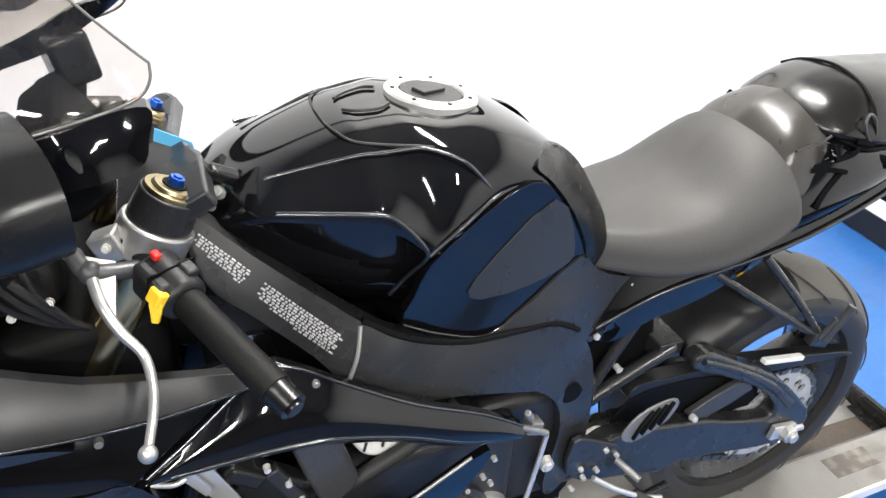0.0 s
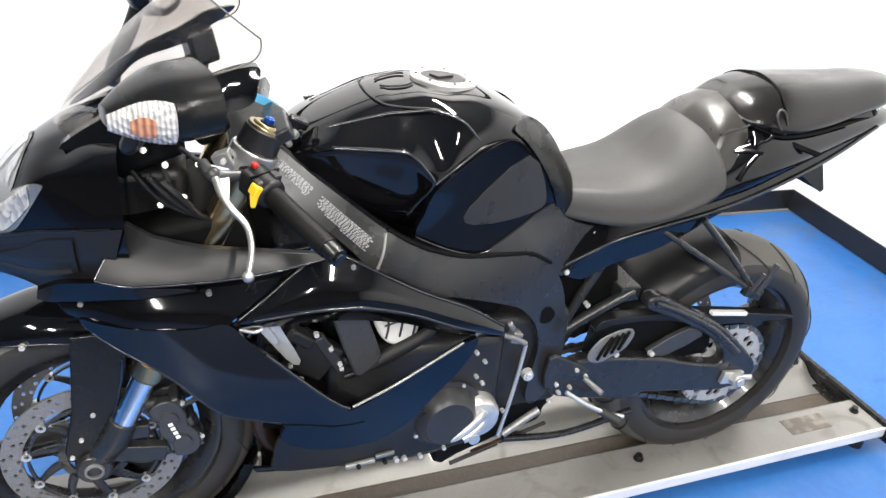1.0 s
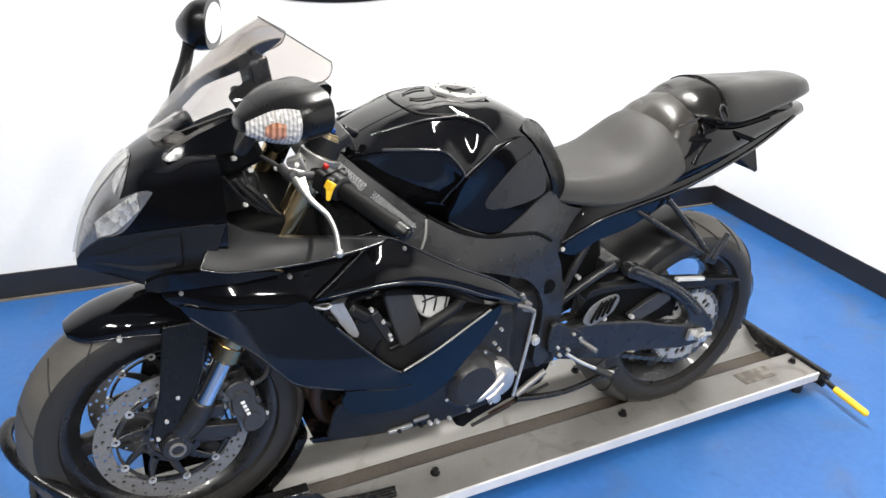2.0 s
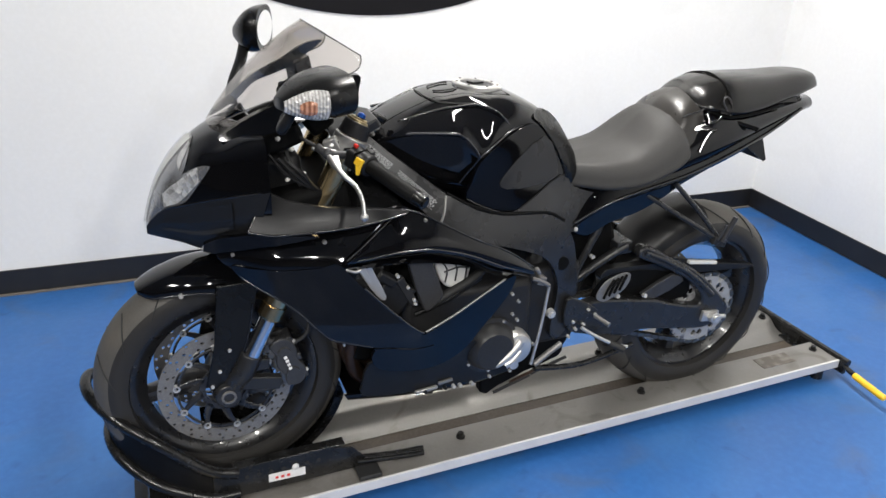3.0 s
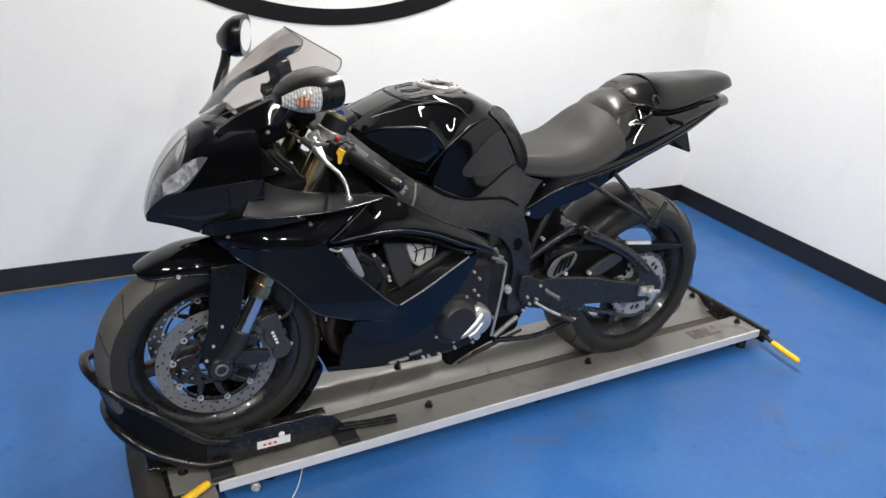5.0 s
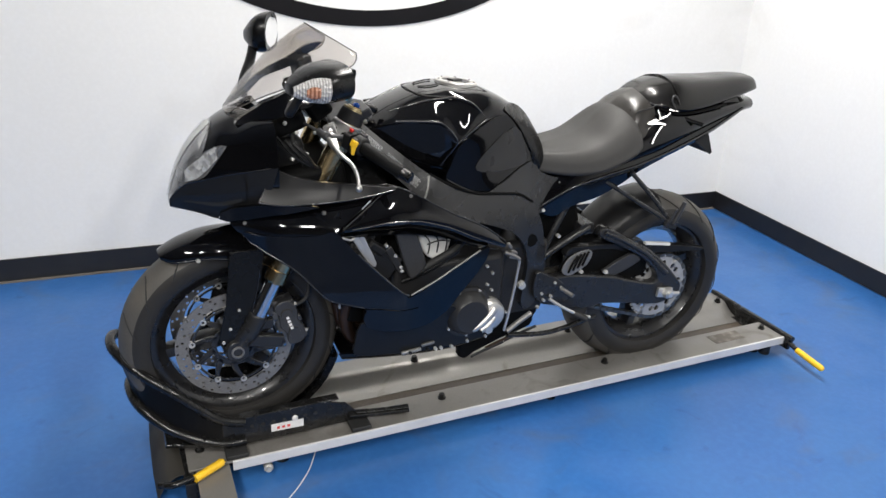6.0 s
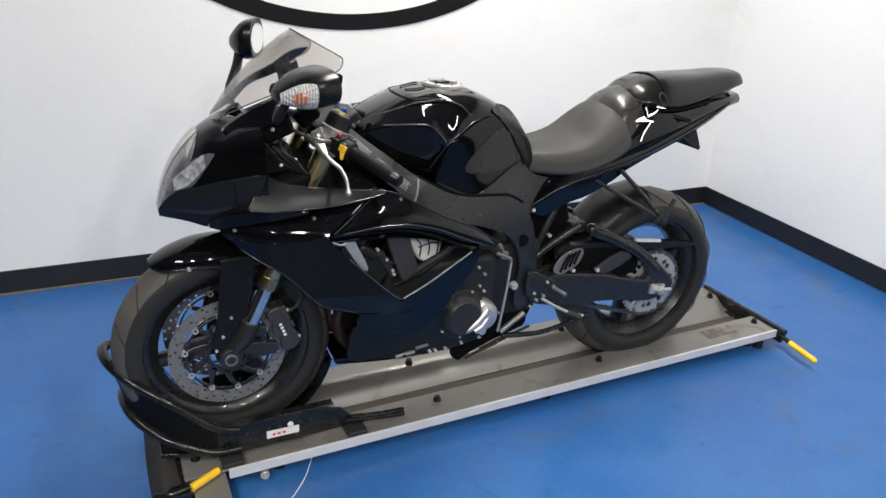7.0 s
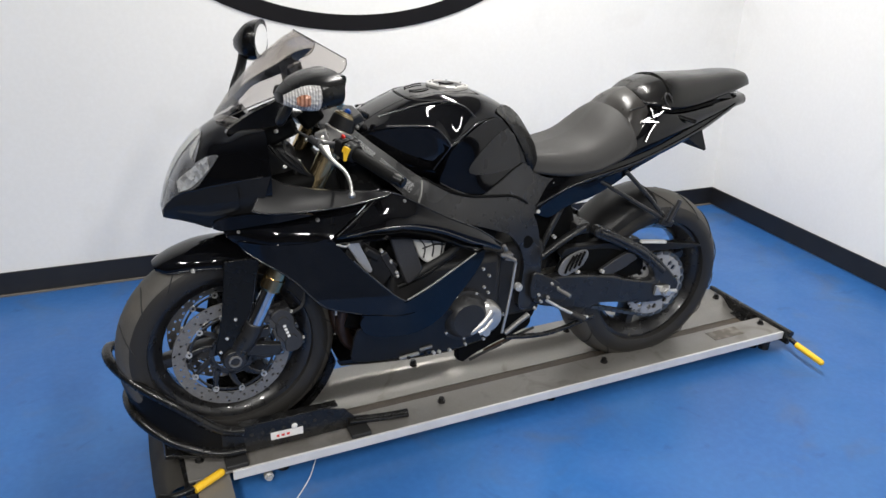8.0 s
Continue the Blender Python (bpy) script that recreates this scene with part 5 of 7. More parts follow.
def spoke(bm, c, a, r0, r1, w0, w1, d0, d1, lean=0.0):
    """A cast spoke from hub to rim at angle a."""
    rings = []
    for k in range(6):
        t = k / 5
        r = r0 + (r1 - r0) * t
        w = w0 + (w1 - w0) * t ** 1.4
        d = d0 + (d1 - d0) * t
        ang = a + lean * t
        u, v = Vector((math.cos(ang), 0, math.sin(ang))), Vector((-math.sin(ang), 0, math.cos(ang)))
        sec = [(-1, -0.5), (-0.7, -1), (0.7, -1), (1, -0.5), (1, 0.5), (0.7, 1), (-0.7, 1), (-1, 0.5)]
        rings.append([bm.verts.new(Vector(c) + u * r + v * (w / 2 * p) + Vector((0, d / 2 * q, 0))) for p, q in sec])
    for f, g in zip(rings, rings[1:]):
        for k in range(8):
            bm.faces.new((f[k], f[(k + 1) % 8], g[(k + 1) % 8], g[k]))


def drilled_ring(bm, c, r0, r1, y, thick, n=30, rows=3, hole=0.0042):
    """A flat ring drilled with rows of round holes."""
    for side_y, flip in ((y, False), (y + thick, True)):
        for j in range(rows):
            ra, rb = r0 + (r1 - r0) * j / rows, r0 + (r1 - r0) * (j + 1) / rows
            for i in range(n):
                t0 = 2 * math.pi * (i + 0.33 * j) / n
                t1 = t0 + 2 * math.pi / n
                tm, rm = (t0 + t1) / 2, (ra + rb) / 2
                outer = []
                for k in range(8):
                    p, q = ((0, 0), (0.5, 0), (1, 0), (1, 0.5), (1, 1), (0.5, 1), (0, 1), (0, 0.5))[k]
                    t, r = t0 + (t1 - t0) * p, ra + (rb - ra) * q
                    outer.append(bm.verts.new((c[0] + r * math.cos(t), side_y, c[2] + r * math.sin(t))))
                drill = i % 3 != (j + 1) % 3
                mid = Vector((c[0] + rm * math.cos(tm), side_y, c[2] + rm * math.sin(tm)))
                if not drill:
                    bm.faces.new(outer[::-1] if flip else outer)
                    continue
                inner = [bm.verts.new(mid + (o.co - mid).normalized() * hole) for o in outer]
                for k in range(8):
                    f = (outer[k], outer[(k + 1) % 8], inner[(k + 1) % 8], inner[k])
                    bm.faces.new(f[::-1] if flip else f)
                if not flip:
                    deep = [bm.verts.new(v.co + Vector((0, thick, 0))) for v in inner]
                    for k in range(8):
                        bm.faces.new((inner[k], inner[(k + 1) % 8], deep[(k + 1) % 8], deep[k]))
    lathe(bm, [(r1, y), (r1, y + thick)], c, 90, closed=False)
    lathe(bm, [(r0, y + thick), (r0, y)], c, 90, closed=False)
    bmesh.ops.remove_doubles(bm, verts=bm.verts, dist=0.00005)
    return bm


def wheel(name, c, R, w, rim_w, spokes, phase, label):
    rim = 0.219
    bm = B()
    rw = rim_w / 2
    lathe(bm, [(rim + 0.006, -rw), (rim + 0.006, -rw + 0.005), (rim - 0.006, -rw + 0.012), (rim - 0.028, -rw * 0.45), (rim - 0.030, rw * 0.45), (rim - 0.006, rw - 0.012), (rim + 0.006, rw - 0.005), (rim + 0.006, rw),
               (rim - 0.008, rw - 0.001), (rim - 0.022, rw * 0.75), (rim - 0.037, rw * 0.4), (rim - 0.039, -rw * 0.4), (rim - 0.022, -rw * 0.75), (rim - 0.008, -rw + 0.001)], c, 72)
    wh = part(name, bm, M_RIM, bike, label)
    for i in range(spokes):
        bm = B()
        spoke(bm, c, phase + 2 * math.pi * i / spokes, 0.03, rim - 0.03, 0.05, 0.036, 0.06, rim_w * 0.45)
        part("spoke", bm, M_RIM, wh)
    bm = lathe(B(), [(0.018, -0.055), (0.036, -0.055), (0.045, -0.035), (0.045, 0.035), (0.036, 0.055), (0.018, 0.055)], c, 40)
    part("hub", bm, M_RIM, wh)
    prof = tyre_profile(R, w, rim)
    ty = part("tyre", lathe(B(), prof[5:20], c, 96, closed=False), M_TYRE, wh, "worn black road tyre with curved grooves", smooth=50)
    for sd in (prof[:6], prof[19:25]):
        part("sidewall", lathe(B(), sd, c, 96, closed=False), M_SIDEWALL, ty, "smooth darker sidewall", smooth=50)
    part("bead", lathe(B(), [prof[24]] + prof[25:] + [prof[0]], c, 72, closed=False), M_SIDEWALL, ty)
    bm = B()
    for i in range(16):
        for s in (-1, 1):
            groove(bm, R, w, 2 * math.pi * (i + (0.5 if s > 0 else 0)) / 16, s, c, 0.24 if "front" in name else -0.26)
    tagged(part("tread_groove", bm, M_RUBBER, wh, "dark curved tread grooves"), kind="stuff")
    return wh


fw = wheel("front_wheel", (0.006, 0, FZ), 0.296, 0.122, 0.09, 3, radians(68), "black three-spoke front wheel")
rw_ = wheel("rear_wheel", (RX, 0, RZ), 0.310, 0.182, 0.14, 3, radians(20), "black three-spoke rear wheel")

for s in (-1, 1):
    y = s * 0.072
    d = part("brake_disc", drilled_ring(B(), (0, 0, FZ), 0.120, 0.155, y - 0.0025, 0.005, 36, 3), M_STEEL, fw, "drilled steel brake disc")
    bm = B()
    lathe(bm, [(0.048, y - 0.003), (0.062, y - 0.003), (0.062, y + 0.003), (0.048, y + 0.003)], (0, 0, FZ), 48)
    lathe(bm, [(0.108, y - 0.003), (0.113, y - 0.003), (0.113, y + 0.003), (0.108, y + 0.003)], (0, 0, FZ), 64)
    for i in range(10):
        a = 2 * math.pi * i / 10 + 0.15
        spoke(bm, (0, y, FZ), a, 0.055, 0.112, 0.020, 0.011, 0.006, 0.006, 0.3)
    part("disc_carrier", bm, M_RIM, d, "black disc carrier")
    for i in range(10):
        a = 2 * math.pi * i / 10 + 0.45
        p = Vector((0.113 * math.cos(a), y, FZ + 0.113 * math.sin(a)))
        bm = lathe(B(), [(0.004, -0.004), (0.0085, -0.005), (0.0085, 0.005), (0.004, 0.004)], p, 16)
        part("disc_button", bm, M_ALU, d)

# ---- fork ----
AX, TOP = Vector((0.0, 0, FZ)), Vector((0.330, 0, 1.003))
FOOT = Vector((0.012, 0, FZ))
UP = (TOP - FOOT).normalized()
for s in (-1, 1):
    off = Vector((0, s * 0.107, 0))
    def along(z):
        return FOOT + UP * ((z - FZ) / UP.z) + off
    f = part("fork_leg", cone(B(), along(0.59), along(0.985), 0.0275, seg=28), M_GOLD, bike, "gold anodised upper fork tube")
    bm = cone(B(), along(0.430), along(0.60), 0.0215, seg=28)
    part("slider", bm, M_CHROME, f, "polished chrome fork slider")
    bm = cone(B(), along(0.565), along(0.592), 0.0305, seg=28)
    cone(bm, along(0.560), along(0.566), 0.027, 0.0305, seg=28)
    part("dust_seal", bm, M_BRONZE, f, "bronze fork seal ring")
    bm = B()
    tube(bm, [along(0.47), along(0.43), along(0.395) - Vector((0.006, s * 0.012, 0)), AX + Vector((0.0, s * 0.090, -0.006))], (0.025, 0.027), seg=18)
    cone(bm, AX + Vector((0, s * 0.078, 0)), AX + Vector((0, s * 0.118, 0)), 0.036, 0.030, seg=26)
    box(bm, (0.075, s * 0.1, 0.385), (0.10, 0.022, 0.035), pose(0, 0, 0, 0, 12, 0))
    box(bm, (0.07, s * 0.1, 0.435), (0.06, 0.020, 0.03), pose(0, 0, 0, 0, 0, 0))
    part("fork_foot", bm, M_SATIN, f, "black cast fork foot", bevel=0.004)
    bm = lathe(B(), [(0.0125, s * 0.112), (0.0175, s * 0.112), (0.0175, s * 0.121), (0.016, s * 0.123), (0.0125, s * 0.123)], AX, 26)
    part("axle_end", bm, M_STEEL, f, "bare axle end")
    # fork guard of the mudguard, flat dark plate in front of the leg
    bm = B()
    plate(bm, [(0.000, 0.655), (0.088, 0.655), (0.078, 0.58), (0.056, 0.51), (0.030, 0.445), (0.012, 0.400), (-0.038, 0.385), (-0.044, 0.41), (-0.020, 0.50)], s * 0.100 - 0.004, 0.008, 0)
    part("fork_guard", bm, M_MIRRORBACK, f, "glossy black fork guard", bevel=0.003)
    bm = tube(B(), [(0.074, s * 0.1045, 0.60), (0.064, s * 0.1045, 0.545), (0.048, s * 0.1045, 0.49), (0.026, s * 0.1045, 0.437)], 0.0026, seg=8)
    part("guard_rib", bm, M_BEAD, f)
    for x, z in ((0.013, 0.488), (-0.013, 0.436), (-0.033, 0.398)):
        bolt("bolt", (x, s * 0.105, z), (0, s, 0), 0.0060, f)
    # radial caliper behind the leg
    bm = B()
    q = pose(0.145, s * 0.083, 0.43, 0, -18, 0)
    prof = [(-0.026, -0.060), (0.004, -0.070), (0.024, -0.056), (0.030, -0.026), (0.022, 0.0), (0.030, 0.026), (0.024, 0.056), (0.004, 0.070), (-0.026, 0.060), (-0.020, 0.030), (-0.030, 0.0), (-0.020, -0.030)]
    plate(bm, prof, s * 0.018 - 0.011, 0.022, 2)
    plate(bm, prof, -s * 0.022 - 0.009, 0.018, 2)
    box(bm, (0.020, 0, 0.052), (0.020, 0.05, 0.022))
    box(bm, (0.020, 0, -0.052), (0.020, 0.05, 0.022))
    box(bm, (0.026, 0, 0.0), (0.014, 0.05, 0.020))
    bm.transform(q)
    tube(bm, [(0.052, s * 0.095, 0.478), (0.090, s * 0.096, 0.490), (0.122, s * 0.092, 0.482)], 0.011, seg=10)
    tube(bm, [(0.030, s * 0.095, 0.388), (0.085, s * 0.096, 0.362), (0.130, s * 0.092, 0.372)], 0.011, seg=10)
    cal = part("brake_caliper", bm, M_COVER, f, "grey four-piston brake caliper", bevel=0.004)
    for k in (-0.03, 0.03):
        bm = cone(B(), q @ Vector((0, s * 0.027, k)), q @ Vector((0, s * 0.034, k)), 0.017, 0.015, seg=20)
        part("piston_cover", bm, M_COVER, cal)
    for k in range(4):
        bm = B()
        box(bm, q @ Vector((-0.002, s * 0.0347, 0.020 - 0.011 * k)), (0.008, 0.001, 0.007), q)
        part("logo_bar", bm, M_WHITE_LABEL, cal, smooth=0)
    bolt("bolt", q @ Vector((0.03, s * 0.02, 0.045)), (0.5, s, 0.3), 0.008, cal)
    bolt("bolt", q @ Vector((0.03, s * 0.02, -0.045)), (0.5, s, 0.3), 0.007, cal)
    bm = tube(B(), [q @ Vector((0.03, s * 0.02, 0.04)), (0.195, s * 0.10, 0.50), (0.20, s * 0.09, 0.58), (0.17, s * 0.07, 0.68)], 0.005, seg=8)
    part("brake_hose", bm, M_RUBBER, cal)

# ---- mudguard: a bow over the tyre ----
rows = []
for deg, ye, drop in ((122, 0.030, 0.012), (118, 0.055, 0.028), (110, 0.070, 0.040), (98, 0.080, 0.052), (82, 0.084, 0.064), (66, 0.082, 0.070), (50, 0.076, 0.065)):
    a = radians(deg)
    r = 0.316
    rows.append((r * math.cos(a), FZ + r * math.sin(a), (r - drop) * math.cos(a), ye, FZ + (r - drop) * math.sin(a), 2.3))
bead("mudguard_edge", [(r[2], r[3] - 0.001, r[4]) for r in rows], 0.0024, M_BEAD, bike)
part("front_mudguard", bow(rows, n=10, thick=0.004, rows=5), M_PAINT, bike, "glossy black front mudguard")
for s in (-1, 1):
    bolt("bolt", (-0.075, s * 0.081, 0.632), (0, s, 0.2), 0.007, bike)

# ---- engine block and covers ----
engine = part("engine", box(B(), (0.60, 0, 0.44), (0.36, 0.30, 0.26)), M_ENGINE, bike, "black cast engine block", bevel=0.02)
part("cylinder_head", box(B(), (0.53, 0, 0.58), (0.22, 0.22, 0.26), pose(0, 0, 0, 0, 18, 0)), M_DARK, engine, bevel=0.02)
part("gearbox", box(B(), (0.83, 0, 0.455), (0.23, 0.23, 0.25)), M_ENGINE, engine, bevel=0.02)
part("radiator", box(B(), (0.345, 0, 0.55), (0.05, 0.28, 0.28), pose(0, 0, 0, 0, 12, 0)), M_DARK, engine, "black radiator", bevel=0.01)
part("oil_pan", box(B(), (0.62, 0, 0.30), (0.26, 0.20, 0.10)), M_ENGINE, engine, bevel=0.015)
# black box added to fill the gap behind the nose with dark
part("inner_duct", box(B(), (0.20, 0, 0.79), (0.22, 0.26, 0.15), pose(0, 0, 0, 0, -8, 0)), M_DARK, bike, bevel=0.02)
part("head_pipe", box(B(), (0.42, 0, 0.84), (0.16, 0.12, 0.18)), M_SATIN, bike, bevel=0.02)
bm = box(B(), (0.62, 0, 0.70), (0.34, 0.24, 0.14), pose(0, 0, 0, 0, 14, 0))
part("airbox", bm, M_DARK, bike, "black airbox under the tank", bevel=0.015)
# exhaust headers between wheel and belly pan
for k, y in enumerate((-0.125, -0.045, 0.045, 0.125)):
    bm = tube(B(), [(0.37, y, 0.53), (0.315, y, 0.50), (0.295, y * 0.95, 0.43), (0.33, y * 0.8, 0.34), (0.45, y * 0.6, 0.30)], 0.019, seg=14)
    part("exhaust_header", bm, M_PIPE, engine, "heat-browned steel exhaust header")
bm = tube(B(), [(0.275, -0.145, 0.515), (0.272, -0.147, 0.47)], 0.004, seg=8, smooth=False)
part("radiator_bolt", bm, M_ALU, engine)
# window details
bm = B()
box(bm, (0.385, -0.172, 0.605), (0.085, 0.03, 0.075), pose(0, 0, 0, 0, 38, 0))
box(bm, (0.365, -0.180, 0.652), (0.050, 0.03, 0.024), pose(0, 0, 0, 0, 38, 0))
box(bm, (0.345, -0.176, 0.655), (0.020, 0.03, 0.045), pose(0, 0, 0, 0, 38, 0))
part("connector_block", bm, M_PLASTIC, engine, "black electrical connector block", bevel=0.006)
bm = box(B(), (0.415, -0.184, 0.612), (0.020, 0.016, 0.085), pose(0, 0, 0, 0, -28, 0))
part("connector_clip", bm, M_ENGINE, engine, bevel=0.003)
for p in ((0.415, -0.194, 0.626), (0.431, -0.194, 0.591), (0.434, -0.194, 0.580), (0.391, -0.190, 0.657), (0.345, -0.19, 0.600), (0.365, -0.185, 0.560)):
    bolt("bolt", p, (0, -1, 0), 0.006, engine)
bm = B()
plate(bm, [(0.405, 0.715), (0.470, 0.712), (0.487, 0.661), (0.512, 0.585), (0.505, 0.568), (0.474, 0.541), (0.462, 0.548), (0.440, 0.61), (0.420, 0.678)], -0.182, 0.02, 0)
part("inner_cover", bm, M_COVER, engine, "grey satin inner cover", bevel=0.006)
bm = B()
plate(bm, [(0.49, 0.72), (0.60, 0.70), (0.592, 0.613), (0.582, 0.590), (0.560, 0.578), (0.535, 0.583), (0.516, 0.605), (0.50, 0.65)], -0.150, 0.03, 3)
duct = part("air_duct", bm, M_DUCT, engine, "pale grey ribbed air duct", bevel=0.008)
for k in range(3):
    bm = tube(B(), [(0.512 + 0.028 * k, -0.151, 0.66), (0.530 + 0.026 * k, -0.152, 0.635), (0.527 + 0.026 * k, -0.151, 0.60)], 0.0022, seg=6)
    part("duct_rib", bm, M_COVER, duct)
bm = tube(B(), [(0.523, -0.151, 0.628), (0.56, -0.152, 0.636), (0.59, -0.151, 0.63)], 0.0022, seg=6)
part("duct_rib", bm, M_COVER, duct)
bm = tube(B(), [(0.47, -0.165, 0.545), (0.53, -0.165, 0.575), (0.60, -0.16, 0.605), (0.66, -0.15, 0.65)], 0.011, seg=12)
part("coolant_hose", bm, M_RUBBER, engine, "black rubber coolant hose")
bm = tube(B(), [(0.45, -0.150, 0.525), (0.53, -0.155, 0.552), (0.62, -0.155, 0.60)], 0.007, seg=10)
part("wiring_loom", bm, M_PLASTIC, engine)
# radiator tank with its fins beside the window
bm = box(B(), (0.325, -0.150, 0.615), (0.052, 0.03, 0.17), pose(0, 0, 0, 0, 16, 0))
rad = part("radiator_tank", bm, M_COVER, engine, "dull grey radiator end", bevel=0.008)
for k in range(7):
    bm = box(B(), (0.318 + 0.0045 * k, -0.1665, 0.665 - 0.018 * k), (0.046, 0.004, 0.003), pose(0, 0, 0, 0, 16, 0))
    part("fin", bm, M_ENGINE, rad, smooth=0)
bm = B()
plate(bm, [(0.282, 0.712), (0.298, 0.716), (0.325, 0.665), (0.318, 0.655)], -0.205, 0.006)
tube(bm, [(0.262, -0.212, 0.706), (0.285, -0.210, 0.695), (0.300, -0.208, 0.698)], 0.0035, seg=8)
plate(bm, [(0.290, 0.704), (0.318, 0.706), (0.338, 0.668), (0.362, 0.612), (0.350, 0.606), (0.324, 0.640)], -0.196, 0.004, 2)
part("fairing_stay", bm, M_ALU, engine, "bare metal fairing stay", bevel=0.001)

SC = Vector((0.656, -0.150, 0.398))
bm = lathe(B(), [(0.0, -0.046), (0.050, -0.045), (0.056, -0.040), (0.066, -0.026), (0.070, -0.014), (0.080, -0.012), (0.080, 0.03), (0.0, 0.03)], SC, 48, closed=False)
sc = part("stator_cover", bm, M_STATOR, engine, "dark grey round engine cover", smooth=22)
for i in range(7):
    a = 2 * math.pi * i / 7 + 0.2
    bolt("bolt", SC + Vector((0.075 * math.cos(a), -0.013, 0.075 * math.sin(a))), (0, -1, 0), 0.006, sc)
bm = lathe(B(), [(0.0, -0.030), (0.030, -0.030), (0.042, -0.026), (0.048, -0.016), (0.050, 0.02)], SC + Vector((0.068, -0.008, -0.014)), 36, closed=False)
lathe(bm, [(0.0, -0.05), (0.012, -0.05), (0.014, -0.03)], SC + Vector((0.055, 0, -0.05)), 16, closed=False)
tube(bm, [SC + Vector((0.035, -0.036, -0.052)), SC + Vector((0.055, -0.038, -0.040)), SC + Vector((0.078, -0.034, -0.018))], (0.012, 0.010), seg=10)
part("starter_cover", bm, M_ALU, engine, "bare aluminium engine casting")
for x, z in ((0.72, 0.475), (0.735, 0.51), (0.715, 0.535), (0.70, 0.445), (0.66, 0.47), (0.735, 0.455), (0.79, 0.37), (0.665, 0.295), (0.725, 0.30)):
    bolt("bolt", (x, -0.155, z), (0, -1, 0), 0.006, engine)
# black plate added so the space under the engine stays dark
bm = B()
plate(bm, [(0.66, 0.215), (0.715, 0.222), (0.800, 0.252), (0.905, 0.280), (0.915, 0.312), (0.93, 0.345), (0.90, 0.42), (0.80, 0.47), (0.68, 0.44)], -0.112, 0.03, 2)
part("lower_case", bm, M_DARK, engine, "black plate added to fill the dark area under the engine", bevel=0.006)
bm = tube(B(), [(0.661, -0.186, 0.351), (0.680, -0.190, 0.362), (0.708, -0.192, 0.386), (0.731, -0.188, 0.412)], (0.009, 0.012), seg=12)
part("shift_shaft_arm", bm, M_ALU, engine, "bare cast arm on the engine cover")
bm = box(B(), (0.485, -0.150, 0.294), (0.062, 0.010, 0.010), pose(0, 0, 0, 0, -4, 0))
sb = part("belly_stay", bm, M_EDGE, engine, "pale metal stay under the belly pan", bevel=0.003)
for x in (0.480, 0.535, 0.560, 0.578, 0.612):
    bolt("bolt", (x, -0.158, 0.293 - 0.06 * max(0, x - 0.53)), (0, -1, 0.2), 0.007, sb, M_DARKBOLT if x < 0.56 else None)
for k, (x, z) in enumerate(((0.742, 0.24), (0.79, 0.262), (0.855, 0.275))):
    bm = tube(B(), [(x - 0.05, -0.13, z - 0.02), (x, -0.135, z), (x + 0.06, -0.13, z + 0.012)], 0.0045, seg=8)
    part("drain_hose", bm, M_RUBBER if k != 1 else M_PIPE, engine)
# side stand folded, shift rod
bm = tube(B(), [(0.815, -0.165, 0.545), (0.800, -0.168, 0.43), (0.779, -0.17, 0.318)], 0.0042, seg=10)
part("shift_rod", bm, M_ALU, bike, "long bare metal shift rod")
bm = B()
box(bm, (0.792, -0.155, 0.565), (0.022, 0.024, 0.024), pose(0, 0, 0, 0, 20, 0))
tube(bm, [(0.765, -0.16, 0.575), (0.79, -0.165, 0.565), (0.815, -0.165, 0.548)], 0.0058, seg=10)
tube(bm, [(0.785, -0.16, 0.585), (0.772, -0.165, 0.605)], 0.006, seg=8, smooth=False)
part("shift_arm", bm, M_STEEL, bike, "bare aluminium shift arm", bevel=0.003)
bm = tube(B(), [(0.796, -0.158, 0.306), (0.836, -0.156, 0.330), (0.878, -0.155, 0.354)], 0.0085, seg=12)
part("side_stand_foot", bm, M_STEEL, bike, "pale metal side stand end")
bm = tube(B(), [(0.80, -0.155, 0.29), (0.95, -0.16, 0.275), (1.12, -0.155, 0.300)], 0.008, seg=12)
part("side_stand", bm, M_STEELBLACK, bike, "black folded side stand")

# rider foot peg, heel plate, shift lever
bm = B()
plate(bm, [(0.965, 0.490), (0.990, 0.530), (1.045, 0.548), (1.070, 0.536), (1.056, 0.500), (1.02, 0.478), (0.988, 0.470)], -0.168, 0.004, 3)
part("heel_plate", bm, M_STEEL, bike, "scuffed metal heel plate with dark slots", bevel=0.001)
for k in range(4):
    bm = tube(B(), [(0.988 + 0.016 * k, -0.170, 0.480 + 0.006 * k), (0.998 + 0.016 * k, -0.1715, 0.508 + 0.006 * k), (1.016 + 0.013 * k, -0.170, 0.534 + 0.003 * k)], 0.0036, seg=6)
    part("heel_slot", bm, M_DARK, bike)
bm = B()
plate(bm, [(0.89, 0.48), (0.925, 0.475), (0.985, 0.440), (0.99, 0.422), (0.95, 0.408), (0.89, 0.40)], -0.145, 0.012, 2)
part("peg_bracket", bm, M_SATIN, bike, "black foot peg bracket", bevel=0.003)
bm = tube(B(), [(0.975, -0.16, 0.425), (0.985, -0.185, 0.42), (0.992, -0.205, 0.417)], 0.0065, seg=12)
part("foot_peg", bm, M_STEEL, bike, "bare ribbed aluminium foot peg")
bm = tube(B(), [(0.935, -0.16, 0.395), (0.98, -0.175, 0.365), (1.035, -0.185, 0.335), (1.075, -0.19, 0.322)], 0.005, seg=10)
part("shift_lever", bm, M_ALU, bike, "bare shift lever")
bm = tube(B(), [(1.02, -0.178, 0.34), (1.055, -0.205, 0.325)], 0.010, seg=12, smooth=False)
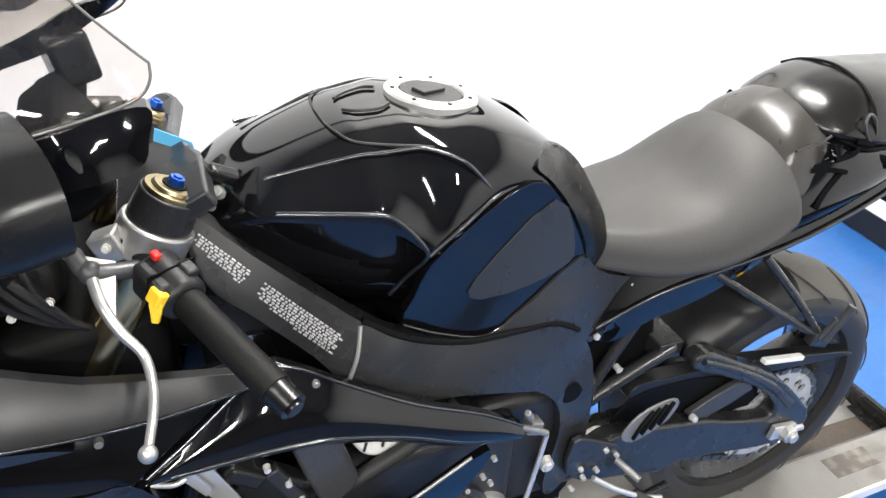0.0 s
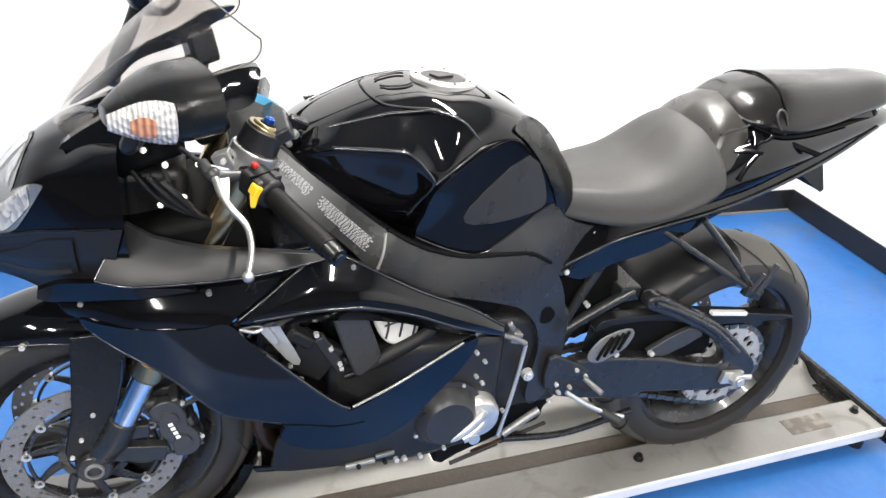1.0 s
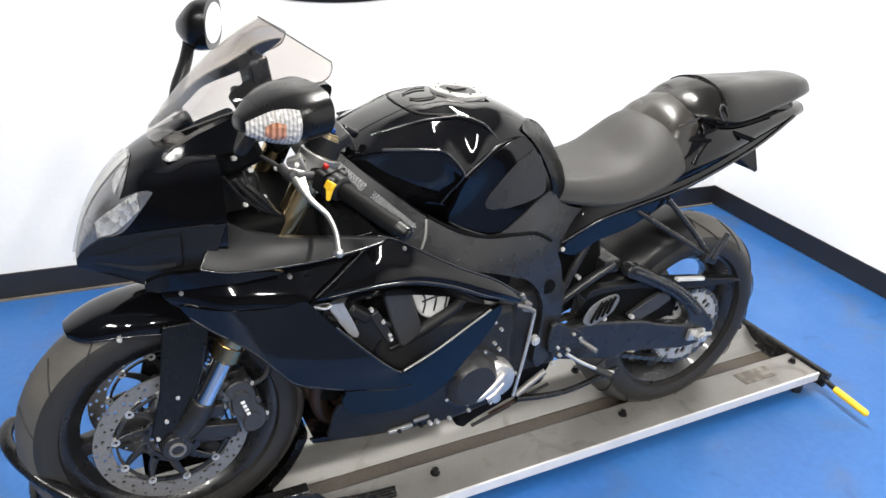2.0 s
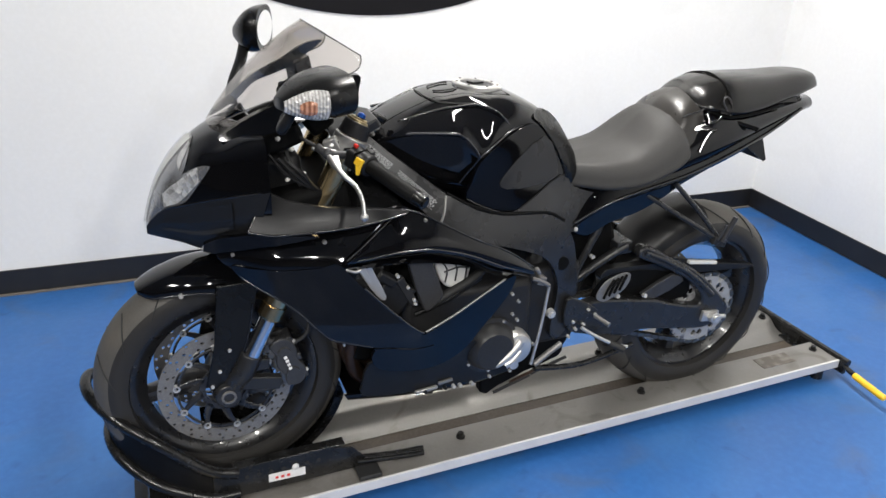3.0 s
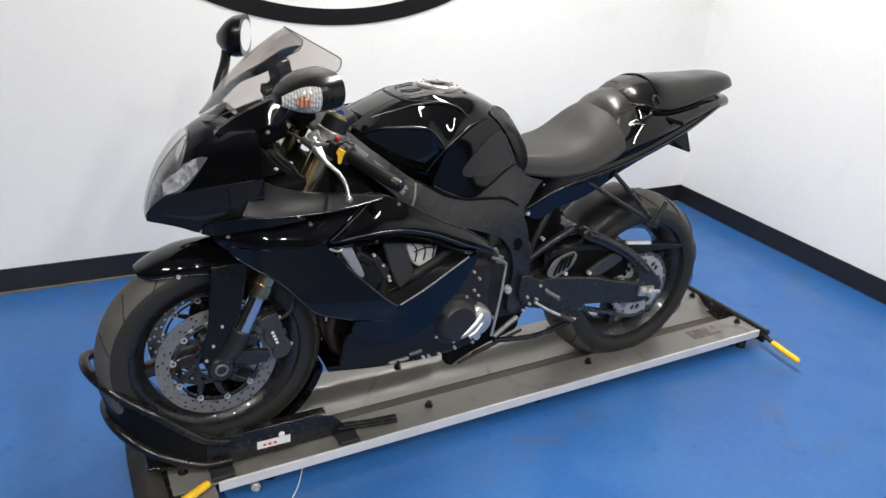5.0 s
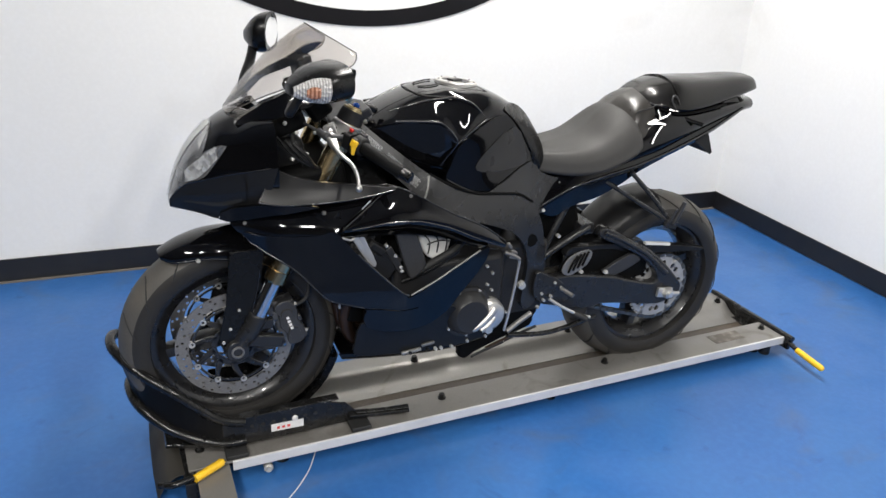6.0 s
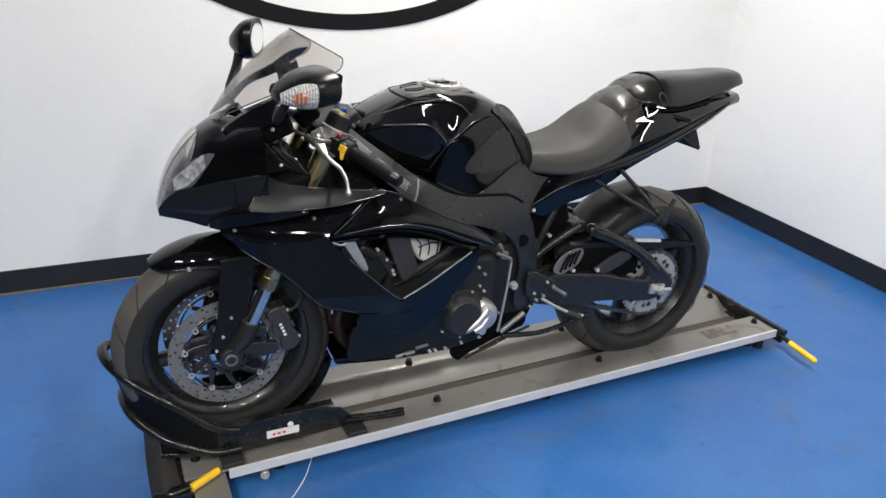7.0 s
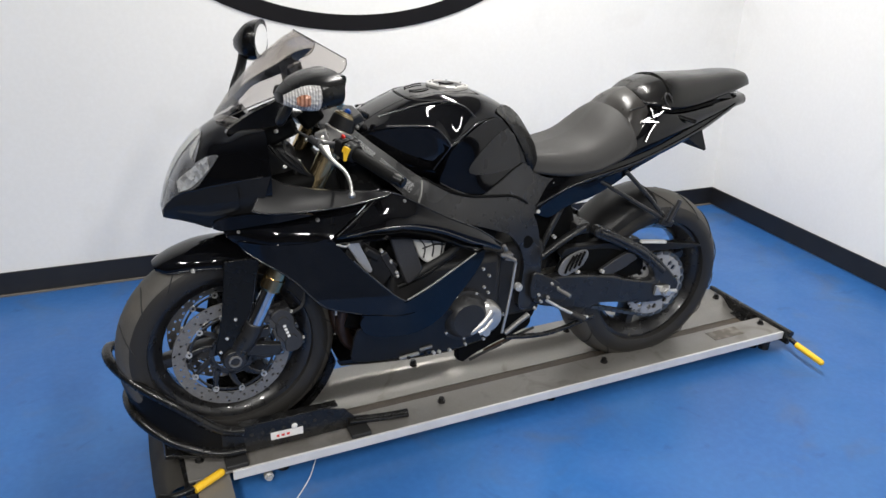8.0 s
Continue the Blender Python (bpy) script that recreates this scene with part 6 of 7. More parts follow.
part("shift_peg", bm, M_RUBBER, bike)
for p in ((0.95, 0.395), (0.925, 0.385), (0.905, 0.365), (0.96, 0.44), (0.985, 0.42), (0.915, 0.41)):
    bolt("bolt", (p[0], -0.148, p[1]), (0, -1, 0), 0.0065, bike)

# ---- swingarm ----
bm = B()
for s in (-1, 1):
    y = s * 0.122
    pts = [(0.90, 0.40), (0.955, 0.450), (1.02, 0.455), (1.19, 0.424), (1.24, 0.406), (1.352, 0.376), (1.368, 0.394), (1.350, 0.424), (1.310, 0.462), (1.260, 0.494), (1.182, 0.536), (1.112, 0.570), (1.118, 0.598), (1.150, 0.594),
           (1.215, 0.558), (1.321, 0.499), (1.390, 0.443), (1.449, 0.385), (1.478, 0.347), (1.462, 0.310), (1.387, 0.291), (1.284, 0.309), (1.152, 0.332), (1.112, 0.318), (1.05, 0.335), (0.93, 0.365)]
    plate(bm, pts, y - 0.018, 0.036, 2)
sw = part("swingarm", bm, M_SATIN, bike, "satin black aluminium swingarm with arched brace", bevel=0.007)
for s in (-1, 1):
    bm = tube(B(), [(1.13, s * 0.1395, 0.583), (1.21, s * 0.1395, 0.545), (1.312, s * 0.1395, 0.483), (1.40, s * 0.1395, 0.405)], (0.0060, 0.0100), seg=10)
    part("swingarm_brace", bm, M_SATIN, sw)
bm = tube(B(), [(0.93, -0.09, 0.500), (1.02, -0.095, 0.555), (1.10, -0.095, 0.592)], 0.0125, seg=12)
tube(bm, [(0.93, 0.09, 0.500), (1.02, 0.095, 0.555), (1.10, 0.095, 0.592)], 0.0125, seg=12)
box(bm, (1.09, 0, 0.585), (0.05, 0.20, 0.035))
part("swingarm_bridge", bm, M_SATIN, sw, bevel=0.003)
bm = B()
box(bm, (1.40, -0.147, 0.337), (0.060, 0.012, 0.034), pose(0, 0, 0, 0, 8, 0))
cone(bm, (RX, -0.15, RZ), (RX, -0.168, RZ), 0.020, 0.018, seg=6)
cone(bm, (RX, -0.165, RZ), (RX, -0.176, RZ), 0.011, seg=16)
cone(bm, (1.43, -0.14, 0.325), (1.47, -0.14, 0.318), 0.008, seg=8)
part("chain_adjuster", bm, M_ALU, sw, "bare axle nut and chain adjuster", bevel=0.002)
for x, z in ((1.055, 0.462), (1.15, 0.447)):
    bolt("bolt", (x, -0.142, z), (0, -1, 0.2), 0.009, sw)
# chain guard and hugger
bm = B()
plate(bm, [(1.02, 0.50), (1.10, 0.50), (1.30, 0.475), (1.55, 0.455), (1.57, 0.462), (1.46, 0.485), (1.25, 0.52), (1.10, 0.53), (1.03, 0.53)], -0.108, 0.03, 3)
part("chain_guard", bm, M_PLASTIC, sw, "black plastic chain guard", bevel=0.003)
rows = []
for deg, ye in ((150, 0.085), (130, 0.098), (112, 0.100), (96, 0.095)):
    a = radians(deg)
    rows.append((RX + 0.335 * math.cos(a), RZ + 0.335 * math.sin(a), RX + 0.28 * math.cos(a), ye, RZ + 0.28 * math.sin(a), 2.5))
part("rear_hugger", bow(rows, n=8, thick=0.004), M_PLASTIC, sw, "black plastic rear hugger")

# black sheet added behind the swingarm windows, standing for the dark inside them
bm = B()
plate(bm, [(0.985, 0.44), (1.02, 0.505), (1.10, 0.515), (1.20, 0.505), (1.30, 0.470), (1.335, 0.44), (1.325, 0.395), (1.20, 0.40), (1.05, 0.41)], -0.1105, 0.004, 2)
part("chain_side_plate", bm, M_DARK, sw, "black sheet added to darken the swingarm windows", bevel=0.001)
bm = B()
plate(bm, [(1.150, 0.440), (1.163, 0.450), (1.252, 0.490), (1.296, 0.462), (1.200, 0.420), (1.170, 0.424)], -0.128, 0.014, 2)
part("swingarm_web", bm, M_COVER, sw, "grey cast web across the swingarm window", bevel=0.003)
bm = box(B(), (1.362, -0.116, 0.508), (0.105, 0.014, 0.010), pose(0, 0, 0, 0, 9, 0))
part("guard_edge", bm, M_DUCT, sw, "pale strip along the chain guard", bevel=0.002)

# sprocket, chain, rear disc
bm = drilled_ring(B(), (RX, 0, RZ), 0.062, 0.110, -0.103, 0.006, 24, 1, 0.011)
n = 43
for i in range(n):
    a = 2 * math.pi * i / n
    box(bm, (RX + 0.113 * math.cos(a), -0.100, RZ + 0.113 * math.sin(a)), (0.008, 0.006, 0.006), pose(0, 0, 0, 0, -math.degrees(a), 0))
lathe(bm, [(0.045, -0.103), (0.062, -0.103), (0.062, -0.097), (0.045, -0.097)], (RX, 0, RZ), 40)
part("rear_sprocket", bm, M_SPROCKET, rw_, "pale aluminium rear sprocket")
FSP = Vector((0.895, 0, 0.425))
r1, r2 = 0.116, 0.036
RC = Vector((RX, 0, RZ))
d = (FSP - RC)
base = math.atan2(d.z, d.x)
off = math.acos((r1 - r2) / d.length)
a0, a1 = base + off, base - off
p_low, q_low = RC + r1 * Vector((math.cos(a0), 0, math.sin(a0))), FSP + r2 * Vector((math.cos(a0), 0, math.sin(a0)))
p_up, q_up = RC + r1 * Vector((math.cos(a1), 0, math.sin(a1))), FSP + r2 * Vector((math.cos(a1), 0, math.sin(a1)))
pts = []
steps = 36
for i in range(steps):
    pts.append(p_low.lerp(q_low, i / steps))
for i in range(8):
    t = a0 - (a0 - a1) * i / 8
    pts.append(FSP + r2 * Vector((math.cos(t), 0, math.sin(t))))
for i in range(steps):
    pts.append(q_up.lerp(p_up, i / steps))
for i in range(26):
    t = a1 - (2 * math.pi - (a0 - a1)) * i / 26
    pts.append(RC + r1 * Vector((math.cos(t), 0, math.sin(t))))
bm = B()
for i, p in enumerate(pts):
    q = pts[(i + 1) % len(pts)]
    m = (p + q) / 2
    ang = math.degrees(math.atan2(q.z - p.z, q.x - p.x))
    w = 0.018 if i % 2 else 0.013
    for s in (-1, 1):
        box(bm, (m.x, -0.095 + s * w / 2, m.z), ((q - p).length * 1.12, 0.0022, 0.012), pose(0, 0, 0, 0, -ang, 0))
    box(bm, (m.x, -0.095, m.z), (0.008, 0.012, 0.008), pose(0, 0, 0, 0, -ang, 0))
tagged(part("drive_chain", bm, M_CHAIN, bike, "oily steel drive chain", smooth=0), kind="stuff")
part("brake_disc", drilled_ring(B(), (RX, 0, RZ), 0.075, 0.11, 0.09, 0.005, 24, 2), M_STEEL, rw_, "drilled rear brake disc")

# shock, subframe, passenger pegs
bm = B()
tube(bm, [(0.98, 0, 0.40), (1.02, 0, 0.66)], 0.028, seg=18, smooth=False)
for k in range(8):
    lathe(bm, [(0.030, -0.0001), (0.038, -0.004), (0.038, 0.004)], (0.99 + 0.003 * k, 0, 0.43 + 0.022 * k), 8)
part("shock_absorber", bm, M_RUBBER, bike)
for s in (-1, 1):
    bm = tube(B(), [(0.90, s * 0.085, 0.68), (1.05, s * 0.085, 0.715), (1.25, s * 0.08, 0.79), (1.55, s * 0.06, 0.90)], 0.013, seg=10)
    tube(bm, [(0.935, s * 0.09, 0.515), (0.975, s * 0.088, 0.60), (1.03, s * 0.085, 0.70)], 0.011, seg=10)
    part("subframe_rail", bm, M_SATIN, bike)
    bm = tube(B(), [(1.13, s * 0.105, 0.740), (1.24, s * 0.138, 0.672), (1.358, s * 0.166, 0.600)], 0.0068, seg=12)
    tube(bm, [(1.215, s * 0.118, 0.765), (1.295, s * 0.143, 0.680), (1.360, s * 0.166, 0.600)], 0.0072, seg=12)
    box(bm, (1.358, s * 0.165, 0.596), (0.048, 0.018, 0.024), pose(0, 0, 0, 0, 20, 0))
    pb = part("passenger_peg_bracket", bm, M_SATIN, bike, "black forked passenger peg bracket", bevel=0.002)
    bm = tube(B(), [(1.362, s * 0.174, 0.598), (1.376, s * 0.178, 0.635), (1.388, s * 0.182, 0.672)], 0.0075, seg=12)
    tube(bm, [(1.346, s * 0.174, 0.606), (1.362, s * 0.180, 0.650)], 0.0045, seg=8, smooth=False)
    part("passenger_peg", bm, M_COVER, pb, "folded grey passenger peg")
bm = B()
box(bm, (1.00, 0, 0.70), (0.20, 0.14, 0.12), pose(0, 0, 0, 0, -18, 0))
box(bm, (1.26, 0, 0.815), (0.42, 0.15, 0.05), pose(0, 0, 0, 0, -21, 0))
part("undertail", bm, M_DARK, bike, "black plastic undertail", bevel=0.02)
# added block that keeps the gap ahead of the rear wheel dark
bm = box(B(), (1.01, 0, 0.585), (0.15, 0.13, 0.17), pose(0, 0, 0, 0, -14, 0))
part("battery_box", bm, M_DARK, bike, "black box added to fill the gap ahead of the rear wheel", bevel=0.015)


# ---- the motorcycle: lamps, screen, bars, mirrors ----
# smoked screen: slices from foot to top
SCREEN = [(0.024, 0.996, 0.044, 0.055, 1.008, 2.0), (0.060, 1.046, 0.108, 0.103, 1.046, 1.9), (0.100, 1.093, 0.182, 0.134, 1.077, 1.8), (0.150, 1.143, 0.252, 0.148, 1.099, 1.6), (0.197, 1.181, 0.306, 0.150, 1.117, 1.3), (0.222, 1.196, 0.322, 0.149, 1.133, 1.2), (0.235, 1.203, 0.324, 0.144, 1.149, 1.1)]
scr = part("windscreen", bow(SCREEN, n=14, thick=0.003, rows=6), M_SCREEN, bike, "smoked clear windscreen", smooth=60)

rim_pts = [(r[2], r[3], r[4]) for r in SCREEN]
for sd in (-1, 1):
    part("screen_rim", tube(B(), [(x, sd * y, z) for x, y, z in rim_pts], 0.0014, seg=8, n=4), M_RIMTINT, scr, "dark smoked screen edge", smooth=80)
    us = [i / 10 for i in range(11)]
    top = []
    xc, zc, xe, ye, ze, pw = SCREEN[-1]
    for u in us:
        k = math.sin(u * math.pi / 2)
        f = 1 - max(0.0, 1 - k ** pw) ** (1 / pw)
        top.append((xc + (xe - xc) * f, sd * ye * k, zc + (ze - zc) * f))
    part("screen_rim", tube(B(), top, 0.0014, seg=8, n=1), M_RIMTINT, scr, "dark smoked screen edge", smooth=80)

# mirrors with indicator
def mirror(s):
    """A mirror on its stalk; s the side."""
    c = Vector((0.188, s * 0.300, 1.116)) if s < 0 else Vector((0.163, 0.294, 1.146))
    turn = pose(0, 0, 0, 0, 0, 18 if s < 0 else -25).to_3x3()

    def skin(t, a, out=0.0):
        k = math.sin(min(1, 0.18 + t * 1.1) * math.pi / 2)
        hw, hh = 0.074 * k + out, (0.041 if s < 0 else 0.054) * k + out
        ca, sa = math.cos(a), math.sin(a)
        return c + turn @ Vector(((-0.070 + 0.118 * t if s < 0 else -0.026 + 0.074 * t) - out, hw * math.copysign(abs(ca) ** 0.75, ca), -0.010 * (1 - t) + hh * math.copysign(abs(sa) ** 0.8, sa)))

    bm = B()
    rings = [[bm.verts.new(skin(i / 10, 2 * math.pi * j / 32)) for j in range(32)] for i in range(11)]
    for a, b in zip(rings, rings[1:]):
        for j in range(32):
            bm.faces.new((a[j], a[(j + 1) % 32], b[(j + 1) % 32], b[j]))
    bm.faces.new(rings[0][::-1])
    bm.faces.new(rings[-1])
    mir = part("mirror", bm, M_MIRRORBACK, bike, "black mirror housing with clear indicator", smooth=50)
    bm = B()
    bm.faces.new([bm.verts.new(c + turn @ Vector((0.0490, 0.069 * math.cos(a), 0.041 * math.sin(a)))) for a in [2 * math.pi * j / 32 for j in range(32)]])
    part("mirror_glass", bm, M_MIRROR, mir, "bright mirror glass")
    if s < 0:
        bm = tube(B(), [c + turn @ Vector((-0.01, 0.05, -0.035)), c + turn @ Vector((-0.03, 0.07, -0.08)), (0.165, -0.155, 1.035)], (0.010, 0.012), seg=12)
    else:
        bm = tube(B(), [(0.159, 0.290, 1.139), (0.159, 0.290, 1.119), (0.139, 0.245, 1.075), (0.111, 0.200, 1.030), (0.099, 0.170, 0.995)], (0.0125, 0.0145), seg=14)
    part("mirror_stalk", bm, M_PLASTIC, mir)
    # clear indicator wrapped round the front and outer side
    bm = B()
    lo, hi = (138, 240) if s < 0 else (42, -60)
    rows = [[bm.verts.new(skin(0.0 + 0.54 * i / 8, radians(lo + (hi - lo) * (0.5 + (j / 8 - 0.5) * (0.55 + 0.45 * math.sin(math.pi * (0.15 + 0.75 * i / 8))))), 0.003)) for j in range(9)] for i in range(9)]
    for a, b in zip(rows, rows[1:]):
        for j in range(8):
            bm.faces.new((a[j], a[j + 1], b[j + 1], b[j]))
    bmesh.ops.recalc_face_normals(bm, faces=bm.faces)
    part("indicator_lens", bm, M_RIBLENS, mir, "clear ribbed indicator lens", smooth=60)
    bm = B()
    rows = [[bm.verts.new(skin(0.17 + 0.20 * i / 8, radians(lo + (hi - lo) * (0.5 + (j / 8 - 0.5) * (0.22 + 0.16 * math.sin(math.pi * (0.05 + 0.9 * i / 8))))), 0.0042)) for j in range(9)] for i in range(9)]
    for a, b in zip(rows, rows[1:]):
        for j in range(8):
            bm.faces.new((a[j], a[j + 1], b[j + 1], b[j]))
    part("indicator_bulb", bm, M_AMBERLENS, mir, "amber glow of the bulb in the lens", smooth=60)


mirror(-1)
mirror(1)

# triple clamp, bars
bm = B()
plate_pts = [(-0.055, -0.13), (0.05, -0.135), (0.055, -0.05), (0.03, 0.05), (0.05, 0.135), (-0.055, 0.13), (-0.045, 0.0)]
top = pose(TOP.x - 0.02, 0, 0.962, 0, -28, 0)
lo = [bm.verts.new(top @ Vector((a + 0.02, b, 0))) for a, b in plate_pts]
hi = [bm.verts.new(top @ Vector((a + 0.02, b, 0.022))) for a, b in plate_pts]
bm.faces.new(lo[::-1])
bm.faces.new(hi)
for i in range(7):
    bm.faces.new((lo[i], lo[(i + 1) % 7], hi[(i + 1) % 7], hi[i]))
clamp = part("triple_clamp", bm, M_SATIN, bike, "black top triple clamp", bevel=0.004)
for s in (-1, 1):
    p = TOP + Vector((0, s * 0.107, 0))
    fc = part("fork_cap", cone(B(), p - UP * 0.034, p - UP * 0.001, 0.034, 0.0315, seg=32), M_ENGINE, bike, "black fork cap with olive ring", bevel=0.0015)
    bm = cone(B(), p - UP * 0.002, p + UP * 0.004, 0.0295, 0.0285, seg=32)
    cone(bm, p + UP * 0.004, p + UP * 0.008, 0.0225, 0.0200, seg=32)
    part("cap_ring", bm, M_DARKCAP, fc, bevel=0.0008)
    bm = cone(B(), p + UP * 0.008, p + UP * 0.0095, 0.0125, 0.0125, seg=24)
    part("cap_recess", bm, M_DARK, fc)
    bm = cone(B(), p + UP * 0.008, p + UP * 0.017, 0.0095, 0.0082, seg=6)
    cone(bm, p + UP * 0.017, p + UP * 0.019, 0.0045, seg=12)
    part("adjuster", bm, M_BLUE_ANO, fc, "blue anodised adjuster", bevel=0.0006)
    # clip-on clamp with its pinch lug
    bm = cone(B(), p - UP * 0.074, p - UP * 0.036, 0.0385, seg=32)
    clip = p - UP * 0.055
    box(bm, clip + Vector((-0.040, s * 0.012, 0.004)), (0.030, 0.024, 0.032), pose(0, 0, 0, 0, -24, s * 20))
    cl = part("clip_on_clamp", bm, M_LEVER, fc, "bare aluminium clip-on clamp", bevel=0.003)
    bolt("pinch_bolt", clip + Vector((-0.044, s * 0.025, 0.008)), (-0.3, s * 0.9, 0.3), 0.0065, cl)
    a, b = (Vector((0.300, -0.150, 0.944)), Vector((0.388, -0.312, 0.893))) if s < 0 else (Vector((0.300, 0.150, 0.968)), Vector((0.354, 0.300, 0.938)))
    d = (b - a).normalized()
    bar = part("handlebar", cone(B(), a - d * 0.05, b, 0.011, seg=16), M_STEELBLACK, bike, "black clip-on handlebar")
    bm = cone(B(), a + d * 0.055, b - d * 0.004, 0.0165, 0.0165, seg=24)
    part("grip", bm, M_GRIP, bar, "black rubber grip")
    bm = cone(B(), b - d * 0.006, b + d * 0.020, 0.015, 0.014, seg=20)
    cone(bm, b + d * 0.02, b + d * 0.024, 0.009, seg=16)
    part("bar_end", bm, M_MIRRORBACK, bar, "black bar-end weight")
    # switch housing
    m = Matrix.Translation(a + d * 0.028) @ d.to_track_quat("X", "Z").to_matrix().to_4x4()
    bm = cone(B(), a + d * 0.002, a + d * 0.057, 0.0255, 0.0240, seg=28)
    box(bm, m.translation + Vector((-0.006, 0, 0.002)), (0.046, 0.040, 0.040), m)
    sw_ = part("switch_housing", bm, M_PLASTIC, bar, "black rounded switch housing", bevel=0.006)
    bm = box(B(), m @ Vector((0.002, 0, 0.0)), (0.0016, 0.053, 0.053), m)
    part("housing_seam", bm, M_DARK, sw_, bevel=0.0006)
    if s > 0:
        bm = box(B(), m @ Vector((-0.004, 0, 0.029)), (0.022, 0.012, 0.010), m)
        part("kill_switch", bm, M_RED, sw_, "red rocker switch", bevel=0.003)
    if s < 0:
        bm = B()
        sq = Matrix.Translation((0.300, -0.202, 0.943)) @ d.to_track_quat("X", "Z").to_matrix().to_4x4() @ pose(0, 0, 0, -25, 0, 0)
        box(bm, sq.translation, (0.017, 0.012, 0.016), sq)
        cone(bm, sq @ Vector((0.001, 0.001, -0.004)), sq @ Vector((0.007, 0.006, -0.026)), 0.0098, 0.0052, seg=4)
        part("indicator_switch", bm, M_YELLOW, sw_, "yellow-orange switch", bevel=0.002)
        bm = box(B(), m @ Vector((-0.018, -0.004, 0.027)), (0.010, 0.008, 0.008), m)
        part("kill_switch", bm, M_RED, sw_, "small red switch", bevel=0.002)
        bm = box(B(), m @ Vector((0.008, 0.014, 0.020)), (0.020, 0.014, 0.012), m)
        part("beam_switch", bm, M_ENGINE, sw_, bevel=0.003)
    # lever
    fwd = Vector((-1, 0, 0.05))
    root = a + d * 0.0 + fwd * 0.05
    pts = [Vector((0.245, s * 0.158, 0.953)), Vector((0.251, s * 0.192, 0.939)), Vector((0.264, s * 0.218, 0.922)), Vector((0.281, s * 0.240, 0.905)), Vector((0.283, s * 0.280, 0.889)), Vector((0.273, s * 0.325, 0.875))]
    root = pts[0]
    bm = tube(B(), pts, (0.0062, 0.0042), seg=12)
    blade = [bm.verts.new(Vector(p)) for p in ((0.236, s * 0.140, 0.964), (0.268, s * 0.150, 0.957), (0.262, s * 0.205, 0.932), (0.247, s * 0.190, 0.941))]
    under = [bm.verts.new(v.co - Vector((0, 0, 0.010))) for v in blade]
    bm.faces.new(blade)
    bm.faces.new(under[::-1])
    for k in range(4):
        bm.faces.new((blade[k], under[k], under[(k + 1) % 4], blade[(k + 1) % 4]))
    lv = part("lever", bm, M_LEVER, bar, "polished aluminium lever" if s < 0 else "")
    bm = ball(B(), (0.272, s * 0.329, 0.873), 0.0085)
    part("lever_ball", bm, M_LEVER, lv)
    bm = B()
    tube(bm, [a + fwd * 0.012, root, root - d * 0.03], 0.009, seg=12)
    ball(bm, root, 0.012)
    part("lever_perch", bm, M_COVER, bar, "dark grey lever perch")
    bm = tube(B(), [root - d * 0.03, root - d * 0.09 + fwd * 0.03, (0.20, s * 0.10, 0.86), (0.30, s * 0.10, 0.76)], 0.004, seg=8)
    part("cable", bm, M_RUBBER, bar)

bm = B()
plate(bm, [(0.326, 1.027), (0.364, 1.006), (0.367, 0.991), (0.323, 1.012)], 0.0, 0.0015)
part("key_tag", bm, M_BLUE_TAG, bike, "pale blue key tag")
bm = B()
box(bm, (0.235, 0, 1.02), (0.06, 0.20, 0.085), pose(0, 0, 0, 0, -35, 0))
box(bm, (0.12, 0, 0.96), (0.18, 0.22, 0.05), pose(0, 0, 0, 0, -20, 0))
part("instrument_panel", bm, M_DARK, bike, "black instrument cluster", bevel=0.012)
bm = B()
box(bm, (0.10, 0, 0.86), (0.22, 0.14, 0.14))
part("headlamp_body", bm, M_ENGINE, bike, bevel=0.02)
bm = cone(B(), (0.352, 0.002, 0.962), (0.352, 0.002, 0.990), 0.011, 0.013, seg=20)
part("ignition_lock", bm, M_LEVER, bike, "bare metal ignition lock", bevel=0.001)
bm = box(B(), (0.335, 0, 0.845), (0.105, 0.085, 0.20), pose(0, 0, 0, 0, 24, 0))
part("steering_head", bm, M_DARK, bike, "black cast steering head", bevel=0.02)
# right-hand brake reservoir and master cylinder
bm = box(B(), (0.250, 0.108, 1.078), (0.048, 0.046, 0.060), pose(0, 0, 0, 0, -12, 20))
part("brake_reservoir", bm, M_STEELBLACK, bike, "dark brake fluid reservoir", bevel=0.007)
bm = cone(B(), (0.216, 0.128, 1.010), (0.296, 0.165, 0.992), 0.015, 0.013, seg=18)
cone(bm, (0.213, 0.143, 1.040), (0.225, 0.146, 1.012), 0.009, 0.007, seg=14)
box(bm, (0.250, 0.120, 1.030), (0.020, 0.016, 0.050), pose(0, 0, 0, 0, 10, 20))
mc = part("brake_master_cylinder", bm, M_ENGINE, bike, "black brake master cylinder", bevel=0.003)
for q in ((0.236, 0.118, 1.014), (0.268, 0.134, 1.010), (0.288, 0.142, 1.003), (0.300, 0.130, 1.000)):
    bolt("bolt", q, (0.2, -0.8, 0.5), 0.006, mc)
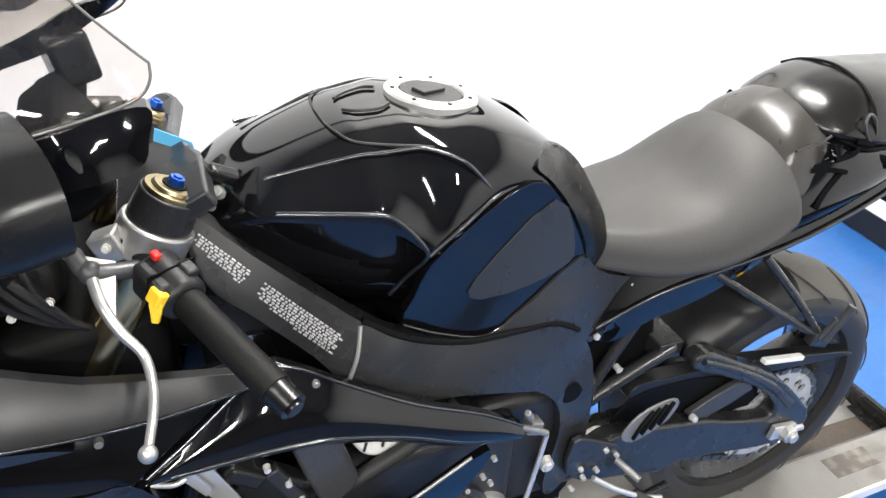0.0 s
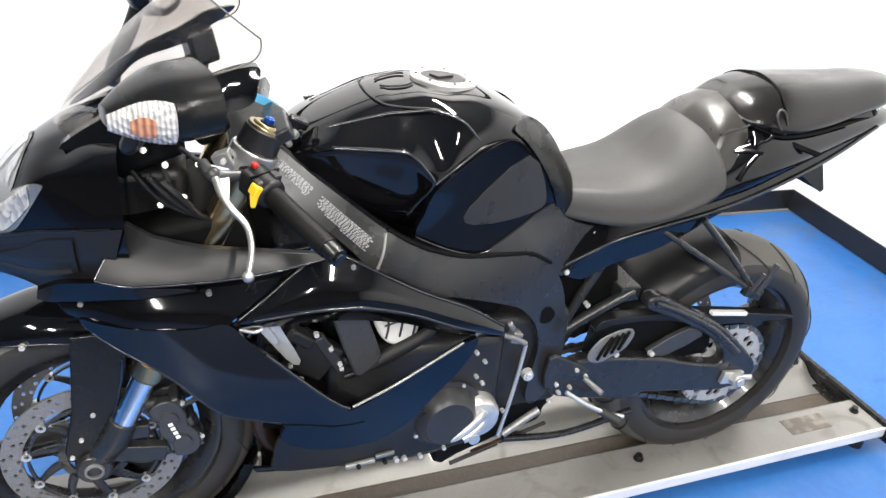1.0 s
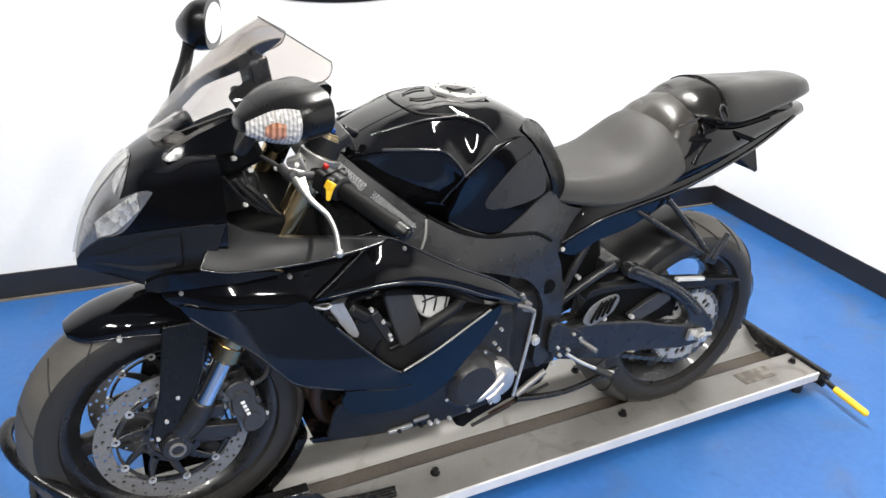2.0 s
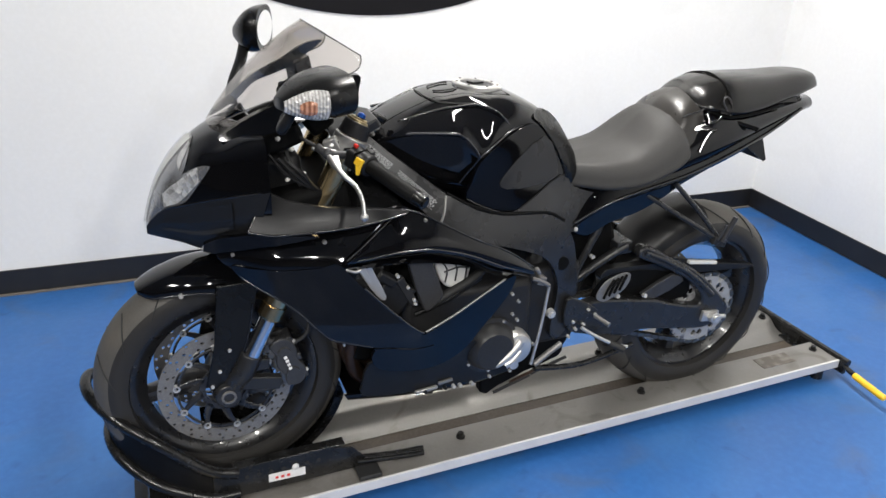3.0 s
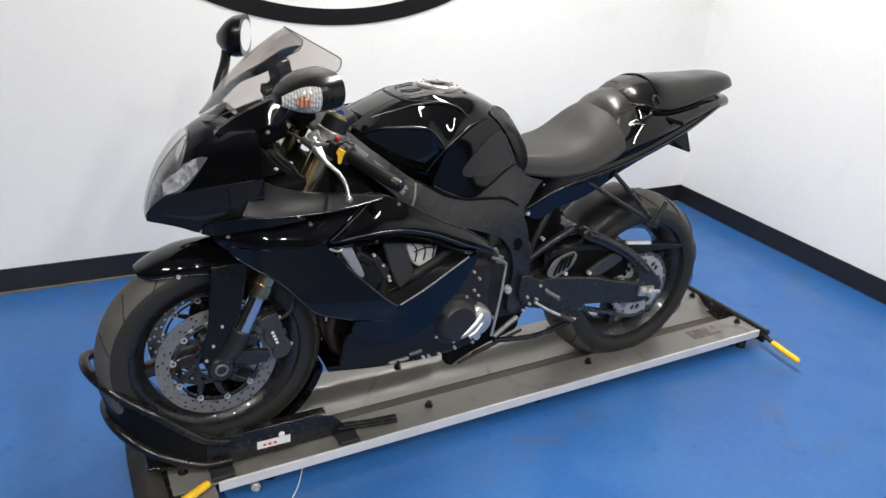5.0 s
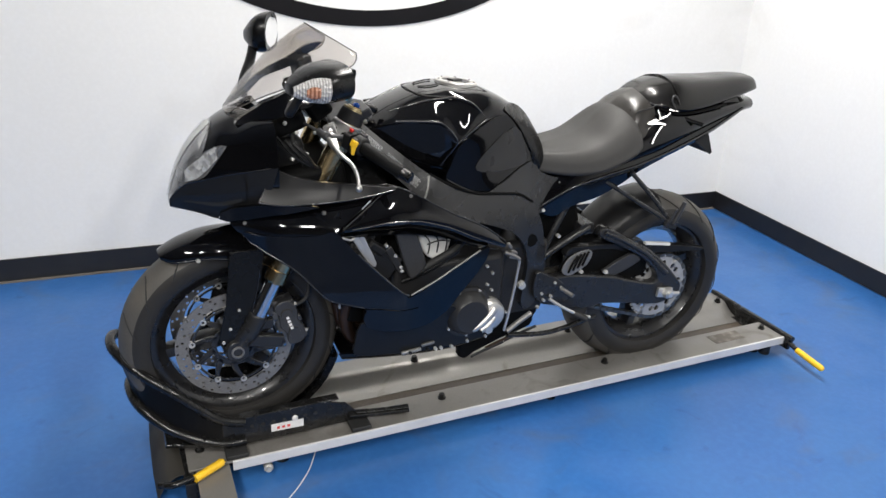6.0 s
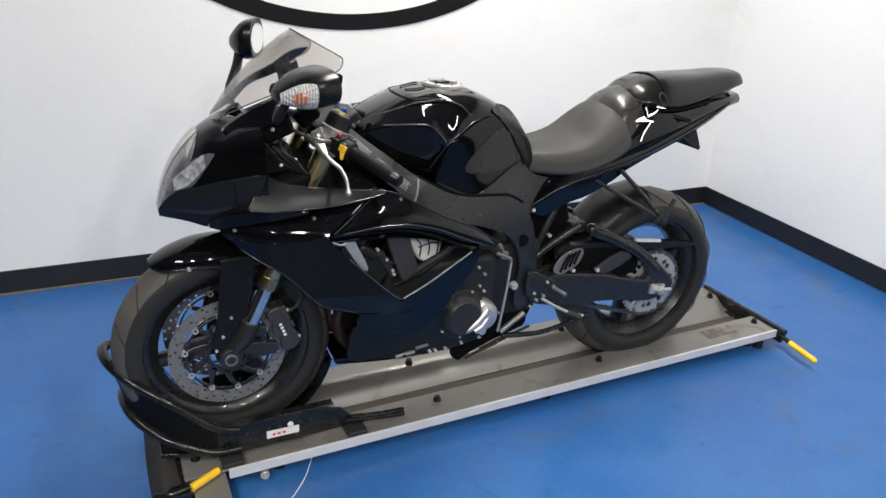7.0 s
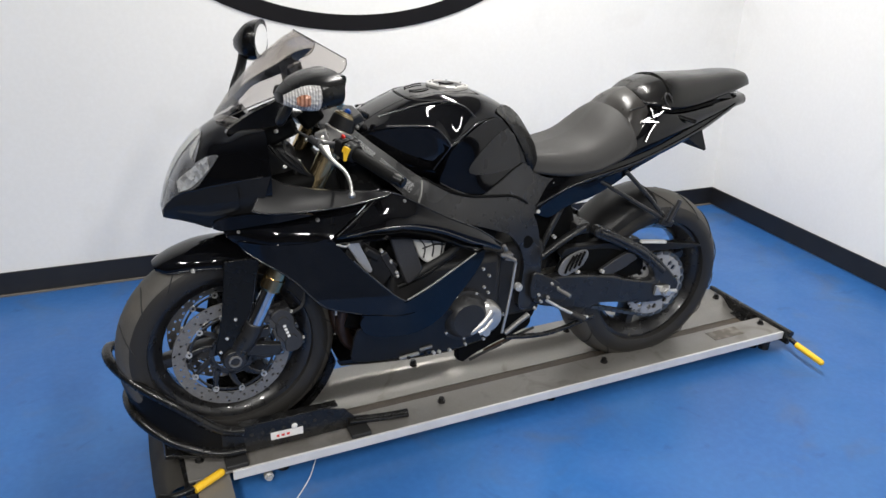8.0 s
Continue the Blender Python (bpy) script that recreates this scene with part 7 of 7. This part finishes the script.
# bracket and bolts in front of the tank
bm = box(B(), (0.386, -0.070, 0.997), (0.034, 0.016, 0.016), pose(0, 0, 0, 20, 25, 0))
tb = part("tank_bracket", bm, M_STEELBLACK, bike, "small black bracket at the front of the tank", bevel=0.004)
bolt("bolt", (0.378, -0.078, 0.981), (-0.3, -0.6, 0.7), 0.009, tb)
bolt("bolt", (0.368, -0.078, 0.966), (-0.3, -0.6, 0.7), 0.007, tb)

# fairing screws
for x, z in ((0.222, 0.772), (0.035, 0.752), (0.448, 0.797)):
    for s in (-1, 1):
        bolt("fairing_screw", (x, s * (np.interp(x, RX_, RW_) - 0.6 * (z - np.interp(x, RX_, RZ_)) + 0.006), z), (0, s, 0.15), 0.0062, bike, M_STEEL)
for s in (-1, 1):
    bolt("cover_screw", (0.965, s * 0.101, 0.752), (0, s, 0.2), 0.007, bike)
    bolt("frame_screw", (0.912, s * 0.112, 0.672), (0, s, 0.2), 0.008, bike)
    bm = cone(B(), (0.985, s * 0.092, 0.575), (0.985, s * 0.104, 0.575), 0.006, seg=12)
    part("bolt", bm, M_BOLT, bike)

# small fasteners and wiring in the gap behind the nose
for x, z in ((0.150, 0.985), (0.178, 0.960), (0.200, 0.905), (0.300, 0.905), (0.165, 0.895), (0.225, 0.958)):
    bolt("bolt", (x, -0.128, z), (0, -1, 0.4), 0.0065, bike)
for k in range(3):
    bm = tube(B(), [(0.13 + 0.02 * k, -0.12, 0.95 - 0.01 * k), (0.17 + 0.015 * k, -0.13, 0.90), (0.23, -0.12, 0.862), (0.30, -0.10, 0.84)], 0.0035 + 0.001 * k, seg=8)
    part("wiring", bm, M_PLASTIC, bike)

# thin pale cord on the floor by the platform
cord = tagged(part("floor_cord", tube(B(), [(0.205, -0.100, 0.004), (0.200, -0.125, 0.003), (0.182, -0.165, 0.003), (0.151, -0.221, 0.003), (0.091, -0.293, 0.003), (0.02, -0.35, 0.003)], 0.0016, seg=6), M_WHITE_LABEL), "thin pale cord lying on the blue floor", "cord")
